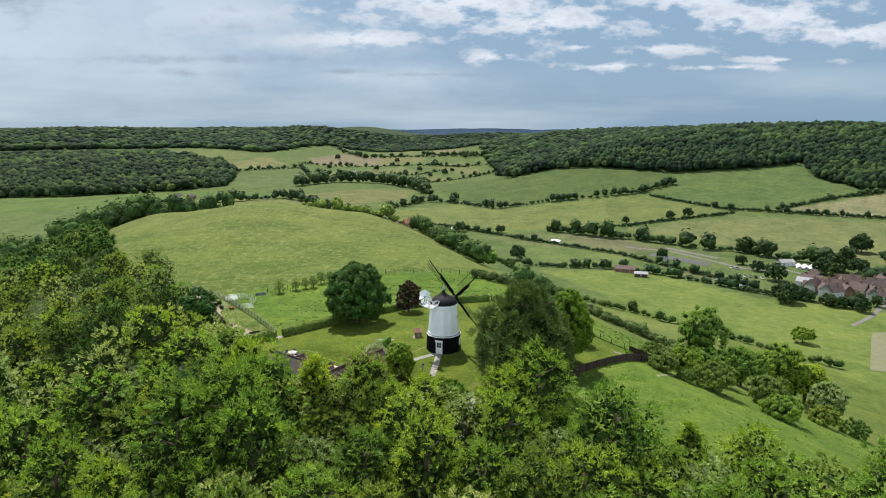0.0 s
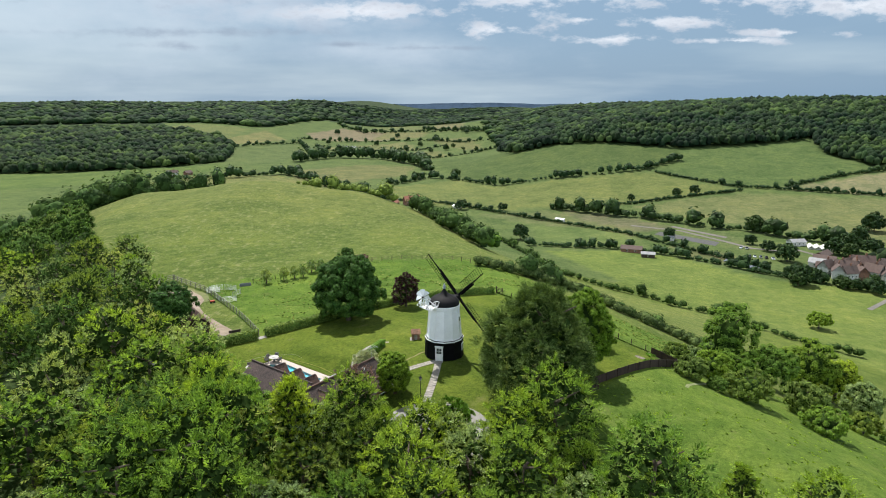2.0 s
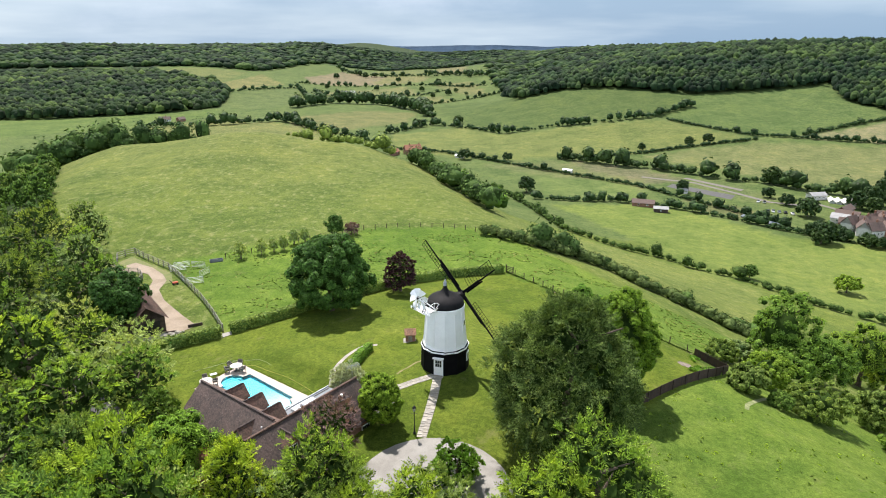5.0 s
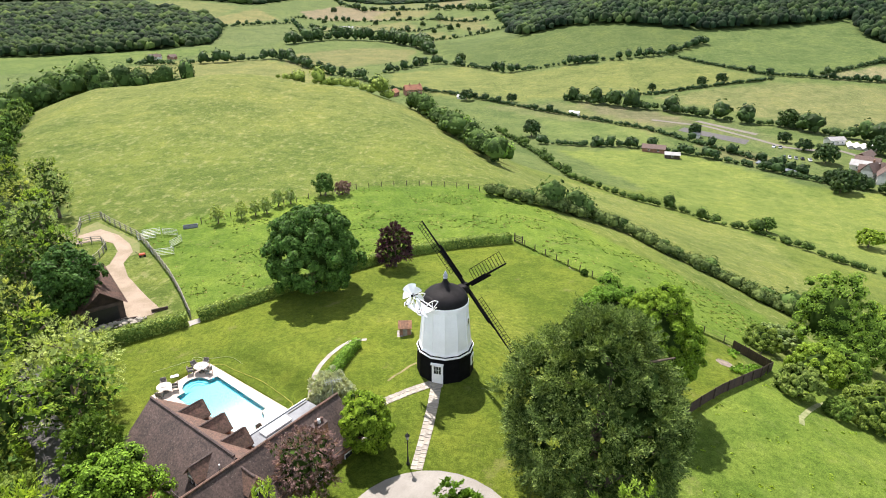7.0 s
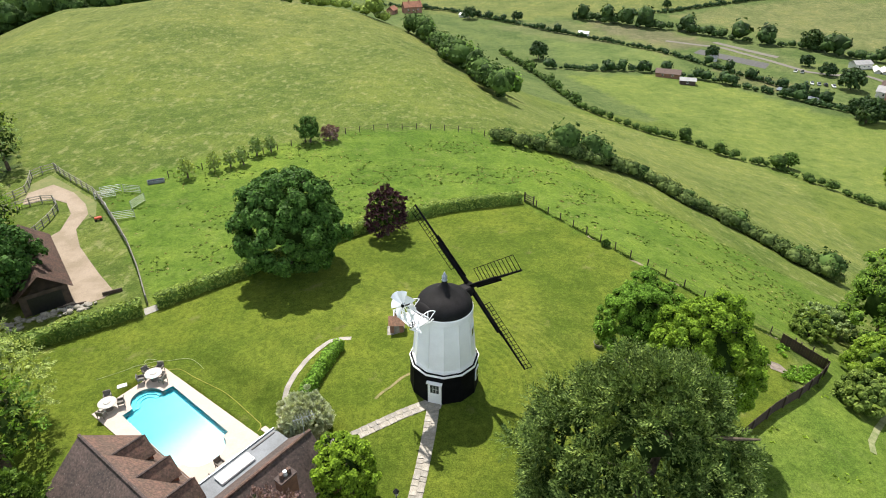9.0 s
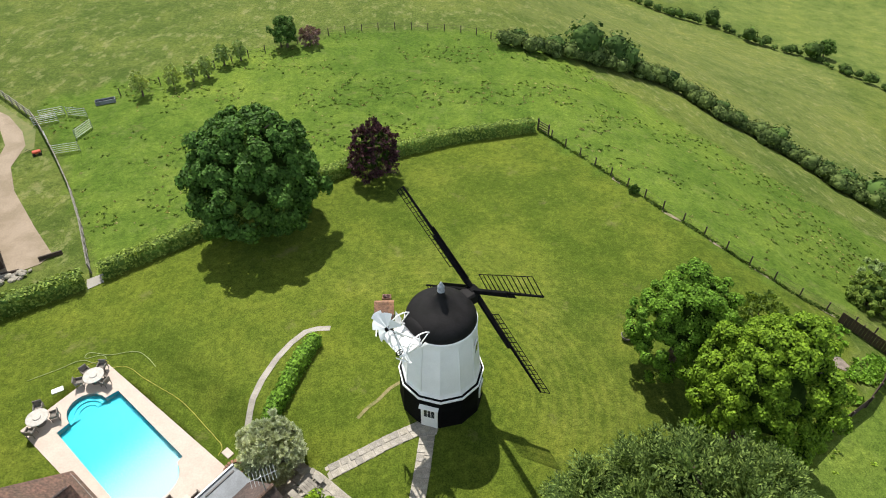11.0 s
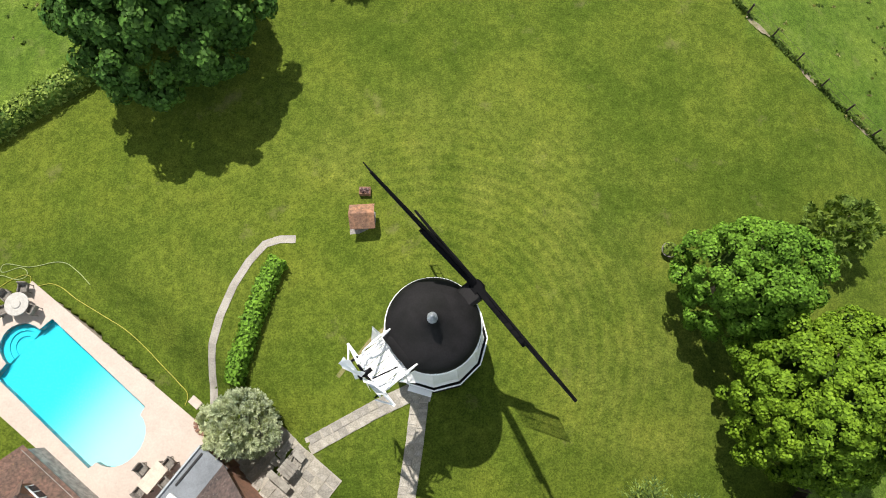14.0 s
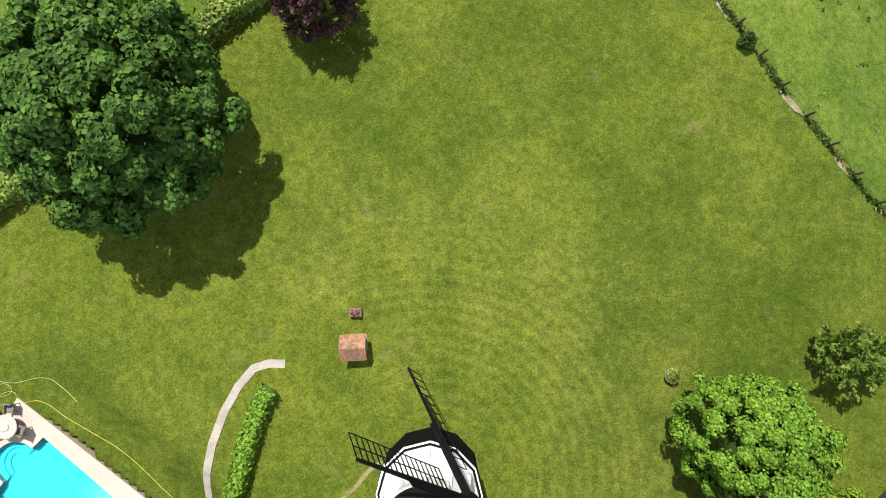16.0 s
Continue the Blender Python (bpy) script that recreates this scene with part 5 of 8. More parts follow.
WICKER = painted("grey_wicker", (0.24, 0.215, 0.19), (0.13, 0.12, 0.105), 0.8, 8.0, 60.0, 0.5)
TABLE_GREY = painted("table_stone", (0.50, 0.48, 0.45), (0.42, 0.40, 0.37), 0.6, 4.0, 40.0, 0.1)
WOOD_GREY = painted("weathered_wood", (0.33, 0.31, 0.27), (0.21, 0.19, 0.165), 0.9, 2.0, 18.0, 0.5)
WOOD_DARK = painted("dark_fence_boards", (0.085, 0.058, 0.045), (0.05, 0.036, 0.03), 0.85, 1.5, 16.0, 0.5)
STEEL = painted("galvanised_steel", (0.52, 0.55, 0.57), (0.42, 0.45, 0.47), 0.45, 5.0, 40.0, 0.1, 0.5)
IRON = painted("black_iron", (0.015, 0.015, 0.016), (0.008, 0.008, 0.009), 0.5, 5.0, 40.0, 0.1)
HOSE = painted("yellow_hose", (0.50, 0.46, 0.06), (0.38, 0.36, 0.06), 0.5, 5.0, 40.0, 0.1)
HOSE_PALE = painted("pale_green_hose", (0.38, 0.45, 0.18), (0.3, 0.36, 0.16), 0.5, 5.0, 40.0, 0.1)


def pool_liner():
    """Turquoise liner; the paling by shallow water and glare is put into its colour at one end."""
    m = painted("pool_liner", (0.02, 0.41, 0.51), (0.018, 0.385, 0.49), 0.27, 0.3, 5.0, 0.02, 0.0, 0.95)
    m.node_tree.nodes["Principled BSDF"].inputs["Specular IOR Level"].default_value = 0.1
    nt, pin = m.node_tree, m.node_tree.nodes["Principled BSDF"].inputs["Base Color"]
    plain = pin.links[0].from_socket
    co, along = nt.nodes.new("ShaderNodeTexCoord"), nt.nodes.new("ShaderNodeVectorMath")
    along.operation = "DOT_PRODUCT"
    along.inputs[1].default_value = (0.778, -0.628, 0)
    nt.links.new(co.outputs["Object"], along.inputs[0])
    share = nt.nodes.new("ShaderNodeMapRange")
    share.interpolation_type = "SMOOTHSTEP"
    share.inputs["From Min"].default_value, share.inputs["From Max"].default_value = -77.8, -72.0
    share.inputs["To Max"].default_value = 0.55
    nt.links.new(along.outputs["Value"], share.inputs["Value"])
    # pale end painted in, for glare and thin water over the liner
    nt.links.new(blend(nt, plain, (0.50, 0.70, 0.72), share.outputs[0]), pin)
    return m


POOL_LINER = pool_liner()
WATER, _nt, _b = material("pool_water", 0.03)
_b.inputs["Base Color"].default_value = (0.85, 0.98, 1.0, 1)
_b.inputs["Transmission Weight"].default_value, _b.inputs["IOR"].default_value = 1.0, 1.33
bump_of(_nt, _b, noise_of(_nt, 2.5, 3), 0.04, 0.03)


def drape(name, label, category, outline, mat, lift, grid=0.9, kind="structure"):
    """A thin bed that follows the land inside an outline."""
    bm = bmesh.new()
    face = bm.faces.new([bm.verts.new((x, y, 0)) for x, y in outline])
    xs, ys = zip(*outline)
    for axis, lo, hi in (((1, 0, 0), min(xs), max(xs)), ((0, 1, 0), min(ys), max(ys))):
        w = lo + grid
        while w < hi:
            bmesh.ops.bisect_plane(bm, geom=bm.verts[:] + bm.edges[:] + bm.faces[:], plane_co=Vector(axis) * w, plane_no=axis)
            w += grid
    for v in bm.verts:
        v.co.z = float(ground(v.co.x, v.co.y)) + lift
    if bm.faces and sum(f.normal.z for f in bm.faces) < 0:
        bmesh.ops.reverse_faces(bm, faces=bm.faces[:])
    me = bpy.data.meshes.new(name)
    bm.to_mesh(me)
    bm.free()
    return tagged(link(name, me, mat), label, category, kind=kind)


def ribbon(line, width):
    """The outline of a band of that width along a line."""
    left, right = [], []
    for k, (x, y) in enumerate(line):
        (ax, ay), (bx, by) = line[max(k - 1, 0)], line[min(k + 1, len(line) - 1)]
        d = Vector((bx - ax, by - ay)).normalized()
        left.append((x - d.y * width / 2, y + d.x * width / 2))
        right.append((x + d.y * width / 2, y - d.x * width / 2))
    return left + right[::-1]


def slab_mesh(w, d, h, cut):
    bm = bmesh.new()
    box(bm, (w, d, h), None, cut)
    for v in bm.verts:
        v.co += Vector((random.uniform(-1, 1), random.uniform(-1, 1), 0)) * 0.025
    me = bpy.data.meshes.new("slab")
    bm.to_mesh(me)
    bm.free()
    return me


SLABS = [slab_mesh(w, d, 0.07, 0.015) for w, d in ((0.5, 0.55), (0.5, 0.42), (0.48, 0.66), (0.5, 0.6))]
for me in SLABS:
    me.materials.append(FLAGS)


MORTAR = painted("pale_mortar", (0.42, 0.385, 0.33), (0.35, 0.32, 0.27), 0.95, 2.0, 20.0, 0.3)


def flag_path(name, label, line, width, count_across, lift=0.02):
    """A path of single flagstones laid on the land."""
    path = drape(name, label, "path", ribbon(line, width), MORTAR, 0.025)
    r = random.Random(len(line) + int(width * 100))
    for (ax, ay), (bx, by) in zip(line, line[1:]):
        d = Vector((bx - ax, by - ay))
        length = d.length
        d.normalize()
        turn = math.degrees(math.atan2(d.y, d.x)) - 90
        for j in range(count_across):
            s = r.uniform(0, 0.25)
            across = (j - (count_across - 1) / 2) * width / count_across
            while s < length - 0.05:
                me = r.choice(SLABS)
                long = r.choice((0.46, 0.58, 0.68))
                x, y = ax + d.x * (s + long / 2) - d.y * across * -1, ay + d.y * (s + long / 2) - d.x * across
                ob = new("slab", me)
                ob.parent = path
                ob.matrix_basis = at(x, y, turn + r.uniform(-3, 3), lift) @ Matrix.Diagonal((width / count_across / 0.515, long / 0.56, 1, 1))
                s += long + 0.015
    return path


# house: two tiled wings at right angles
AX, NX = Vector((0.8, -0.6, 0)), Vector((0.6, 0.8, 0))
HOUSE_GROUND = -2.8


def wing(house, a, b, ridge, eave, half_l, half_r, gable_mat, wall_mat, caps, courses=22, left=None):
    """A wing from ridge end a to ridge end b (plan), with walls, gables and lapped tile courses."""
    a, b = Vector((*a, 0)), Vector((*b, 0))
    d = (b - a).normalized()
    n = Vector((-d.y, d.x, 0))
    inset = 0.3
    for name, half, s in (("wall_left", half_l, 1), ("wall_right", half_r, -1)):
        w = half - inset
        top = ridge - (ridge - eave) * w / half - 0.1
        bm = bmesh.new()
        mid = (a + b) / 2 + n * s * w
        box(bm, ((b - a).length - 0.4, 0.3, top - HOUSE_GROUND + 0.3), Matrix.Translation((mid.x, mid.y, (top + HOUSE_GROUND - 0.3) / 2)) @ pose(0, 0, 0, 0, 0, math.degrees(math.atan2(d.y, d.x))))
        part("wall", bm, wall_mat, house)
    for p, o in ((a, d), (b, -d)):
        bm = bmesh.new()
        q = p + o * 0.25
        low = HOUSE_GROUND - 0.3
        shape = [q + n * (half_l - inset) + Vector((0, 0, low)), q - n * (half_r - inset) + Vector((0, 0, low)), q - n * (half_r - inset) + Vector((0, 0, eave + 0.05)), q + Vector((0, 0, ridge - 0.15)), q + n * (half_l - inset) + Vector((0, 0, eave + 0.05))]
        f = bm.faces.new([bm.verts.new(v) for v in shape])
        ext = bmesh.ops.extrude_face_region(bm, geom=[f])
        bmesh.ops.translate(bm, vec=o * 0.3, verts=[v for v in ext["geom"] if isinstance(v, bmesh.types.BMVert)])
        part("gable", bm, gable_mat, house)
    for s, half in ((1, half_l), (-1, half_r)):
        slope = link("roof_slope", bpy.data.meshes.new("roof_slope"), None, house, "brown clay-tiled roof slope")
        down = (n * s * half + Vector((0, 0, eave - ridge)))
        up = d.cross(down).normalized()
        if up.z < 0:
            up.negate()
        for k in range(courses):
            u0, u1 = k / courses, (k + 1.12) / courses
            bm = bmesh.new()
            p = [e + down * u + up * h + Vector((0, 0, ridge)) for e, u, h in ((a, u0, 0.0), (b, u0, 0.0), (b, u1, 0.014), (a, u1, 0.014))]
            f = bm.faces.new([bm.verts.new(v) for v in p])
            ext = bmesh.ops.extrude_face_region(bm, geom=[f])
            bmesh.ops.translate(bm, vec=-up * 0.05, verts=[v for v in ext["geom"] if isinstance(v, bmesh.types.BMVert)])
            part("tile_course", bm, (left or TILE) if s > 0 else TILE, slope)
    n_caps = int((b - a).length / 0.42)
    for k in range(n_caps):
        p = a + d * ((k + 0.5) * 0.42)
        bm = bmesh.new()
        tube(bm, p - d * 0.2 + Vector((0, 0, ridge + 0.02)), p + d * 0.2 + Vector((0, 0, ridge + 0.02)), 0.13, 0.12, 7)
        part("ridge_tile", bm, caps, house)


def dormer(house, foot, way, width, depth, low, high, front, name="dormer"):
    """A small gabled dormer that looks along way from the roof."""
    m = Matrix.Translation(foot) @ pose(0, 0, 0, 0, 0, math.degrees(math.atan2(way.y, way.x)))
    dm = link(name, bpy.data.meshes.new(name), None, house, "small gabled tiled dormer")
    bm = bmesh.new()
    h = high - low
    shape = [(0, -width / 2, low), (0, width / 2, low), (0, width / 2, low + h * 0.5), (0, 0, high - 0.06), (0, -width / 2, low + h * 0.5)]
    f = bm.faces.new([bm.verts.new(m @ Vector((depth, *v[1:]))) for v in shape])
    ext = bmesh.ops.extrude_face_region(bm, geom=[f])
    bmesh.ops.translate(bm, vec=-(m.to_3x3() @ Vector((depth, 0, 0))), verts=[v for v in ext["geom"] if isinstance(v, bmesh.types.BMVert)])
    part("cheeks", bm, front, dm)
    for s in (-1, 1):
        bm = bmesh.new()
        p = [Vector((x, y, z)) for x, y, z in ((-depth * 0.35, 0, high), (depth + 0.2, 0, high), (depth + 0.2, s * (width / 2 + 0.18), low + h * 0.42), (-depth * 0.1, s * (width / 2 + 0.18), low + h * 0.42))]
        f = bm.faces.new([bm.verts.new(m @ v) for v in p])
        ext = bmesh.ops.extrude_face_region(bm, geom=[f])
        bmesh.ops.translate(bm, vec=(0, 0, 0.07), verts=[v for v in ext["geom"] if isinstance(v, bmesh.types.BMVert)])
        part("roof", bm, TILE_MOSS, dm, "mossy orange-brown tiles")
    bm = bmesh.new()
    box(bm, (0.06, width * 0.7, h * 0.42), m @ pose(depth + 0.03, 0, low + h * 0.28), 0.01)
    frame_ = part("window_frame", bm, WHITE, dm)
    for k in range(int((depth * 1.35 + 0.2) / 0.3)):
        bm = bmesh.new()
        x = -depth * 0.35 + k * 0.3
        tube(bm, m @ Vector((x, 0, high + 0.06)), m @ Vector((x + 0.29, 0, high + 0.06)), 0.1, 0.09, 7)
        part("ridge_tile", bm, TILE, dm)
    for s in (-1, 1):
        bm = bmesh.new()
        box(bm, (0.02, width * 0.28, h * 0.34), m @ pose(depth + 0.07, s * width * 0.165, low + h * 0.28))
        part("pane", bm, GLASS, frame_)


def build_house():
    house = thing("house", Matrix(), "brick and flint house with brown clay-tiled roofs and dormers", "house")
    wing(house, (-25.2, 89.4), (-15.6, 82.2), 2.45, -0.75, 3.7, 3.6, FLINT, FLINT, TILE, 36, TILE_MOSS)
    wing(house, (-9.2, 89.9), (-19.6, 76.0), 2.6, -0.5, 3.0, 3.2, BRICK, BRICK, TILE_MOSS, 33)
    for x, y in ((-21.5, 89.6), (-19.0, 87.8), (-16.7, 86.0)):
        dormer(house, Vector((x, y, 0)) - NX * 1.7, NX, 1.5, 2.2, -0.45, 1.75, TILE_RED)
    dormer(house, Vector((-18.0, 83.1, 0)) - NX * 0.2, -NX, 1.4, 1.5, 0.0, 1.9, FLINT)
    dormer(house, Vector((-15.0, 81.5, 0)), AX, 1.5, 1.6, 0.1, 2.1, BRICK)
    # chimney
    c = Vector((-10.1, 86.2, 0))
    turn = math.degrees(math.atan2(AX.y, AX.x))
    bm = bmesh.new()
    box(bm, (1.25, 0.7, 3.0), Matrix.Translation((c.x, c.y, 0.9)) @ pose(0, 0, 0, 0, 0, turn + 90), 0.02)
    stack = part("chimney", bm, BRICK, house, "red brick chimney stack")
    bm = bmesh.new()
    box(bm, (1.35, 0.8, 0.1), Matrix.Translation((c.x, c.y, 2.4)) @ pose(0, 0, 0, 0, 0, turn + 90), 0.02)
    part("chimney_cap", bm, TILE, stack)
    for k, mat in ((-0.3, TILE_MOSS), (0.3, TILE_MOSS), (0.0, WHITE)):
        bm = bmesh.new()
        p = c + NX * k
        ring(bm, [(0.12, 2.44), (0.15, 2.5), (0.12, 2.78), (0.15, 2.82), (0.13, 2.86)], 12)
        bmesh.ops.translate(bm, vec=(p.x, p.y, 0), verts=bm.verts[:])
        part("chimney_pot", bm, mat, stack)
    # television aerial at the ridge end
    bm = bmesh.new()
    tube(bm, (-9.5, 89.5, 2.5), (-9.5, 89.5, 4.3), 0.03, 0.025, 6)
    mast = part("aerial_mast", bm, STEEL, house)
    bm = bmesh.new()
    tube(bm, (-10.1, 89.2, 4.2), (-8.7, 89.9, 4.2), 0.02, 0.02, 5)
    for k in range(8):
        c_ = Vector((-10.0 + 0.17 * k, 89.25 + 0.085 * k, 4.2))
        tube(bm, c_ - Vector((-0.2, 0.4, 0)), c_ + Vector((-0.2, 0.4, 0)), 0.012, 0.012, 4)
    part("aerial", bm, STEEL, mast)
    # flat-roofed link with a long roof light beside the pool
    m = Matrix.Translation((-13.97, 89.2, 0)) @ pose(0, 0, 0, 0, 0, math.degrees(math.atan2(0.8, 0.6)))
    bm = bmesh.new()
    box(bm, (6.6, 1.85, 2.7), m @ pose(0, 0, -1.5))
    part("link_wall", bm, BRICK, house)
    bm = bmesh.new()
    box(bm, (6.8, 2.05, 0.16), m @ pose(0, 0, -0.1), 0.03)
    part("flat_roof", bm, LEAD, house, "grey felted flat roof")
    for s in (-1, 1):
        bm = bmesh.new()
        box(bm, (6.8, 0.12, 0.14), m @ pose(0, s * 0.97, 0.04), 0.02)
        part("roof_edge", bm, STEEL, house)
    bm = bmesh.new()
    box(bm, (2.8, 0.95, 0.2), m @ pose(-0.75, 0.1, 0.1), 0.03)
    light = part("roof_light", bm, WHITE, house, "white-framed roof light")
    bm = bmesh.new()
    box(bm, (2.6, 0.75, 0.03), m @ pose(-0.75, 0.1, 0.22))
    part("pane", bm, painted("sky_glass", (0.55, 0.62, 0.68), (0.5, 0.57, 0.63), 0.08, 1.0, 10.0, 0.0), light)
    bm = bmesh.new()
    box(bm, (2.1, 0.12, 0.05), m @ pose(2.1, 0.62, 0.02), 0.01)
    part("roof_slot", bm, IRON, house, "dark slot along the roof edge")
    # lean-to with redder tiles at the back
    bm = bmesh.new()
    box(bm, (3.0, 2.4, 0.14), Matrix.Translation((-21.6, 79.6, -0.2)) @ pose(0, 0, 0, 18, 0, turn))
    part("lean_to_roof", bm, TILE_RED, house)
    bm = bmesh.new()
    box(bm, (2.8, 2.0, 2.6), Matrix.Translation((-21.4, 79.8, -1.7)) @ pose(0, 0, 0, 0, 0, turn))
    part("lean_to_wall", bm, FLINT, house)
    # windows along the brick wing
    for s in (1.8, 5.0, 8.4, 11.6):
        p = Vector((-9.2, 89.9, 0)) - NX * s + AX * 2.94
        q = Matrix.Translation((p.x, p.y, -1.5)) @ pose(0, 0, 0, 0, 0, turn)
        bm = bmesh.new()
        box(bm, (0.1, 1.1, 1.2), q, 0.02)
        win = part("window", bm, WHITE, house)
        for k in (-1, 1):
            bm = bmesh.new()
            box(bm, (0.04, 0.46, 1.05), q @ pose(0.05, k * 0.25, 0))
            part("pane", bm, GLASS, win)
    # soil pipes on the rear slope
    for x, y, z in ((-19.6, 84.6, 1.6), (-16.9, 82.0, 1.6)):
        bm = bmesh.new()
        tube(bm, (x, y, z - 1), (x, y, z + 0.35), 0.07, 0.07, 8)
        part("vent_pipe", bm, STEEL, house)


build_house()

# pool and its paving
PATIO = [(-25.4, 102.1), (-14.2, 93.8), (-13.3, 92.6), (-16.9, 87.6), (-21.8, 90.9), (-29.2, 96.3)]
PATIO_Z = -2.66


def pool_outline():
    """The basin: straight sides, a round end and round steps at the other end between two shoulders."""
    a, b = Vector((-25.15, 97.95)), Vector((-18.7, 92.75))
    d = (b - a).normalized()
    n = Vector((-d.y, d.x))
    w = 2.28
    pts = [a + n * w, b + n * w]
    end = b + d * 0.1
    pts += [end + n * 1.75]
    for k in range(1, 12):
        t = math.pi / 2 - math.pi * k / 12
        pts.append(end + d * 1.45 * math.cos(t) + n * 1.75 * math.sin(t))
    pts += [end - n * 1.75, b - n * w, a - n * w]
    end = a - d * 0.1
    pts.append(end - n * 1.35)
    for k in range(1, 12):
        t = -math.pi / 2 - math.pi * k / 12
        pts.append(end + d * 1.5 * math.cos(t) + n * 1.35 * math.sin(t))
    pts.append(end + n * 1.35)
    return [(p.x, p.y) for p in pts]


def build_pool():
    out = pool_outline()
    pool = thing("swimming_pool", Matrix(), "turquoise swimming pool with round ends in pale paving", "swimming pool")
    bm = bmesh.new()
    top = [bm.verts.new((x, y, PATIO_Z - 0.02)) for x, y in out]
    low = [bm.verts.new((x, y, PATIO_Z - 0.62)) for x, y in out]
    n = len(out)
    for k in range(n):
        bm.faces.new((top[k], top[(k + 1) % n], low[(k + 1) % n], low[k]))
    bm.faces.new(low)
    part("basin", bm, POOL_LINER, pool)
    bm = bmesh.new()
    sheet = bm.faces.new([bm.verts.new((x, y, PATIO_Z - 0.07)) for x, y in out])
    sheet.normal_update()
    if sheet.normal.z < 0:
        sheet.normal_flip()
    me = bpy.data.meshes.new("water")
    bm.to_mesh(me)
    bm.free()
    link("water", me, WATER, pool).visible_shadow = False
    # curved steps that follow the round end
    a, b = Vector((-25.15, 97.95)), Vector((-18.7, 92.75))
    d = (b - a).normalized()
    n = Vector((-d.y, d.x))
    foot = a - d * 0.1
    for outer, inner, up in ((1.0, 0.72, -0.42), (0.72, 0.48, -0.53)):
        bm = bmesh.new()
        rows = []
        for share in (outer, inner):
            pts = [foot + d * 1.49 * share * math.cos(t) + n * 1.34 * share * math.sin(t) for t in [math.pi / 2 + math.pi * q / 16 for q in range(17)]]
            rows.append([bm.verts.new((p.x, p.y, PATIO_Z + up)) for p in pts])
        rows.append([bm.verts.new((*v.co[:2], PATIO_Z - 0.61)) for v in rows[1]])
        for p, q in zip(rows, rows[1:]):
            for k in range(16):
                bm.faces.new((p[k], p[k + 1], q[k + 1], q[k]))
        part("step", bm, POOL_LINER, pool)
    # terrace with the basin cut out
    bm = bmesh.new()
    edges = []
    for loop in (PATIO, out):
        v = [bm.verts.new((x, y, PATIO_Z)) for x, y in loop]
        edges += [bm.edges.new((p, q)) for p, q in zip(v, v[1:] + v[:1])]
    bmesh.ops.triangle_fill(bm, use_beauty=True, use_dissolve=False, edges=edges)
    inner = [f for f in bm.faces if inside(out, np.array([f.calc_center_median().x]), np.array([f.calc_center_median().y]))[0]]
    bmesh.ops.delete(bm, geom=inner, context="FACES")
    ext = bmesh.ops.extrude_face_region(bm, geom=bm.faces[:])
    bmesh.ops.translate(bm, vec=(0, 0, -1.2), verts=[v for v in ext["geom"] if isinstance(v, bmesh.types.BMVert)])
    bmesh.ops.recalc_face_normals(bm, faces=bm.faces[:])
    me = bpy.data.meshes.new("pavement")
    bm.to_mesh(me)
    bm.free()
    tagged(link("pavement", me, STONE_PALE), "pale sandstone paving round the pool", "pavement", kind="structure")


build_pool()


def make_chair(m, name="wicker_chair"):
    ob = thing(name, m, "grey wicker garden armchair on the paving", "chair", "garden chairs")
    bm = bmesh.new()
    box(bm, (0.56, 0.56, 0.1), pose(0, 0, 0.42), 0.03)
    part("seat", bm, WICKER, ob)
    bm = bmesh.new()
    box(bm, (0.58, 0.09, 0.5), pose(0, 0.27, 0.66, -10), 0.03)
    part("backrest", bm, WICKER, ob)
    for s in (-1, 1):
        bm = bmesh.new()
        box(bm, (0.08, 0.54, 0.24), pose(s * 0.28, 0, 0.55), 0.025)
        part("armrest", bm, WICKER, ob)
        for q in (-1, 1):
            bm = bmesh.new()
            tube(bm, (s * 0.25, q * 0.24, 0), (s * 0.25, q * 0.24, 0.4), 0.03, 0.03, 6)
            part("leg", bm, WICKER, ob)
    return ob


def make_round_table(m):
    ob = thing("round_table", m, "round grey garden table with a raised centre", "table", "garden tables")
    bm = bmesh.new()
    ring(bm, [(0.7, 0.70), (0.74, 0.72), (0.74, 0.75), (0.7, 0.77)], 32)
    part("tabletop", bm, TABLE_GREY, ob)
    bm = bmesh.new()
    ring(bm, [(0.27, 0.77), (0.28, 0.8), (0.25, 0.83)], 24)
    part("centre_plate", bm, TABLE_GREY, ob)
    bm = bmesh.new()
    ring(bm, [(0.34, 0), (0.3, 0.05), (0.12, 0.12), (0.1, 0.7)], 16)
    part("pedestal", bm, WICKER, ob)
    return ob


first_table = make_round_table(pose(-25.6, 100.5, PATIO_Z))
copy_thing(first_table, pose(-28.0, 96.9, PATIO_Z))
chair = None
for x, y, turn in ((-26.5, 101.05, 55), (-26.6, 100.1, 110), (-25.5, 101.55, 0), (-24.75, 100.2, -110), (-28.5, 97.9, 25), (-27.1, 97.3, -65), (-28.1, 95.95, 180)):
    if chair is None:
        chair = make_chair(pose(x, y, PATIO_Z, 0, 0, turn))
    else:
        copy_thing(chair, pose(x, y, PATIO_Z, 0, 0, turn))
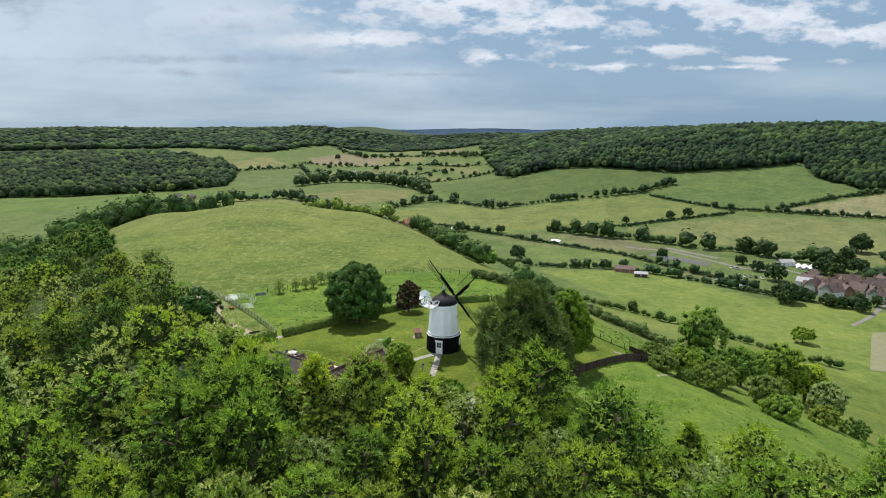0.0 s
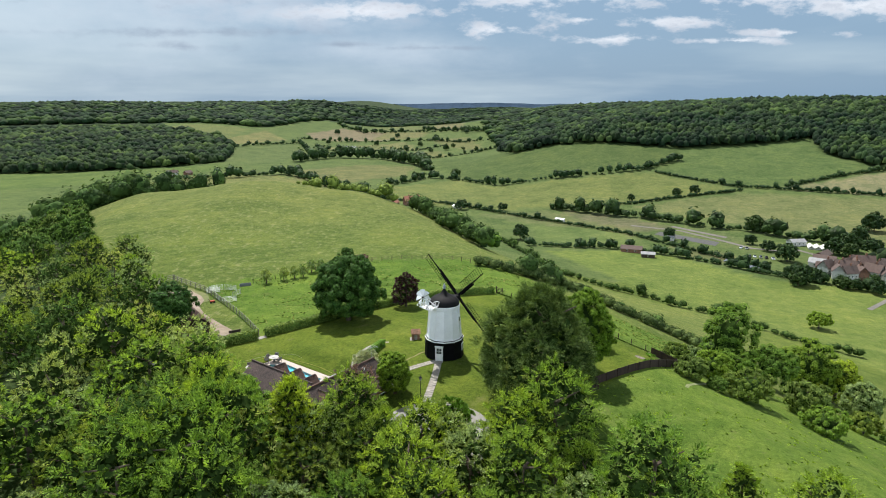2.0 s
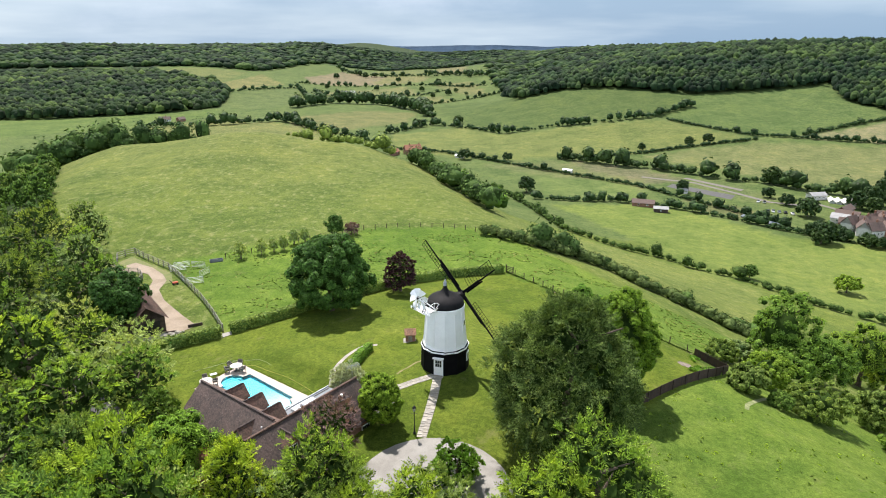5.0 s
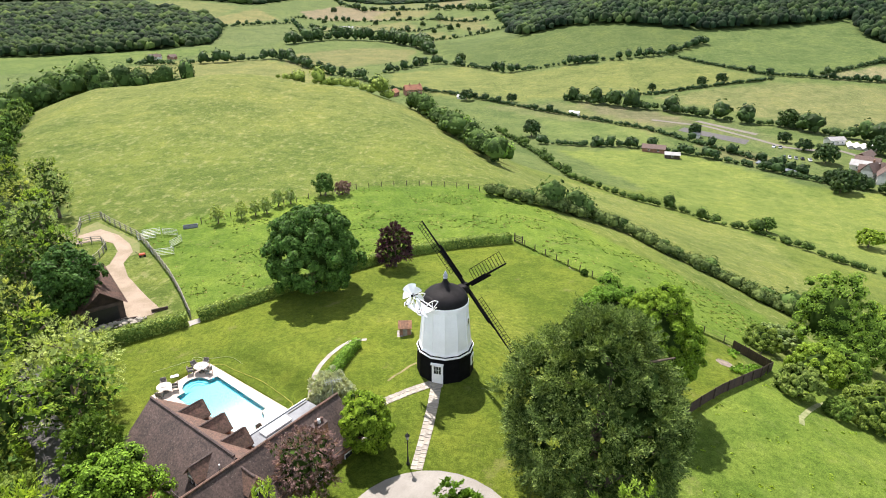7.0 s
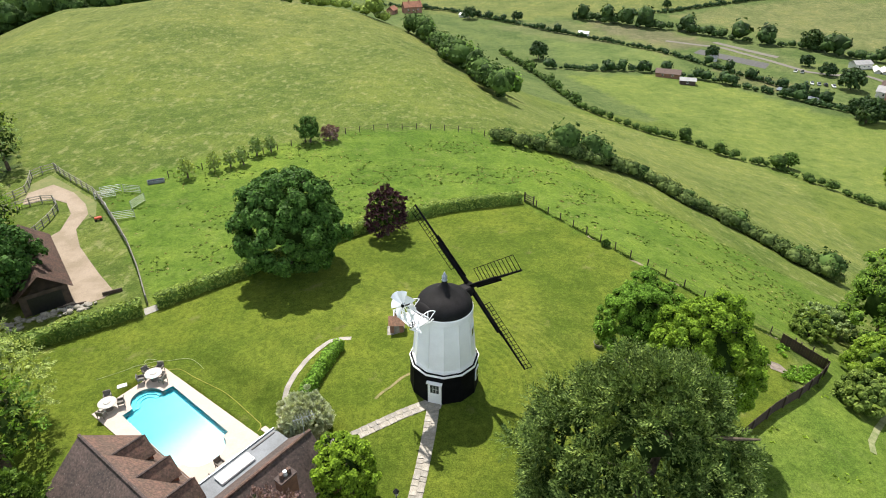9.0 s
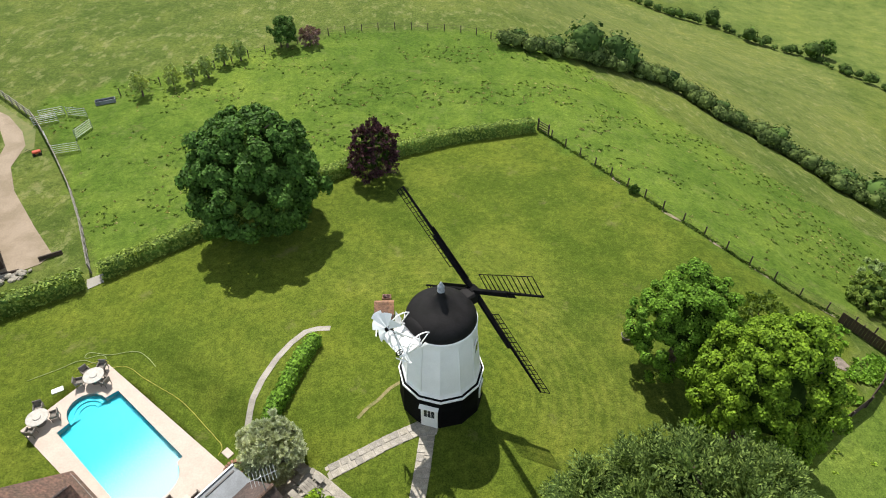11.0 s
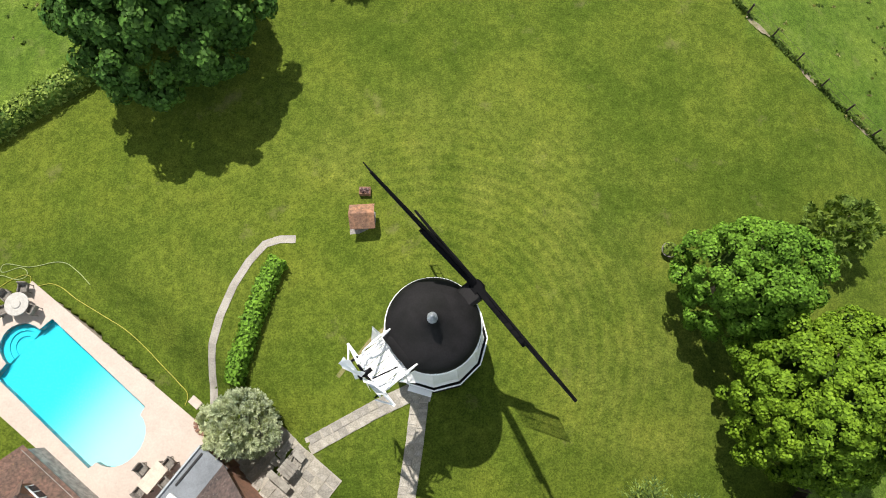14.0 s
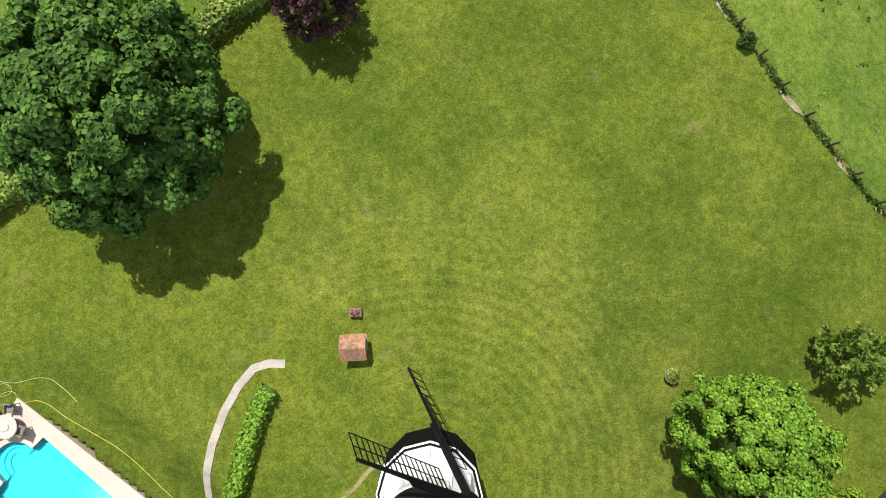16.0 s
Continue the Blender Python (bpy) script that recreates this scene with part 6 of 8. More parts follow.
# long table by the house with four chairs
ob = thing("garden_table", pose(-16.0, 90.6, PATIO_Z, 0, 0, 53), "pale rectangular garden table beside the pool", "table")
bm = bmesh.new()
box(bm, (1.7, 0.85, 0.06), pose(0, 0, 0.73), 0.015)
part("tabletop", bm, painted("pale_table", (0.62, 0.55, 0.46), (0.54, 0.47, 0.39), 0.6), ob)
for sx in (-1, 1):
    for sy in (-1, 1):
        bm = bmesh.new()
        box(bm, (0.08, 0.08, 0.7), pose(sx * 0.75, sy * 0.35, 0.35))
        part("leg", bm, WICKER, ob)
for x, y, turn in ((-16.75, 91.0, 53), (-15.2, 91.35, -37), (-15.35, 90.3, -127), (-16.7, 89.8, 143)):
    copy_thing(chair, pose(x, y, PATIO_Z, 0, 0, turn))

# terrace, fire ring and picnic table beside the silver shrub
def flag_terrace():
    ter = thing("terrace", Matrix(), "flagged terrace of mixed brown stone beside the house", "terrace", kind="structure")
    r = random.Random(5)
    o, u, v = Vector((-8.6, 93.4)), Vector((0.79, -0.61)), Vector((-0.61, -0.79))
    drape("terrace_bed", "mortar bed under the terrace flags", "terrace", [tuple(o + u * a + v * b) for a, b in ((-1.9, -0.05), (4.55, -0.05), (4.55, 4.6), (-1.9, 4.6))], MORTAR, 0.045)
    for i in range(-3, 7):
        for j in range(7):
            p = o + u * (0.32 + i * 0.64) + v * (0.32 + j * 0.64)
            ob = new("slab", r.choice(SLABS))
            ob.parent = ter
            ob.matrix_basis = at(p.x, p.y, math.degrees(math.atan2(u.y, u.x)) + r.choice((0, 180)), 0.04) @ Matrix.Diagonal((1.24, 1.12, 1, 1))


flag_terrace()
ob = thing("picnic_table", at(-7.9, 91.3, -38, 0.06), "grey wooden picnic table with two benches on the terrace", "table")
bm = bmesh.new()
for k in range(4):
    box(bm, (0.85, 0.19, 0.04), pose(0, (k - 1.5) * 0.21, 0.73))
part("tabletop", bm, WOOD_GREY, ob)
for s, w in ((-1, 1.5), (1, 0.7)):
    bm = bmesh.new()
    box(bm, (w, 0.42, 0.06), pose(0, s * 0.85, 0.44), 0.01)
    part("bench", bm, WOOD_GREY, ob)
for s in (-1, 1):
    bm = bmesh.new()
    tube(bm, (s * 0.35, -0.85, 0), (s * 0.35, 0.1, 0.72), 0.045, 0.045, 6)
    tube(bm, (s * 0.35, 0.85, 0), (s * 0.35, -0.1, 0.72), 0.045, 0.045, 6)
    part("trestle", bm, WOOD_GREY, ob)
ob = thing("fire_ring", at(-13.5, 93.6, 0, -0.3), "round brick fire ring beside the pool paving", "fire pit")
for k in range(18):
    a = 2 * math.pi * k / 18
    bm = bmesh.new()
    box(bm, (0.24, 0.17, 0.42), pose(0.62 * math.cos(a), 0.62 * math.sin(a), 0.25, 0, 0, math.degrees(a)), 0.015)
    part("brick", bm, BRICK, ob)
bm = bmesh.new()
ring(bm, [(0.56, 0.2), (0.56, 0.24)], 20)
part("ash_bed", bm, TARMAC, ob)
bm = bmesh.new()
box(bm, (0.75, 0.5, 0.1), Matrix(), 0.02)
tagged(part("stone_step", bm, STONE_PALE, None), "loose square paving stone on the grass", "stone").matrix_world = at(-14.3, 94.8, -38, 0.04)
bm = bmesh.new()
box(bm, (0.8, 0.45, 0.08), Matrix(), 0.02)
tagged(part("skimmer_lid", bm, WHITE, None), "white pool cover plate lying on the grass", "cover").matrix_world = at(-28.2, 99.7, 30, 0.05)

# paths
flag_path("path", "flagstone path from the drive to the mill door", [(-2.2, 85.0), (-1.45, 89.4), (-1.0, 92.6), (-0.75, 95.1)], 1.0, 2)
flag_path("path", "flagstone path from the terrace to the mill door", [(-7.0, 92.45), (-3.2, 94.55), (-1.2, 95.5)], 1.0, 2)
CURVE = [(-13.15, 94.7), (-13.25, 96.4), (-13.15, 98.1), (-12.85, 99.8), (-12.2, 101.7), (-11.4, 103.2), (-10.5, 104.3), (-9.6, 104.6), (-8.6, 104.6)]
drape("path_curved", "curved narrow concrete path across the lawn", "path", ribbon(CURVE, 0.5), painted("path_concrete", (0.40, 0.37, 0.325), (0.31, 0.285, 0.25), 0.9, 1.2, 14.0, 0.3), 0.04)
drape("drive", "pale gravel turning circle before the house", "drive", [(-1 + 7.2 * math.cos(a), 78.0 + 6.9 * math.sin(a)) for a in [math.radians(k * 12) for k in range(30)]], GRAVEL, 0.05)
drape("lane", "narrow grey tarmac lane under the trees", "road", ribbon(LANE, 3.0), TARMAC, 0.05)
MEADOW_PATH = [(34.2, 93.6), (35.0, 95.1), (37.0, 97.2), (39.3, 99.4), (42.0, 101.5)]
drape("meadow_path", "faint trodden path across the rough meadow", "path", ribbon(MEADOW_PATH, 0.5), painted("trodden_turf", (0.26, 0.27, 0.13), (0.15, 0.19, 0.06), 0.95, 1.2, 8.0, 0.3), 0.04)
BARE = painted("trodden_earth", (0.26, 0.22, 0.10), (0.12, 0.15, 0.03), 0.95, 2.2, 8.0, 0.4)
drape("worn_track", "trodden earth strip across the lawn", "path", ribbon([(-2.7, 99.2), (-3.5, 98.6), (-4.2, 97.7), (-4.9, 97.1), (-5.5, 96.3)], 0.26), BARE, 0.03)


def hose(name, label, line, mat):
    cu = bpy.data.curves.new(name, "CURVE")
    cu.dimensions, cu.bevel_depth, cu.bevel_resolution = "3D", 0.022, 1
    sp = cu.splines.new("BEZIER")
    sp.bezier_points.add(len(line) - 1)
    for p, (x, y) in zip(sp.bezier_points, line):
        p.co = (x, y, float(ground(x, y)) + 0.05)
        p.handle_left_type = p.handle_right_type = "AUTO"
    cu.materials.append(mat)
    tagged(new(name, cu), label, "hose")


hose("garden_hose", "long yellow hose trailing over the lawn", [(-27.6, 101.5), (-26.6, 102.2), (-25.6, 102.4), (-25.4, 101.9), (-24.0, 101.9), (-22.3, 100.9), (-20.5, 99.9), (-19.1, 99.1), (-17.7, 98.0), (-16.5, 96.9), (-15.4, 95.9), (-14.8, 95.2), (-14.9, 94.6)], HOSE)
hose("garden_hose", "pale green hose looped over the lawn", [(-31.0, 100.6), (-29.0, 101.6), (-27.6, 102.4), (-26.2, 102.2), (-25.8, 102.5), (-26.1, 102.9), (-27.5, 102.8), (-25.6, 103.0), (-23.6, 103.3), (-22.7, 102.8), (-21.7, 101.9)], HOSE_PALE)

# well house, trough and flower pot on the lawn
WELL_TILE = roof_tiles("well_tiles", (0.36, 0.19, 0.11), (0.22, 0.13, 0.09), (0.33, 0.27, 0.15))
ob = thing("well_house", at(-4.42, 105.75, 4), "small brick well house with a mossy tiled roof", "well house")
bm = bmesh.new()
box(bm, (1.25, 1.0, 1.15), pose(0, 0, 0.5), 0.02)
part("wall", bm, BRICK, ob)
for s in (-1, 1):
    slope = link("roof_slope", bpy.data.meshes.new("roof_slope"), None, ob)
    for k in range(6):
        for j in range(8):
            bm = bmesh.new()
            box(bm, (0.185, 0.17, 0.025), pose(-0.66 + j * 0.19, s * (0.07 + k * 0.125), 1.62 - k * 0.105, s * -36))
            part("tile", bm, WELL_TILE, slope)
for s in (-1, 1):
    bm = bmesh.new()
    f = bm.faces.new([bm.verts.new((s * 0.6, *v)) for v in ((-0.5, 1.05), (0.5, 1.05), (0, 1.55))])
    bmesh.ops.solidify(bm, geom=[f], thickness=0.06)
    part("gable", bm, BRICK, ob)
bm = bmesh.new()
box(bm, (0.5, 0.06, 0.75), pose(0, -0.52, 0.45), 0.01)
part("door", bm, WOOD_GREY, ob)
bm = bmesh.new()
box(bm, (1.6, 1.4, 0.1), pose(-0.1, -0.1, 0.0), 0.03)
part("plinth", bm, FLINT, ob)
ob = thing("stone_trough", at(-4.45, 107.7), "brick trough planted with red flowers", "trough")
bm = bmesh.new()
for x, y, w, d in ((0, 0.2, 0.7, 0.09), (0, -0.2, 0.7, 0.09), (0.31, 0, 0.09, 0.4), (-0.31, 0, 0.09, 0.4)):
    box(bm, (w, d, 0.4), pose(x, y, 0.2), 0.01)
part("sides", bm, BRICK, ob)
bm = bmesh.new()
box(bm, (0.6, 0.36, 0.05), pose(0, 0, 0.33))
part("soil", bm, WOOD_DARK, ob)
tagged(link("plants", quick_mesh("plants", *leaves(np.column_stack([rng.uniform(-0.27, 0.27, 60), rng.uniform(-0.15, 0.15, 60), rng.uniform(0.36, 0.55, 60)]), np.tile([0, 0, 1.0], (60, 1)), 0.1)), LEAF_PLUM, ob))
ob = thing("flower_pot", at(14.3, 104.2), "round dark tub with a leafy plant on the lawn", "plant pot")
bm = bmesh.new()
ring(bm, [(0.3, 0), (0.44, 0.36), (0.48, 0.42), (0.44, 0.44), (0.38, 0.36)], 20)
part("tub", bm, WICKER, ob)
a_ = rng.uniform(0, 6.28, 160)
r_ = np.sqrt(rng.random(160)) * 0.42
link("plant", quick_mesh("plant", *leaves(np.column_stack([r_ * np.cos(a_), r_ * np.sin(a_), 0.42 + rng.uniform(0, 0.4, 160) * (1 - r_)]), np.column_stack([np.cos(a_), np.sin(a_), np.ones(160)]), 0.13)), LEAF_HEDGE, ob)

# lamp post by the drive
ob = thing("lamp_post", at(-2.9, 85.6), "black iron lamp post with a lantern", "lamp post")
bm = bmesh.new()
ring(bm, [(0.16, 0), (0.16, 0.12), (0.09, 0.2), (0.085, 0.7), (0.05, 0.8), (0.04, 2.5), (0.06, 2.55)], 12)
part("post", bm, IRON, ob)
bm = bmesh.new()
tube(bm, (-0.28, 0, 2.3), (0.28, 0, 2.3), 0.02, 0.02, 6)
part("ladder_bar", bm, IRON, ob)
bm = bmesh.new()
ring(bm, [(0.1, 2.58), (0.19, 2.95)], 6)
part("lantern_glass", bm, painted("lantern_pane", (0.4, 0.42, 0.42), (0.3, 0.32, 0.32), 0.1), ob)
bm = bmesh.new()
ring(bm, [(0.23, 2.95), (0.1, 3.12), (0.04, 3.16), (0.03, 3.28)], 6)
part("lantern_cap", bm, IRON, ob)

# ---- fences, barn and yard ----


def along(line, gap):
    """Points every gap metres along a line, with the heading there."""
    out, left = [], 0.0
    for (ax, ay), (bx, by) in zip(line, line[1:]):
        length = math.hypot(bx - ax, by - ay)
        s = left
        while s < length:
            out.append((ax + (bx - ax) * s / length, ay + (by - ay) * s / length, math.degrees(math.atan2(by - ay, bx - ax))))
            s += gap
        left = s - length
    out.append((*line[-1], out[-1][2]))
    return out


def rail_fence(label, line, gap, height, rails, mat, thick=0.09, rail=0.035, board=False):
    fence = thing("fence", Matrix(), label, "fence", "fences")
    pts = along(line, gap)
    post = bmesh.new()
    box(post, (thick, thick, height + 0.4), pose(0, 0, height / 2 - 0.2), 0.01)
    me = bpy.data.meshes.new("post")
    post.to_mesh(me)
    post.free()
    me.materials.append(mat)
    for x, y, turn in pts:
        ob = new("post", me)
        ob.parent = fence
        ob.matrix_basis = at(x, y, turn)
    for (x, y, _), (u, v, _) in zip(pts, pts[1:]):
        a, b = Vector((x, y, float(ground(x, y)))), Vector((u, v, float(ground(u, v))))
        for h in rails:
            bm = bmesh.new()
            tube(bm, a + Vector((0, 0, h)), b + Vector((0, 0, h)), rail, rail, 4)
            part("rail", bm, mat, fence)
    return fence


rail_fence("grey post-and-rail fence beside the yard", [(-31.4, 112.5), (-35.2, 119.0), (-39.2, 125.2), (-43.6, 131.2), (-47.4, 136.1), (-50.6, 140.1), (-54.7, 143.4), (-59.0, 146.8), (-60.9, 148.6)], 1.9, 1.25, (0.35, 0.75, 1.15), WOOD_GREY, 0.13, 0.055)
rail_fence("grey post-and-rail fence beside the yard", [(-61.3, 148.9), (-63.4, 146.3), (-61.0, 141.0), (-62.0, 137.8), (-63.8, 135.6)], 1.9, 1.25, (0.35, 0.75, 1.15), WOOD_GREY, 0.13, 0.055)
rail_fence("dark curved rail fence round the small plot", [(-60.4, 134.4), (-58.9, 136.1), (-57.6, 137.6), (-55.4, 137.8), (-53.6, 135.7), (-53.0, 132.8), (-52.9, 130.1), (-52.9, 128.5)], 1.6, 1.2, (0.4, 0.8, 1.12), WOOD_GREY, 0.13, 0.055)
rail_fence("old wire fence on wooden posts across the paddock", [(-42.5, 146.4), (-38.4, 149.6), (-28.4, 158.3), (-25.1, 160.9), (-18.1, 166.0), (-11.2, 168.2), (-4.8, 168.4), (3.5, 167), (8, 164)], 2.6, 1.1, (0.5, 1.0), WOOD_DARK, 0.12, 0.012)
rail_fence("wire fence on wooden posts along the lawn", [(11.1, 138.0), (16.9, 129.5), (22.1, 121.8), (27.5, 115.5), (31.8, 111.5), (37.5, 108.6)], 2.4, 1.1, (0.5, 1.0), WOOD_DARK, 0.11, 0.012)
for k, (x, y, turn) in enumerate(((-48.8, 141.0, 25), (-45.8, 141.2, -10), (-43.2, 137.2, 73), (-43.3, 133.0, 18), (-48.9, 139.4, 25), (-46.2, 134.6, -55))):
    ob = thing("sheep_hurdle", at(x, y, turn), "galvanised steel sheep hurdle in the paddock", "hurdle", "sheep hurdles")
    for s in (-1, 1):
        bm = bmesh.new()
        tube(bm, (s * 1.35, 0, 0), (s * 1.35, 0, 1.2), 0.04, 0.04, 6)
        part("upright", bm, STEEL, ob)
    for h in (0.15, 0.4, 0.65, 0.9, 1.15):
        bm = bmesh.new()
        tube(bm, (-1.35, 0, h), (1.35, 0, h), 0.035, 0.035, 6)
        part("bar", bm, STEEL, ob)
ob = thing("water_trough", at(-43.7, 144.6, 24), "dark metal water trough in the paddock", "trough")
bm = bmesh.new()
for x, y, w, d in ((0, 0.35, 2.4, 0.06), (0, -0.35, 2.4, 0.06), (1.17, 0, 0.06, 0.7), (-1.17, 0, 0.06, 0.7)):
    box(bm, (w, d, 0.5), pose(x, y, 0.25), 0.01)
part("sides", bm, LEAD, ob)
bm = bmesh.new()
box(bm, (2.3, 0.66, 0.05), pose(0, 0, 0.3))
part("water", bm, GLASS, ob)
ob = thing("red_mower", at(-46.6, 132.6, 30), "small red garden machine on the verge", "mower")
bm = bmesh.new()
box(bm, (0.9, 0.55, 0.3), pose(0, 0, 0.35), 0.08)
part("body", bm, painted("red_paint", (0.6, 0.09, 0.03), (0.45, 0.07, 0.03), 0.4), ob)
for sx in (-1, 1):
    for sy in (-1, 1):
        bm = bmesh.new()
        tube(bm, (sx * 0.32, sy * 0.25, 0.18), (sx * 0.32, sy * 0.36, 0.18), 0.18, 0.18, 12)
        part("wheel", bm, IRON, ob)
bm = bmesh.new()
tube(bm, (-0.4, 0.2, 0.4), (-0.9, 0.2, 0.95), 0.025, 0.025, 6)
tube(bm, (-0.4, -0.2, 0.4), (-0.9, -0.2, 0.95), 0.025, 0.025, 6)
tube(bm, (-0.9, 0.2, 0.95), (-0.9, -0.2, 0.95), 0.025, 0.025, 6)
part("handle", bm, IRON, ob)

# sandy yard, barn and dry-stone edging
YARD = [(-36.9, 113.9), (-38.6, 112.8), (-40.2, 112.2), (-46.2, 119.6), (-50.9, 127.4), (-50.2, 129.6), (-51.3, 134.4), (-53.6, 137.6), (-56.6, 139.0), (-59.4, 136.6), (-60.8, 140.6), (-58.7, 143.6), (-54.3, 141.0), (-50.8, 137.4), (-48.9, 134.4), (-48.3, 130.0), (-45.5, 125.5), (-40.1, 119.3), (-36.3, 115.2)]
drape("yard", "sandy gravel yard before the barn", "yard", YARD, SAND, 0.05)
drape("yard_margin", "worn grassy margin of the yard", "ground", [(-60.5, 137.0), (-62.4, 142.5), (-61.0, 147.0), (-55.5, 142.8), (-49.5, 138.0), (-47.6, 133.8), (-50.0, 131.0), (-53.0, 139.5)], painted("dry_turf", (0.17, 0.175, 0.06), (0.12, 0.15, 0.04), 0.95, 0.5, 8.0, 0.4), 0.025)


def build_barn():
    barn = thing("barn", at(-43.4, 114.2, 0), "dark weatherboarded barn with a brown tiled roof", "barn")
    m = pose(0, 0, 0, 0, 0, 128)
    bm = bmesh.new()
    box(bm, (13.0, 4.6, 2.6), m @ pose(3.8, 0, 1.2))
    part("wall", bm, WOOD_DARK, barn)
    for e in (-1, 1):
        bm = bmesh.new()
        f = bm.faces.new([bm.verts.new(m @ Vector((3.8 + e * 6.45, y, z))) for y, z in ((-2.3, 2.4), (2.3, 2.4), (0, 4.3))])
        bmesh.ops.solidify(bm, geom=[f], thickness=0.1)
        part("gable", bm, WOOD_DARK, barn)
    for s in (-1, 1):
        slope = link("roof_slope", bpy.data.meshes.new("roof_slope"), None, barn)
        for k in range(12):
            u0, u1 = k / 12, (k + 1.12) / 12
            bm = bmesh.new()
            p = [m @ Vector((x, s * 2.75 * u, 4.5 - 2.25 * u + lift)) for x, u, lift in ((-3.2, u0, 0), (10.8, u0, 0), (10.8, u1, 0.05), (-3.2, u1, 0.05))]
            f = bm.faces.new([bm.verts.new(v) for v in p])
            bmesh.ops.solidify(bm, geom=[f], thickness=0.04)
            part("tile_course", bm, TILE_MOSS, slope)
    # black panel on the end wall stands for shade inside the bay
    bm = bmesh.new()
    box(bm, (0.1, 3.2, 2.1), m @ pose(-2.72, 0, 1.0))
    part("open_bay", bm, IRON, barn, "black panel for the shade inside the barn's open bay")


build_barn()
edging = tagged(new("stone_pile"), "rough pale stones heaped along the hedge", "stones")
r_ = random.Random(3)
stones = []
for k in range(5):
    bm = bmesh.new()
    bmesh.ops.create_icosphere(bm, subdivisions=1, radius=0.3)
    for v in bm.verts:
        v.co = Vector((v.co.x * 1.3, v.co.y, v.co.z * 0.7)) * (1 + 0.5 * noise.noise(v.co * 4 + Vector((k * 5, 0, 0))))
    me = bpy.data.meshes.new("stone")
    bm.to_mesh(me)
    bm.free()
    me.materials.append(FLAGS)
    stones.append(me)
for k in range(110):
    t = r_.random()
    x, y = -46.0 + 8.6 * t + r_.gauss(0, 0.3), 108.6 + 4.0 * t + r_.gauss(0, 0.45)
    ob = new("stone", r_.choice(stones))
    ob.parent = edging
    ob.matrix_basis = at(x, y, r_.uniform(0, 360), r_.uniform(-0.02, 0.3)) @ Matrix.Scale(r_.uniform(0.5, 1.1), 4)
for x, y, turn, length in ((-36.3, 114.9, 30, 2.0), (-39.4, 112.4, 24, 2.6)):
    ob = thing("timber_edge", at(x, y, turn), "dark timber retaining edge at the yard's end", "edging")
    for k in range(2):
        bm = bmesh.new()
        box(bm, (length, 0.16, 0.2), pose(0, 0, 0.12 + k * 0.21), 0.02)
        part("sleeper", bm, WOOD_DARK, ob)


def board_fence(label, line, height):
    """Close-boarded fence: single upright boards between posts."""
    fence = thing("board_fence", Matrix(), label, "fence", "fences")
    bm = bmesh.new()
    box(bm, (0.24, 0.03, height), pose(0, 0, height / 2 - 0.1), 0.006)
    me = bpy.data.meshes.new("board")
    bm.to_mesh(me)
    bm.free()
    me.materials.append(FENCE_BOARD)
    bm = bmesh.new()
    box(bm, (0.13, 0.13, height + 0.15), pose(0, -0.06, height / 2 - 0.05), 0.01)
    post = bpy.data.meshes.new("post")
    bm.to_mesh(post)
    bm.free()
    post.materials.append(WOOD_DARK)
    for n, (x, y, turn) in enumerate(along(line, 0.25)):
        ob = new("board", me)
        ob.parent = fence
        ob.matrix_basis = at(x, y, turn)
        if n % 10 == 0:
            ob = new("post", post)
            ob.parent = fence
            ob.matrix_basis = at(x, y, turn)


FENCE_BOARD = pieces("brown_boards", [(0.06, 0.036, 0.028), (0.085, 0.05, 0.038), (0.07, 0.043, 0.036), (0.052, 0.033, 0.028)])
board_fence("dark brown close-boarded garden fence", [(7.0, 78.6), (12.7, 83.4), (17.5, 87.2), (20.9, 90.4), (20.2, 91.1), (24.8, 94.9), (27.6, 97.1), (30.8, 99.2), (34.4, 102.5), (37.6, 105.9), (34.4, 109.2)], 1.3)
drape("bare_patch", "bare burnt patch of earth on the lawn", "ground", [(30.1, 102.9), (31.2, 102.6), (31.9, 103.3), (31.5, 104.2), (30.4, 104.4), (29.8, 103.7)], painted("ash", (0.27, 0.22, 0.18), (0.13, 0.11, 0.09), 0.95, 1.5, 12.0, 0.5), 0.03)
ob = thing("field_gate", at(11.6, 137.3, -50), "weathered timber gate at the hedge's end", "gate")
for h in (0.3, 0.6, 0.9, 1.2):
    bm = bmesh.new()
    box(bm, (1.6, 0.05, 0.1), pose(0, 0, h))
    part("bar", bm, WOOD_DARK, ob)
for s in (-1, 1):
    bm = bmesh.new()
    box(bm, (0.16, 0.16, 1.6), pose(s * 0.85, 0, 0.7), 0.02)
    part("gate_post", bm, WOOD_DARK, ob)
drape("gap_paving", "worn stone threshold in the hedge gap", "path", [(-31.4, 111.6), (-30.2, 112.4), (-29.7, 111.2), (-30.8, 110.3)], GRAVEL, 0.05)

# ---- the village and farms in the valley ----
LANE_FAR = painted("dusty_lane", (0.19, 0.175, 0.15), (0.15, 0.14, 0.12), 0.95, 0.3, 6.0, 0.3)
PLASTER = painted("white_plaster", (0.72, 0.71, 0.67), (0.6, 0.59, 0.55), 0.8, 0.6, 6.0, 0.1)
ROOF_FAR = pieces("village_roof_tiles", [(0.14, 0.095, 0.08), (0.17, 0.11, 0.09), (0.115, 0.085, 0.075)], grain=3.0)
ROOF_GREY = painted("sheet_roof", (0.36, 0.36, 0.36), (0.28, 0.28, 0.28), 0.7, 0.4, 3.0, 0.1)
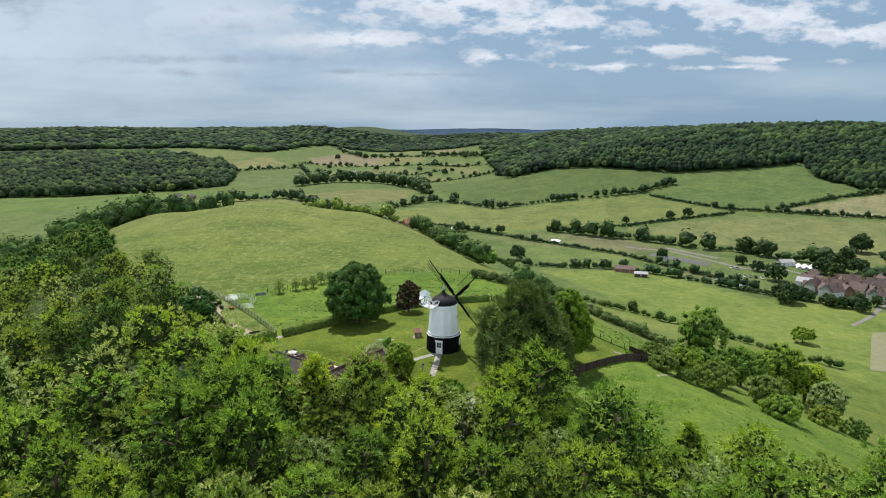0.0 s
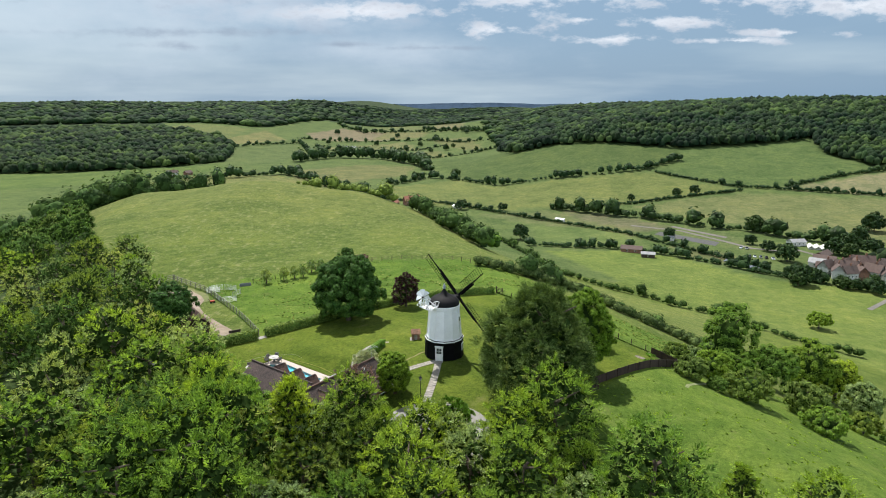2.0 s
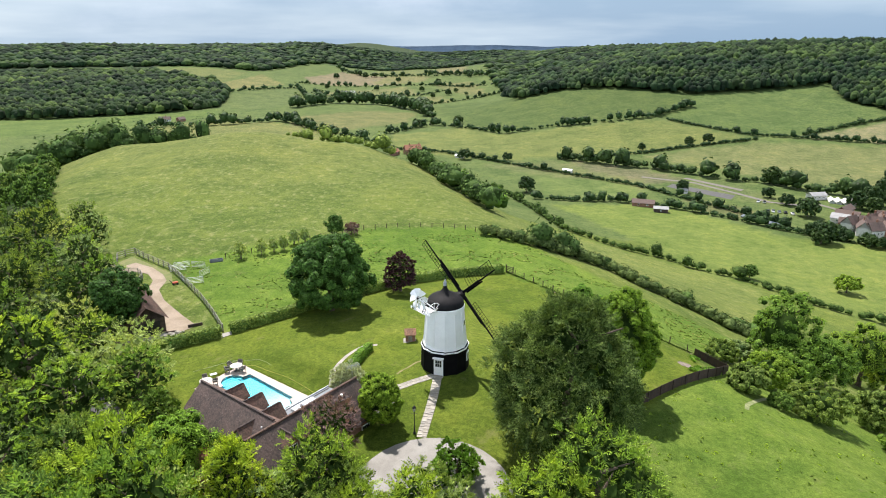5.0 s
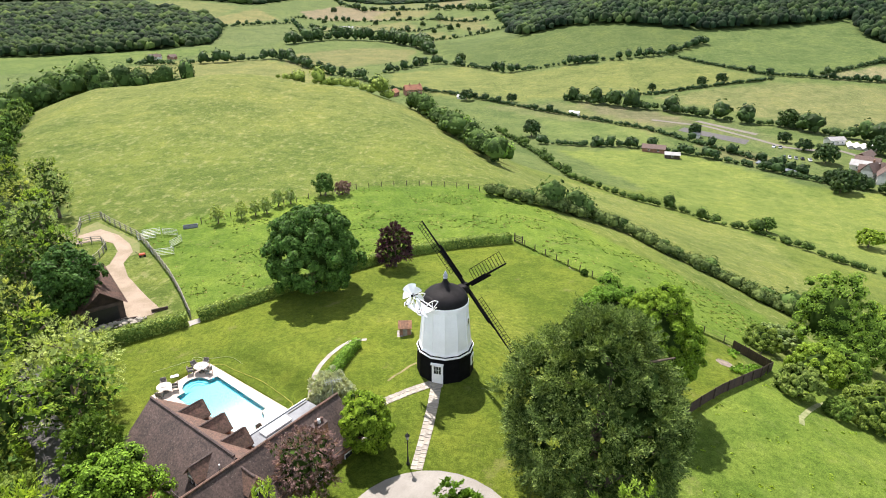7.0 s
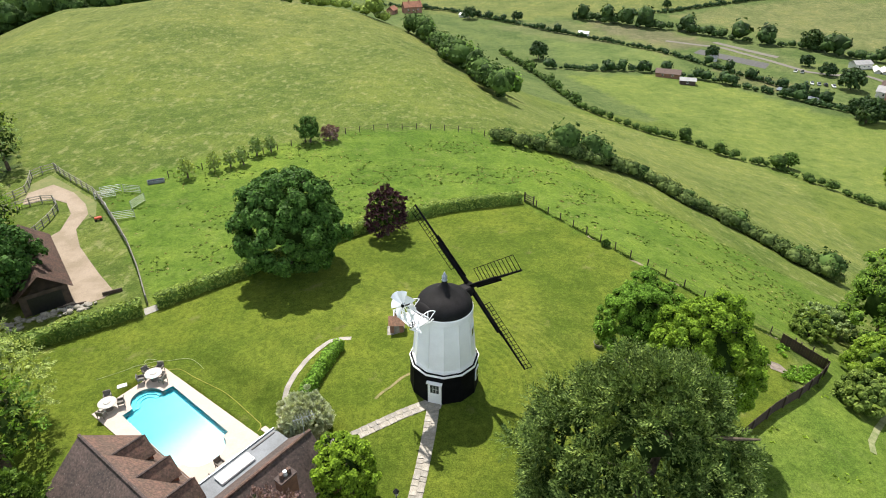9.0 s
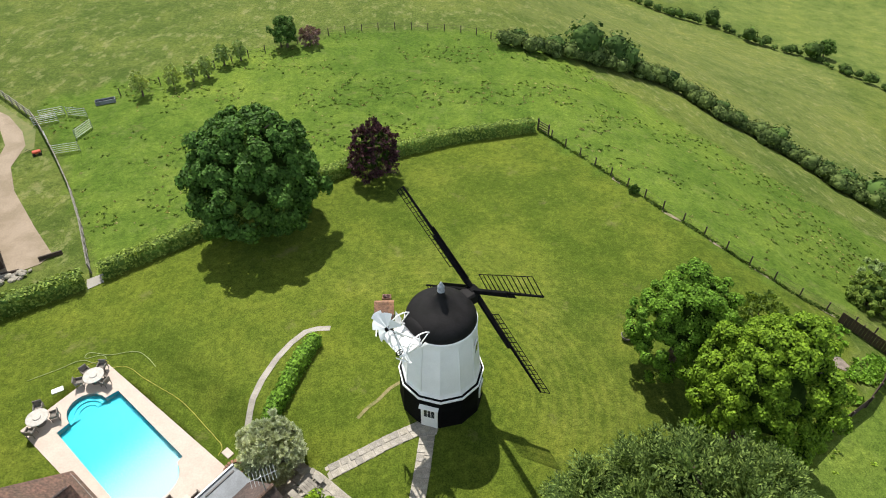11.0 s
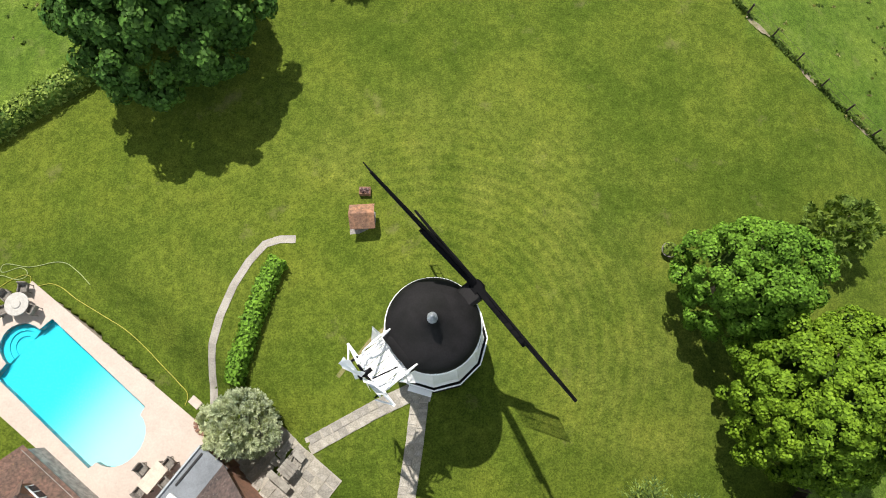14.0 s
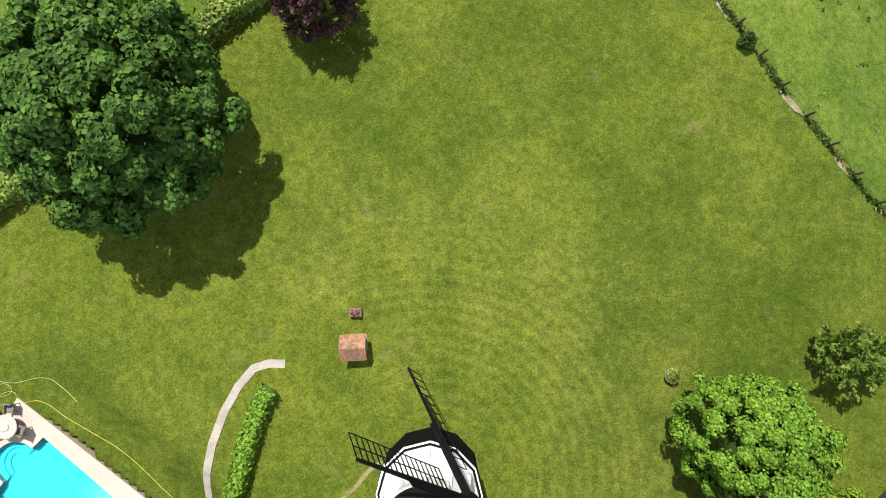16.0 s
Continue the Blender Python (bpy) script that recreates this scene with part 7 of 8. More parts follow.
TIN = painted("blue_grey_sheet", (0.16, 0.19, 0.225), (0.13, 0.155, 0.19), 0.9, 0.3, 4.0, 0.1)


def cottage(x, y, turn, length, depth, eaves, rise, walls, roof, label, chimneys=1, name="cottage", windows=3):
    ob = thing(name, at(x, y, turn), label, "house", "village houses")
    bm = bmesh.new()
    box(bm, (length, depth, eaves + 2), pose(0, 0, eaves / 2 - 1))
    part("wall", bm, walls, ob)
    for e in (-1, 1):
        bm = bmesh.new()
        f = bm.faces.new([bm.verts.new((e * (length / 2 - 0.1), yy, zz)) for yy, zz in ((-depth / 2, eaves - 0.1), (depth / 2, eaves - 0.1), (0, eaves + rise - 0.15))])
        bmesh.ops.solidify(bm, geom=[f], thickness=0.2)
        part("gable", bm, walls, ob)
    for s in (-1, 1):
        bm = bmesh.new()
        p = [(-length / 2 - 0.4, 0, eaves + rise), (length / 2 + 0.4, 0, eaves + rise), (length / 2 + 0.4, s * (depth / 2 + 0.5), eaves - 0.35), (-length / 2 - 0.4, s * (depth / 2 + 0.5), eaves - 0.35)]
        f = bm.faces.new([bm.verts.new(v) for v in p])
        ext = bmesh.ops.extrude_face_region(bm, geom=[f])
        bmesh.ops.translate(bm, vec=(0, 0, 0.18), verts=[v for v in ext["geom"] if isinstance(v, bmesh.types.BMVert)])
        part("roof", bm, roof, ob)
    for k in range(chimneys):
        bm = bmesh.new()
        cx = (k - (chimneys - 1) / 2) * length * 0.6 + length * 0.12
        box(bm, (0.9, 0.7, 2.0), pose(cx, 0.2, eaves + rise + 0.5), 0.03)
        stack = part("chimney", bm, BRICK, ob)
        bm = bmesh.new()
        tube(bm, (cx, 0.2, eaves + rise + 1.4), (cx, 0.2, eaves + rise + 1.9), 0.16, 0.13, 8)
        part("chimney_pot", bm, TILE_RED, stack)
    for s in (-1, 1):
        for k in range(windows):
            bm = bmesh.new()
            box(bm, (1.0, 0.1, 1.1), pose((k - (windows - 1) / 2) * length / (windows + 0.5), s * (depth / 2 + 0.02), eaves * 0.55))
            win = part("window", bm, WHITE, ob)
            bm = bmesh.new()
            box(bm, (0.8, 0.06, 0.9), pose((k - (windows - 1) / 2) * length / (windows + 0.5), s * (depth / 2 + 0.07), eaves * 0.55))
            part("pane", bm, GLASS, win)
    return ob


W, R = PLASTER, ROOF_FAR
cottage(224, 355, 60, 9, 6, 4.5, 3.6, W, R, "white gabled village cottage with a brown roof", 1)
cottage(232, 361, -20, 12, 7, 4.6, 4.2, BRICK, R, "large red-roofed village house with tall gables", 2)
cottage(228, 352, 10, 8, 6, 4.2, 3.6, W, R, "white village cottage with a brown tiled roof", 1)
cottage(240, 364, 70, 10, 7, 4.6, 4.4, BRICK, R, "large red-roofed village house with steep roof", 1)
cottage(248, 371, -15, 12, 7, 5.0, 4.4, W, R, "white village inn with a tall white chimney", 1)
cottage(236, 354, 80, 8, 6, 4.0, 3.4, BRICK, R, "red-roofed brick house in the village", 1)
cottage(251, 362, 40, 9, 6, 4.2, 3.6, BRICK, R, "red-roofed brick house in the village", 1)
cottage(230, 378, -40, 16, 8, 3.2, 2.0, W, ROOF_GREY, "long low building with grey sheet roof", 0, "outbuilding")
cottage(236, 388, -40, 12, 6, 3.0, 2.2, BRICK, R, "brown-roofed brick stable range beside the yard", 0, "outbuilding")
cottage(242, 400, 40, 14, 6, 3.0, 2.2, BRICK, R, "brown-roofed brick stable range beside the yard", 0, "outbuilding")
cottage(265, 369, -25, 12, 6, 4.2, 3.4, W, R, "white village cottage with a brown roof", 2)
cottage(248, 343, 30, 10, 6, 4.2, 3.4, W, R, "white village cottage with a brown roof", 1)
cottage(256, 350, -10, 9, 6, 4.2, 3.4, BRICK, R, "red-roofed brick house in the village", 1)
cottage(238, 369, 20, 9, 6, 4.4, 4.0, BRICK, R, "red-roofed brick house in the village", 1)
cottage(244, 355, -60, 9, 6, 4.4, 4.0, W, R, "white gabled village cottage with a brown roof", 1)
cottage(222, 363, 30, 8, 6, 4.6, 4.0, W, R, "white gabled village cottage with a brown roof", 1)
cottage(271, 374, 75, 9, 6, 4.4, 3.8, W, R, "white village cottage with a brown roof", 1)
cottage(248, 349, 65, 8, 6, 4.2, 3.6, W, R, "white village cottage with a brown roof", 1)
cottage(254, 341, -35, 9, 6, 4.2, 3.6, BRICK, R, "red-roofed brick house in the village", 1)
cottage(226, 371, -35, 9, 5, 2.8, 2.2, BRICK, R, "brown-roofed brick outbuilding in the village", 0, "outbuilding", 2)
drape("field_plough", "pale drilled strip of ploughed field", "field", [(205, 285), (216, 287), (192, 250), (178, 225), (164, 226)], painted("drilled_soil", (0.20, 0.19, 0.11), (0.16, 0.165, 0.07), 0.95, 0.4, 5.0, 0.3), 0.12, 6.0)
drape("lane_village", "pale track into the village", "road", ribbon([(203, 296), (225, 314), (241, 331), (250, 338)], 2.4), LANE_FAR, 0.15, 6.0)
cottage(246, 438, 10, 11, 6, 3.2, 1.4, W, ROOF_GREY, "low white hall beside the lane", 0, "outbuilding")
for k in range(4):
    cottage(252 + k * 3.4, 431 - k * 2.2, 65, 11, 3.0, 1.2, 1.0, W, PLASTER, "white tunnel greenhouse beside the lane", 0, "greenhouse", 0)
cottage(123, 411, -20, 13, 6, 2.6, 1.6, BRICK, R, "red-roofed brick barn in a field", 0, "field_barn", 2)
cottage(129, 396, -15, 8, 5, 2.6, 0.8, WOOD_DARK, ROOF_GREY, "grey-roofed timber shelter in a field", 0, "field_barn", 1)
cottage(-31, 607, 20, 15, 8, 5.0, 3.6, BRICK, TILE_RED, "red-roofed farmhouse below the hill", 2, "farmhouse")
cottage(-47, 601, 70, 9, 6, 3.4, 2.4, BRICK, TILE_RED, "red-roofed farm building below the hill", 0, "farmhouse", 1)
cottage(-362, 845, 10, 14, 7, 4.0, 3.0, W, R, "brown-roofed farmhouse beyond the hill", 1, "farmhouse")
cottage(-344, 852, 60, 10, 6, 3.2, 2.6, BRICK, R, "brown-roofed farm building beyond the hill", 0, "farmhouse", 1)
cottage(96, 520, -30, 7, 4, 2.2, 0.7, W, WHITE, "small white timber field shelter", 0, "field_barn", 0)
cottage(12, 586, -30, 7, 4, 2.2, 0.7, W, WHITE, "small white timber field shelter", 0, "field_barn", 0)
cottage(163, 452, -30, 5, 4, 2.4, 0.9, W, ROOF_GREY, "small pale hut under the trees", 0, "field_barn", 1)
cottage(-190, 1290, 20, 22, 9, 4, 3, W, ROOF_GREY, "long pale farm building in the far valley", 0, "farmhouse", 2)
cottage(182, 379, -60, 24, 4.4, 0.9, 0.5, IRON, TIN, "long low blue-grey sheet-covered shed", 0, "field_barn", 0)
drape("lane_valley", "pale lane through the valley", "road", ribbon([(150, 505), (183, 486), (200, 452), (210, 428), (222, 421), (239, 424), (244, 408), (236, 380)], 4.0), LANE_FAR, 0.15, 8.0)
drape("riding_arena", "dark sanded riding arena beside the lane", "yard", [(158, 472), (166, 482), (196, 446), (188, 434)], TARMAC, 0.12, 8.0)
drape("riding_arena_pale", "pale sanded riding arena beside the lane", "yard", [(180, 500), (184, 503), (210, 464), (206, 460)], LANE_FAR, 0.2, 8.0)


def make_car(x, y, turn, mat, label):
    ob = thing("car", at(x, y, turn), label, "car", "parked cars")
    bm = bmesh.new()
    box(bm, (4.2, 1.75, 0.6), pose(0, 0, 0.6), 0.12)
    part("body", bm, mat, ob)
    bm = bmesh.new()
    box(bm, (2.3, 1.55, 0.6), pose(-0.2, 0, 1.15), 0.2)
    part("cabin", bm, GLASS, ob)
    for sx in (-1, 1):
        for sy in (-1, 1):
            bm = bmesh.new()
            tube(bm, (sx * 1.3, sy * 0.75, 0.32), (sx * 1.3, sy * 0.92, 0.32), 0.32, 0.32, 10)
            part("wheel", bm, IRON, ob)


for k, (x, y) in enumerate(((203, 428), (206, 426), (197, 403), (200, 402.5), (203, 401), (206, 399.5), (209, 397))):
    make_car(x, y, 55 + k * 3, (WHITE, STEEL, IRON)[k % 3], ("white parked car", "silver parked car", "black parked car")[k % 3] + " beside the valley lane")


# ---- far woods and hedgerows ----
KNOBS = [lump(k, 0.22) for k in range(12)]
CANOPY = [lump(k + 60, 0.26, 1, -0.35) for k in range(12)]


def far_crown(x, y, r, h, tufts_n, bosses=7):
    """A distant crown: heaped bosses of foliage with ragged sprays round them."""
    mid = np.array([x, y, float(ground(x, y)) + h * 0.5])
    out = []
    for k in range(bosses):
        v, f = KNOBS[rng.integers(12)]
        d = rng.normal(0, 1, 3)
        d /= np.linalg.norm(d)
        if k == 0:
            d, size = d * 0, 0.8
        else:
            d[2] = abs(d[2]) * 1.2 - 0.5
            size = rng.uniform(0.38, 0.62)
        out.append(((v * size + d * (1.02 - size)) * np.array([r, r, h * 0.5]) + mid, f))
    d = rng.normal(0, 1, (tufts_n, 3))
    d[:, 2] = np.abs(d[:, 2]) * 0.9 - 0.2
    d /= np.linalg.norm(d, axis=1)[:, None]
    out.append(leaves(mid + d * np.array([r, r, h * 0.5]) * rng.uniform(0.7, 1.08, (tufts_n, 1)), d + np.array([0, 0, 0.4]), r * 1.9 / math.sqrt(tufts_n + 8), 1.3))
    return out


def far_wood(name, label, poly, start, grow, height, mat):
    """A closed canopy: overlapping crowns with skirts down to the woodland floor."""
    xs, ys = zip(*poly)
    chunks = []
    y = min(ys)
    while y < max(ys):
        gap = start + grow * max(0, y - 850)
        x = np.arange(min(xs), max(xs), gap)
        px, py = x + rng.uniform(-0.4, 0.4, len(x)) * gap, y + rng.uniform(-0.4, 0.4, len(x)) * gap
        keep = inside(poly, px, py)
        px, py = px[keep], py[keep]
        pz = ground(px, py)
        for a, b, c in zip(px, py, pz):
            v, f = (CANOPY if b < 1200 else KNOBS)[rng.integers(12)]
            t = rng.uniform(0, 6.28)
            r, h = gap * rng.uniform(0.5, 0.9), height * rng.uniform(0.65, 1.3)
            top = min(r * 1.15, h * 0.7)
            w = v @ np.array([[math.cos(t), math.sin(t), 0], [-math.sin(t), math.cos(t), 0], [0, 0, 1]])
            up = np.where(w[:, 2] > 0, w[:, 2] * top, w[:, 2] * (h - top))
            chunks.append((np.column_stack([w[:, 0] * r + a, w[:, 1] * r + b, up + c + h - top]), f))
        y += gap * 0.85
    me = quick_mesh(name, *join(chunks))
    return tagged(link(name, me, mat), label, "woodland", kind="stuff")


def wood_rest():
    kinds = [crown(9.5, 4.3, 0.0, 18, 26, 0.52, k + 7, 0.25, 0.4, 1.4, tufted=True) for k in range(7)]
    made = {}
    r = random.Random(19)
    for x, y, s in WOOD_REST:
        v, f, dark = kinds[r.randrange(7)]
        t = r.uniform(0, 6.28)
        spin = np.array([[math.cos(t), math.sin(t), 0], [-math.sin(t), math.cos(t), 0], [0, 0, 1]])
        v = (v @ spin) * np.array([1, 1, r.uniform(0.85, 1.2)]) * s * r.uniform(0.85, 1.2) + np.array([x, y, float(ground(x, y))])
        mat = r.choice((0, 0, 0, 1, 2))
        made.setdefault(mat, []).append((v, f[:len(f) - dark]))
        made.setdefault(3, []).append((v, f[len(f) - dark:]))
    for k, (mat, label) in enumerate(((LEAF_WOOD, "dense mid-green wood on the hill's flank"), (LEAF_DARK, "dark green trees in the wood on the hill's flank"), (LEAF_HEDGE, "olive trees in the wood on the hill's flank"), (CROWN_SHADE, "inner leaves darkened as shade inside the wood on the hill's flank"))):
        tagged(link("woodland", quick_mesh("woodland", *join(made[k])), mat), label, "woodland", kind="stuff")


if WOOD_REST:
    wood_rest()
far_wood("woodland", "dense dark green wood covering the valley ridge", WOODS["ridge_wood"], 6.4, 0.018, 13, LEAF_CANOPY)
far_wood("woodland", "dense mixed green wood beyond the valley fields", WOODS["valley_wood"], 6.4, 0.018, 13, LEAF_CANOPY)
far_wood("woodland", "distant wooded hills on the skyline", WOODS["skyline_wood"], 11, 0.012, 14, LEAF_CANOPY)
far_wood("woodland", "wooded hills at the end of the valley", [(-500, 2150), (-200, 2080), (60, 2150), (200, 2400), (700, 2420), (900, 3600), (-1400, 3600), (-1000, 2900), (-400, 2850)], 10, 0.010, 9, LEAF_CANOPY)
far_wood("woodland", "garden trees round the village", [(262, 388), (300, 405), (345, 480), (420, 470), (400, 330), (300, 300), (262, 345), (275, 372)], 6.0, 0.0, 9, LEAF_CANOPY)


def hedgerow(label, line, size, step_m, trees=0.12, mat=None):
    """An overgrown field hedge with taller trees now and then."""
    chunks = []
    for (ax, ay), (bx, by) in zip(line, line[1:]):
        length = math.hypot(bx - ax, by - ay)
        n = max(int(length / step_m), 1)
        for k in range(n):
            t = (k + rng.random()) / n
            r = size * rng.uniform(0.5, 1.35)
            h = r * rng.uniform(1.4, 2.0)
            if rng.random() < trees:
                r, h = size * rng.uniform(1.4, 2.2), size * rng.uniform(3.2, 4.6)
            px, py = ax + (bx - ax) * t + rng.normal(0, size * 0.4), ay + (by - ay) * t + rng.normal(0, size * 0.4)
            if max(ay, by) > 345:
                chunks += far_crown(px, py, r, h, 18, 6)
            else:
                chunks += far_crown(px, py, r, h, 110, 8)
    ob = link("hedgerow", quick_mesh("hedgerow", *join(chunks)), mat or LEAF_FAR)
    return tagged(ob, label, "hedgerow", kind="stuff")


hedgerow("dark hedgerow with tall trees between fields", [(-70, 736), (-18, 814), (11, 779), (61, 703), (107, 712), (172, 713), (227, 725), (283, 771)], 2.6, 4, 0.25)
hedgerow("belt of trees across the valley", [(-243, 1018), (-186, 1117), (-105, 1112), (-40, 1005), (-20, 899)], 5.5, 5, 0.5)
hedgerow("trimmed hedgerow between fields", [(236, 712), (269, 679), (300, 651), (343, 641), (393, 627), (439, 614), (560, 600)], 1.9, 1.5, 0.06)
hedgerow("trimmed hedgerow between fields", [(350, 651), (436, 699), (516, 728)], 1.9, 1.5, 0.05)
hedgerow("trimmed hedgerow between fields", [(300, 637), (239, 614), (176, 588), (97, 571)], 1.6, 1.2, 0.0)
hedgerow("thick tree-grown hedgerow along the valley lane", [(98, 576), (134, 549), (169, 532), (207, 503), (239, 483), (259, 454), (290, 432)], 3.6, 3, 0.3)
hedgerow("lane hedgerow across the valley floor", [(-60, 640), (-2, 613), (44, 563), (93, 514), (138, 473), (159, 432), (179, 395), (195, 355)], 1.7, 1.4, 0.06)
hedgerow("hedgerow along the lower pasture", [(57, 419), (84, 418), (108, 422), (142, 406), (169, 380), (184, 360), (205, 343), (227, 328)], 1.8, 1.6, 0.12)
hedgerow("bushy scrub along the hill's shoulder", [(-13, 284), (-9.8, 277), (-4, 266), (1.8, 242), (6.9, 230), (11.1, 213), (14.2, 203)], 2.1, 2.7, 0.5, LEAF_SCRUB)
hedgerow("bushy scrub along the hill's shoulder", [(-9, 292), (-4, 282), (2, 268), (7, 252), (12, 238), (15.5, 222)], 1.9, 3.2, 0.5, LEAF_WOOD)
hedgerow("bushy hedgerow down the slope", [(8.2, 163), (14.3, 163), (19.4, 165), (30.1, 168.8), (36.8, 170.4), (41.1, 168.7), (43.7, 163.4), (49.5, 160.4), (54.8, 155.9), (60.2, 149.6), (64.5, 146)], 1.35, 0.6, 0.0, LEAF_BRAMBLE)
hedgerow("dark thorn bushes along the slope", [(9, 164.5), (20, 166.5), (30.1, 170.4), (36.8, 172), (44.7, 165.4), (50.5, 162), (56, 157), (61.5, 151), (66, 147)], 1.5, 2.0, 0.12, LEAF_SCRUB)
hedgerow("thin hedgerow between hill pastures", [(33, 459), (49, 384), (54, 312), (74, 291), (93, 285), (101, 274), (117, 266), (126, 250), (132, 239), (150, 222)], 1.6, 1.8, 0.08, LEAF_SCRUB)
hedgerow("bushes on the hill's crest", [(-66, 292), (-56, 292), (-46, 291), (-38, 290), (-30, 289), (-22, 288)], 2.0, 1.5, 0.08, LEAF_HEDGE)
hedgerow("wood edge behind the hill's crest", [(-232, 280), (-205, 287), (-180, 293), (-160, 296), (-140, 298), (-122, 300), (-106, 301)], 2.8, 1.6, 0.3, LEAF_SCRUB)
hedgerow("wood edge behind the hill's crest", [(-250, 300), (-215, 306), (-180, 310), (-150, 312), (-128, 312)], 4.0, 2.2, 0.4, LEAF_SCRUB)
hedgerow("belt of trees below the hill", [(-372, 800), (-325, 800), (-281, 820), (-254, 834), (-216, 860), (-190, 830)], 4.0, 4, 0.4)
hedgerow("belt of trees below the hill", [(-60, 640), (-90, 700), (-130, 730), (-190, 830)], 3.0, 4, 0.3)
for k, (x, y, r, h) in enumerate(((108, 585, 4, 7), (177, 598, 3.2, 7), (225, 614, 4.5, 8), (246, 623, 5, 9), (163, 455, 4, 9), (54, 442, 6, 10), (16, 577, 6, 9), (53, 568, 4.5, 7), (240, 485, 7, 12), (215, 441, 4, 7), (191, 336, 5, 8), (215, 392, 7, 11), (193, 338, 5, 10), (208, 344, 4, 6), (196, 354, 4, 6), (333, 487, 7, 14), (214, 332, 4, 6), (225, 322, 4, 7), (211, 355, 3.5, 5), (-36, 801, 6, 9), (15, 802, 6, 10),
        (194, 345, 4.5, 10), (196, 339, 5, 11), (203, 347, 3.5, 7), (257, 413, 6, 10), (272, 421, 6, 12), (290, 439, 6, 13), (262, 405, 5, 9), (280, 410, 6, 11), (214, 335, 3.4, 6), (219, 330, 3.4, 6), (232, 336, 3, 7), (240, 333, 3, 6), (327, 484, 6, 13), (217, 420, 5, 7),
        (-53, 1428, 6, 10), (4, 1342, 7, 13), (20, 1399, 5, 9), (64, 1263, 4, 12), (-26, 1293, 5, 9), (40, 1330, 4, 7), (-80, 1340, 6, 9), (-150, 1420, 6, 10), (-250, 1380, 6, 9), (-20, 1610, 7, 11), (60, 1700, 7, 11), (-120, 1650, 7, 11), (-216, 1760, 8, 13), (110, 1420, 6, 10), (-280, 1680, 8, 12))):
    ob = thing("tree", at(x, y), "round dark green field tree in the valley", "tree", "valley trees")
    bm = bmesh.new()
    trunk(bm, h * 0.6, 0.03 * h, r * 0.5, k)
    part("trunk", bm, BARK, ob)
    leafy("crown", *crown(h, r, h * 0.12, 30, 21, r * 0.17, k + 90, 0.15, 0.4, tufted=True), LEAF_FAR, ob)
hedgerow("hedgerow up the far field", [(-30, 1139), (17, 1199), (75, 1263), (120, 1323), (170, 1298)], 2.2, 4, 0.15)
hedgerow("hedgerow in the far valley", [(-38, 1578), (40, 1500), (102, 1491), (153, 1560)], 3.0, 6, 0.25)
hedgerow("hedgerow in the far valley", [(-340, 2046), (-228, 1800), (-119, 1810), (25, 1790), (142, 1651)], 4.5, 9, 0.3)
hedgerow("hedgerow in the far valley", [(-330, 1440), (-240, 1450), (-90, 1545), (-20, 1560), (60, 1480)], 3.0, 6, 0.2)
hedgerow("hedgerow in the far valley", [(-300, 1900), (-120, 1830), (-30, 1860), (70, 1780)], 4.0, 8, 0.2)
hedgerow("hedgerow in the far valley", [(-260, 1270), (-200, 1225), (-60, 1320), (0, 1440)], 2.6, 5, 0.2)
hedgerow("hedgerow in the far valley", [(-220, 2180), (-60, 2100), (80, 2150)], 5.0, 10, 0.2)
hedgerow("hedgerow in the far valley", [(-460, 1300), (-390, 1195), (-300, 1330), (-240, 1150)], 2.8, 5, 0.15)


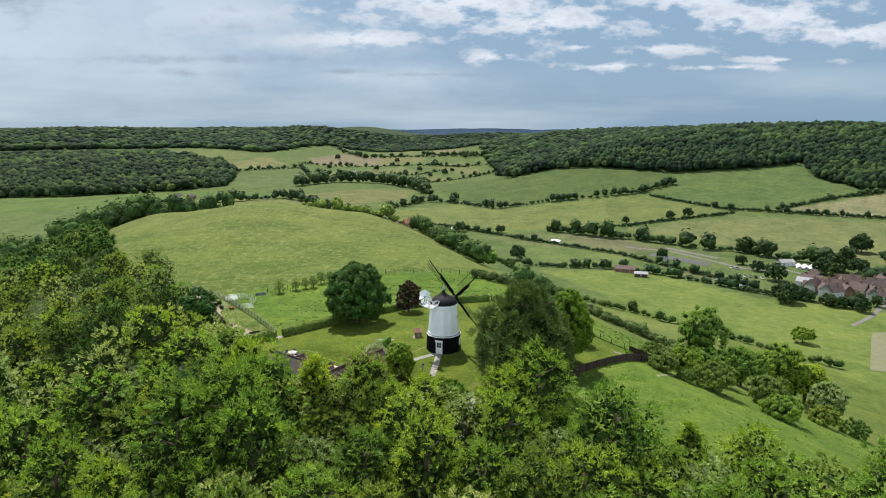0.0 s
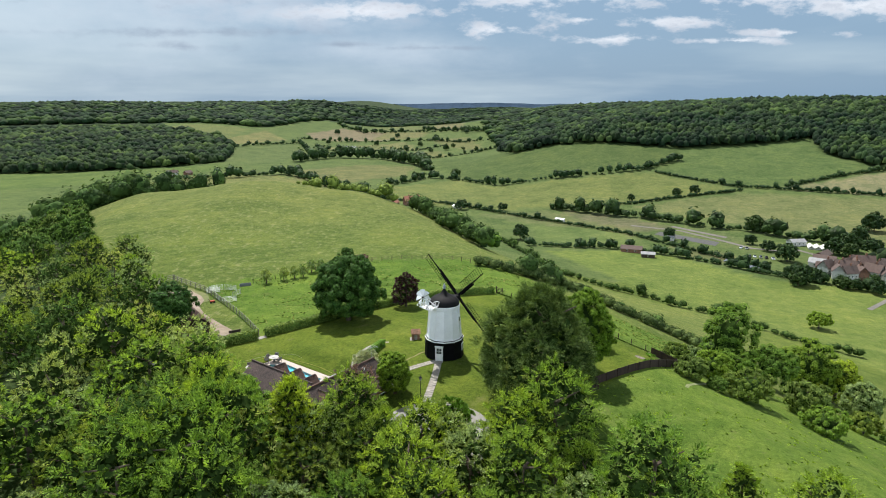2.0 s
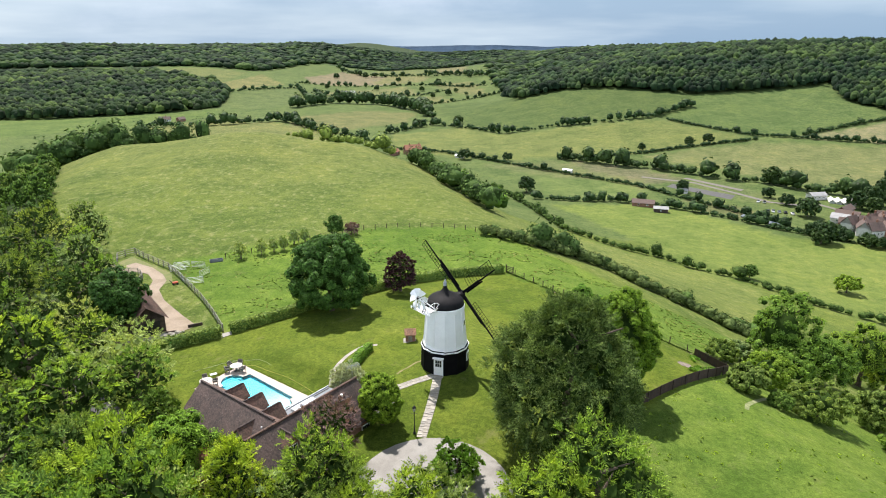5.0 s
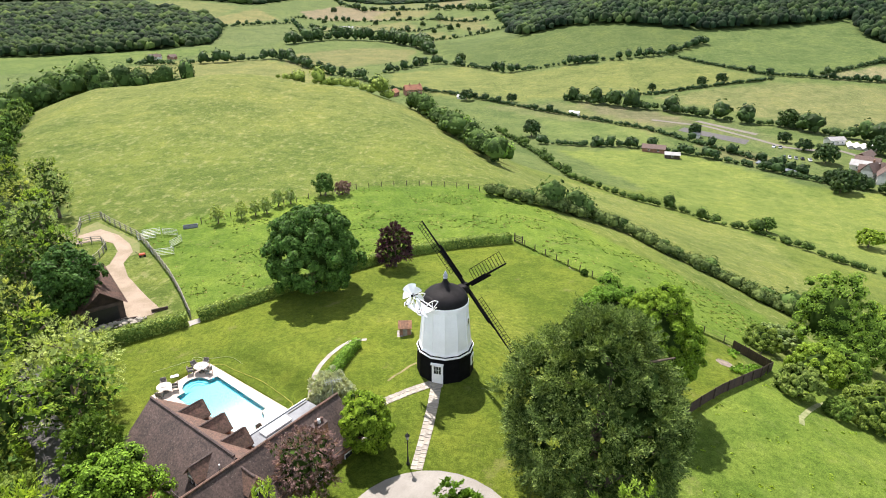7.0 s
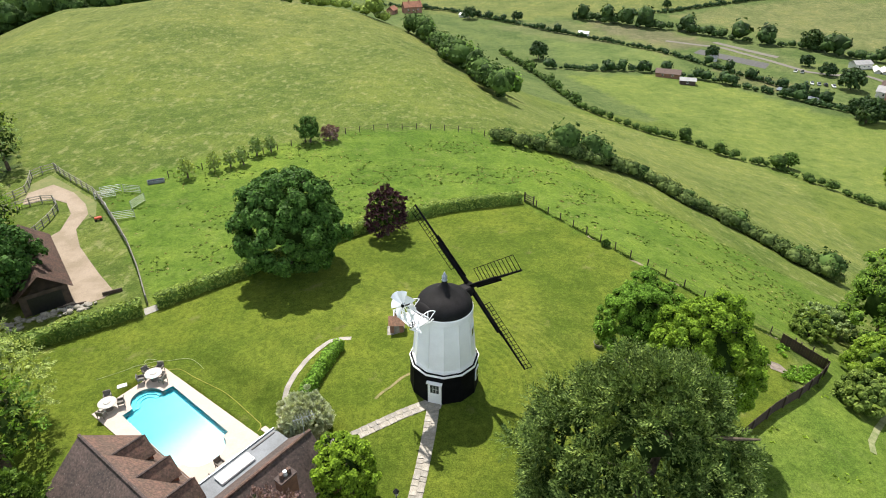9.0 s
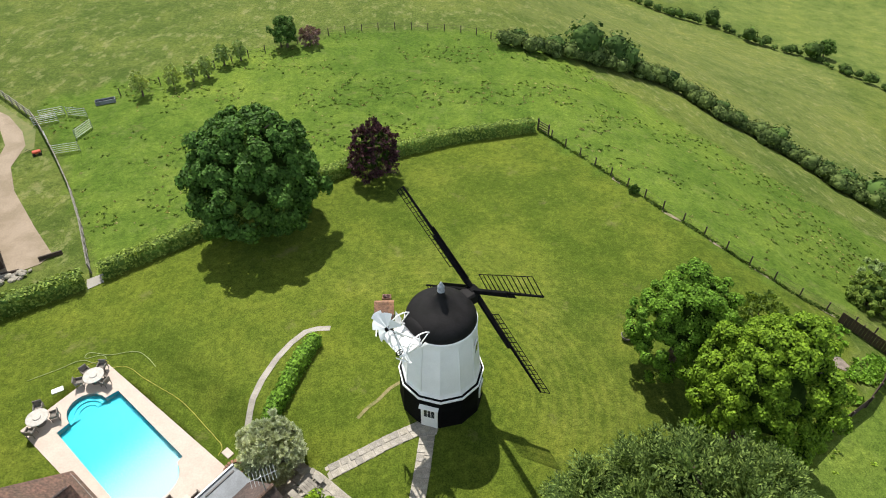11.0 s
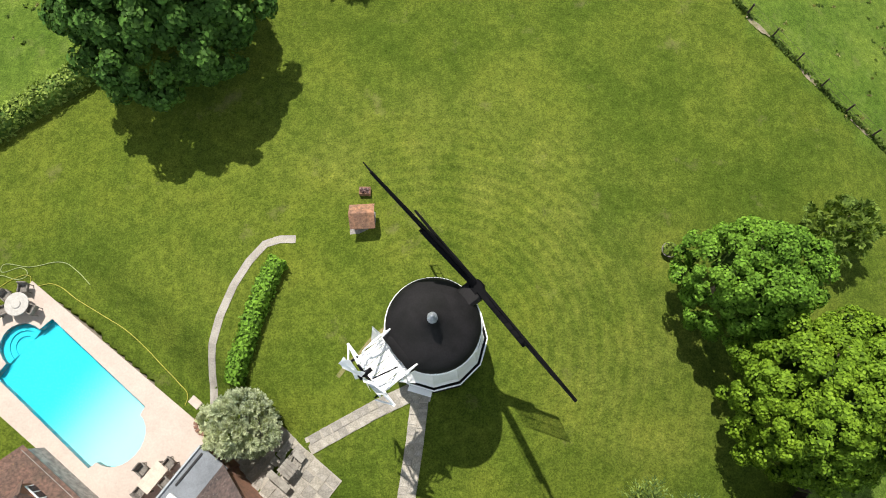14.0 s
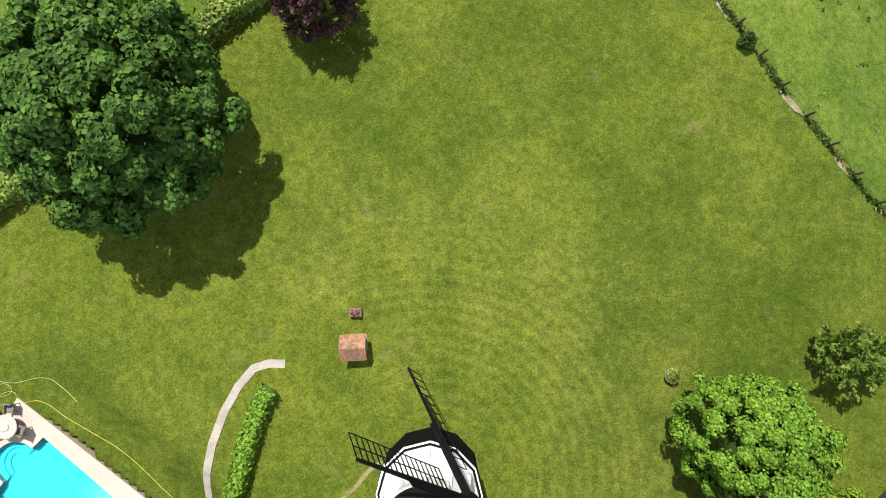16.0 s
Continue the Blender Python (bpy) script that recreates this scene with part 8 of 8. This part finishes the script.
# ---- far hills that close the valley, the blue of haze put into their colour ----
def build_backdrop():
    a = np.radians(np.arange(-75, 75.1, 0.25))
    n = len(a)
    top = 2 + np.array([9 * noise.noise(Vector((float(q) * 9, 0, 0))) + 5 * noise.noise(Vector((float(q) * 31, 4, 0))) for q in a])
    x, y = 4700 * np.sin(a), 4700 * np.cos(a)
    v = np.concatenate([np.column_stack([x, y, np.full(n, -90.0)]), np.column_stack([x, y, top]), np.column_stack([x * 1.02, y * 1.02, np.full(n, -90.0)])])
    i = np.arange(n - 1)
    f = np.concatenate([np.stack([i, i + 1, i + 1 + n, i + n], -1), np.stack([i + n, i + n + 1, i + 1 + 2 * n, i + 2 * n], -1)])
    tagged(link("backdrop", quick_mesh("backdrop", v, f), painted("haze_blue_hills", (0.20, 0.27, 0.36), (0.16, 0.225, 0.31), 1.0, 0.002, 0.02, 0.0)), "distant hills coloured haze blue along the horizon", "hills", kind="structure")


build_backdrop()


def fence_verge(line):
    """Ragged strip of rank grass under the wire fence, with bare trodden spots."""
    chunks = []
    for (ax, ay), (bx, by) in zip(line, line[1:]):
        n = int(math.hypot(bx - ax, by - ay) * 60)
        t = rng.uniform(0, 1, n)
        x, y = ax + (bx - ax) * t, ay + (by - ay) * t
        thick = np.array([0.5 + noise.noise(Vector((u * 0.5, w * 0.5, 8.0))) for u, w in zip(x, y)])
        keep = thick > rng.uniform(0.1, 0.9, n)
        x, y = (x + rng.normal(0, 0.13, n))[keep], (y + rng.normal(0, 0.13, n))[keep]
        p = np.column_stack([x, y, ground(x, y) + 0.1])
        out = np.column_stack([rng.normal(0, 0.5, (len(x), 2)), np.full(len(x), 0.7)])
        chunks.append(leaves(p, out, 0.17, 1.8))
    tagged(link("fence_verge", quick_mesh("fence_verge", *join(chunks)), GRASS_DARK), "rank dark grass along the wire fence", "grass", kind="stuff")
    earth = painted("bare_earth", (0.30, 0.25, 0.18), (0.20, 0.19, 0.09), 0.95, 2.0, 9.0, 0.5)
    for k, t in ((1, 0.3), (2, 0.1), (2, 0.7), (3, 0.4), (4, 0.35)):
        (ax, ay), (bx, by) = line[k], line[k + 1]
        d = Vector((bx - ax, by - ay)).normalized()
        c = Vector((ax + (bx - ax) * t, ay + (by - ay) * t))
        rim = []
        for q in range(12):
            a, r = q * math.pi / 6, rng.uniform(0.6, 1.15)
            w = c + d * (1.1 * r * math.cos(a)) + Vector((-d.y, d.x)) * (0.24 * r * math.sin(a) - 0.15)
            rim.append((w.x, w.y))
        drape("bare_earth", "bare trodden earth under the wire fence", "ground", rim, earth, 0.03)


fence_verge([(11.1, 138.0), (16.9, 129.5), (22.1, 121.8), (27.5, 115.5), (31.8, 111.5), (37.5, 108.6)])
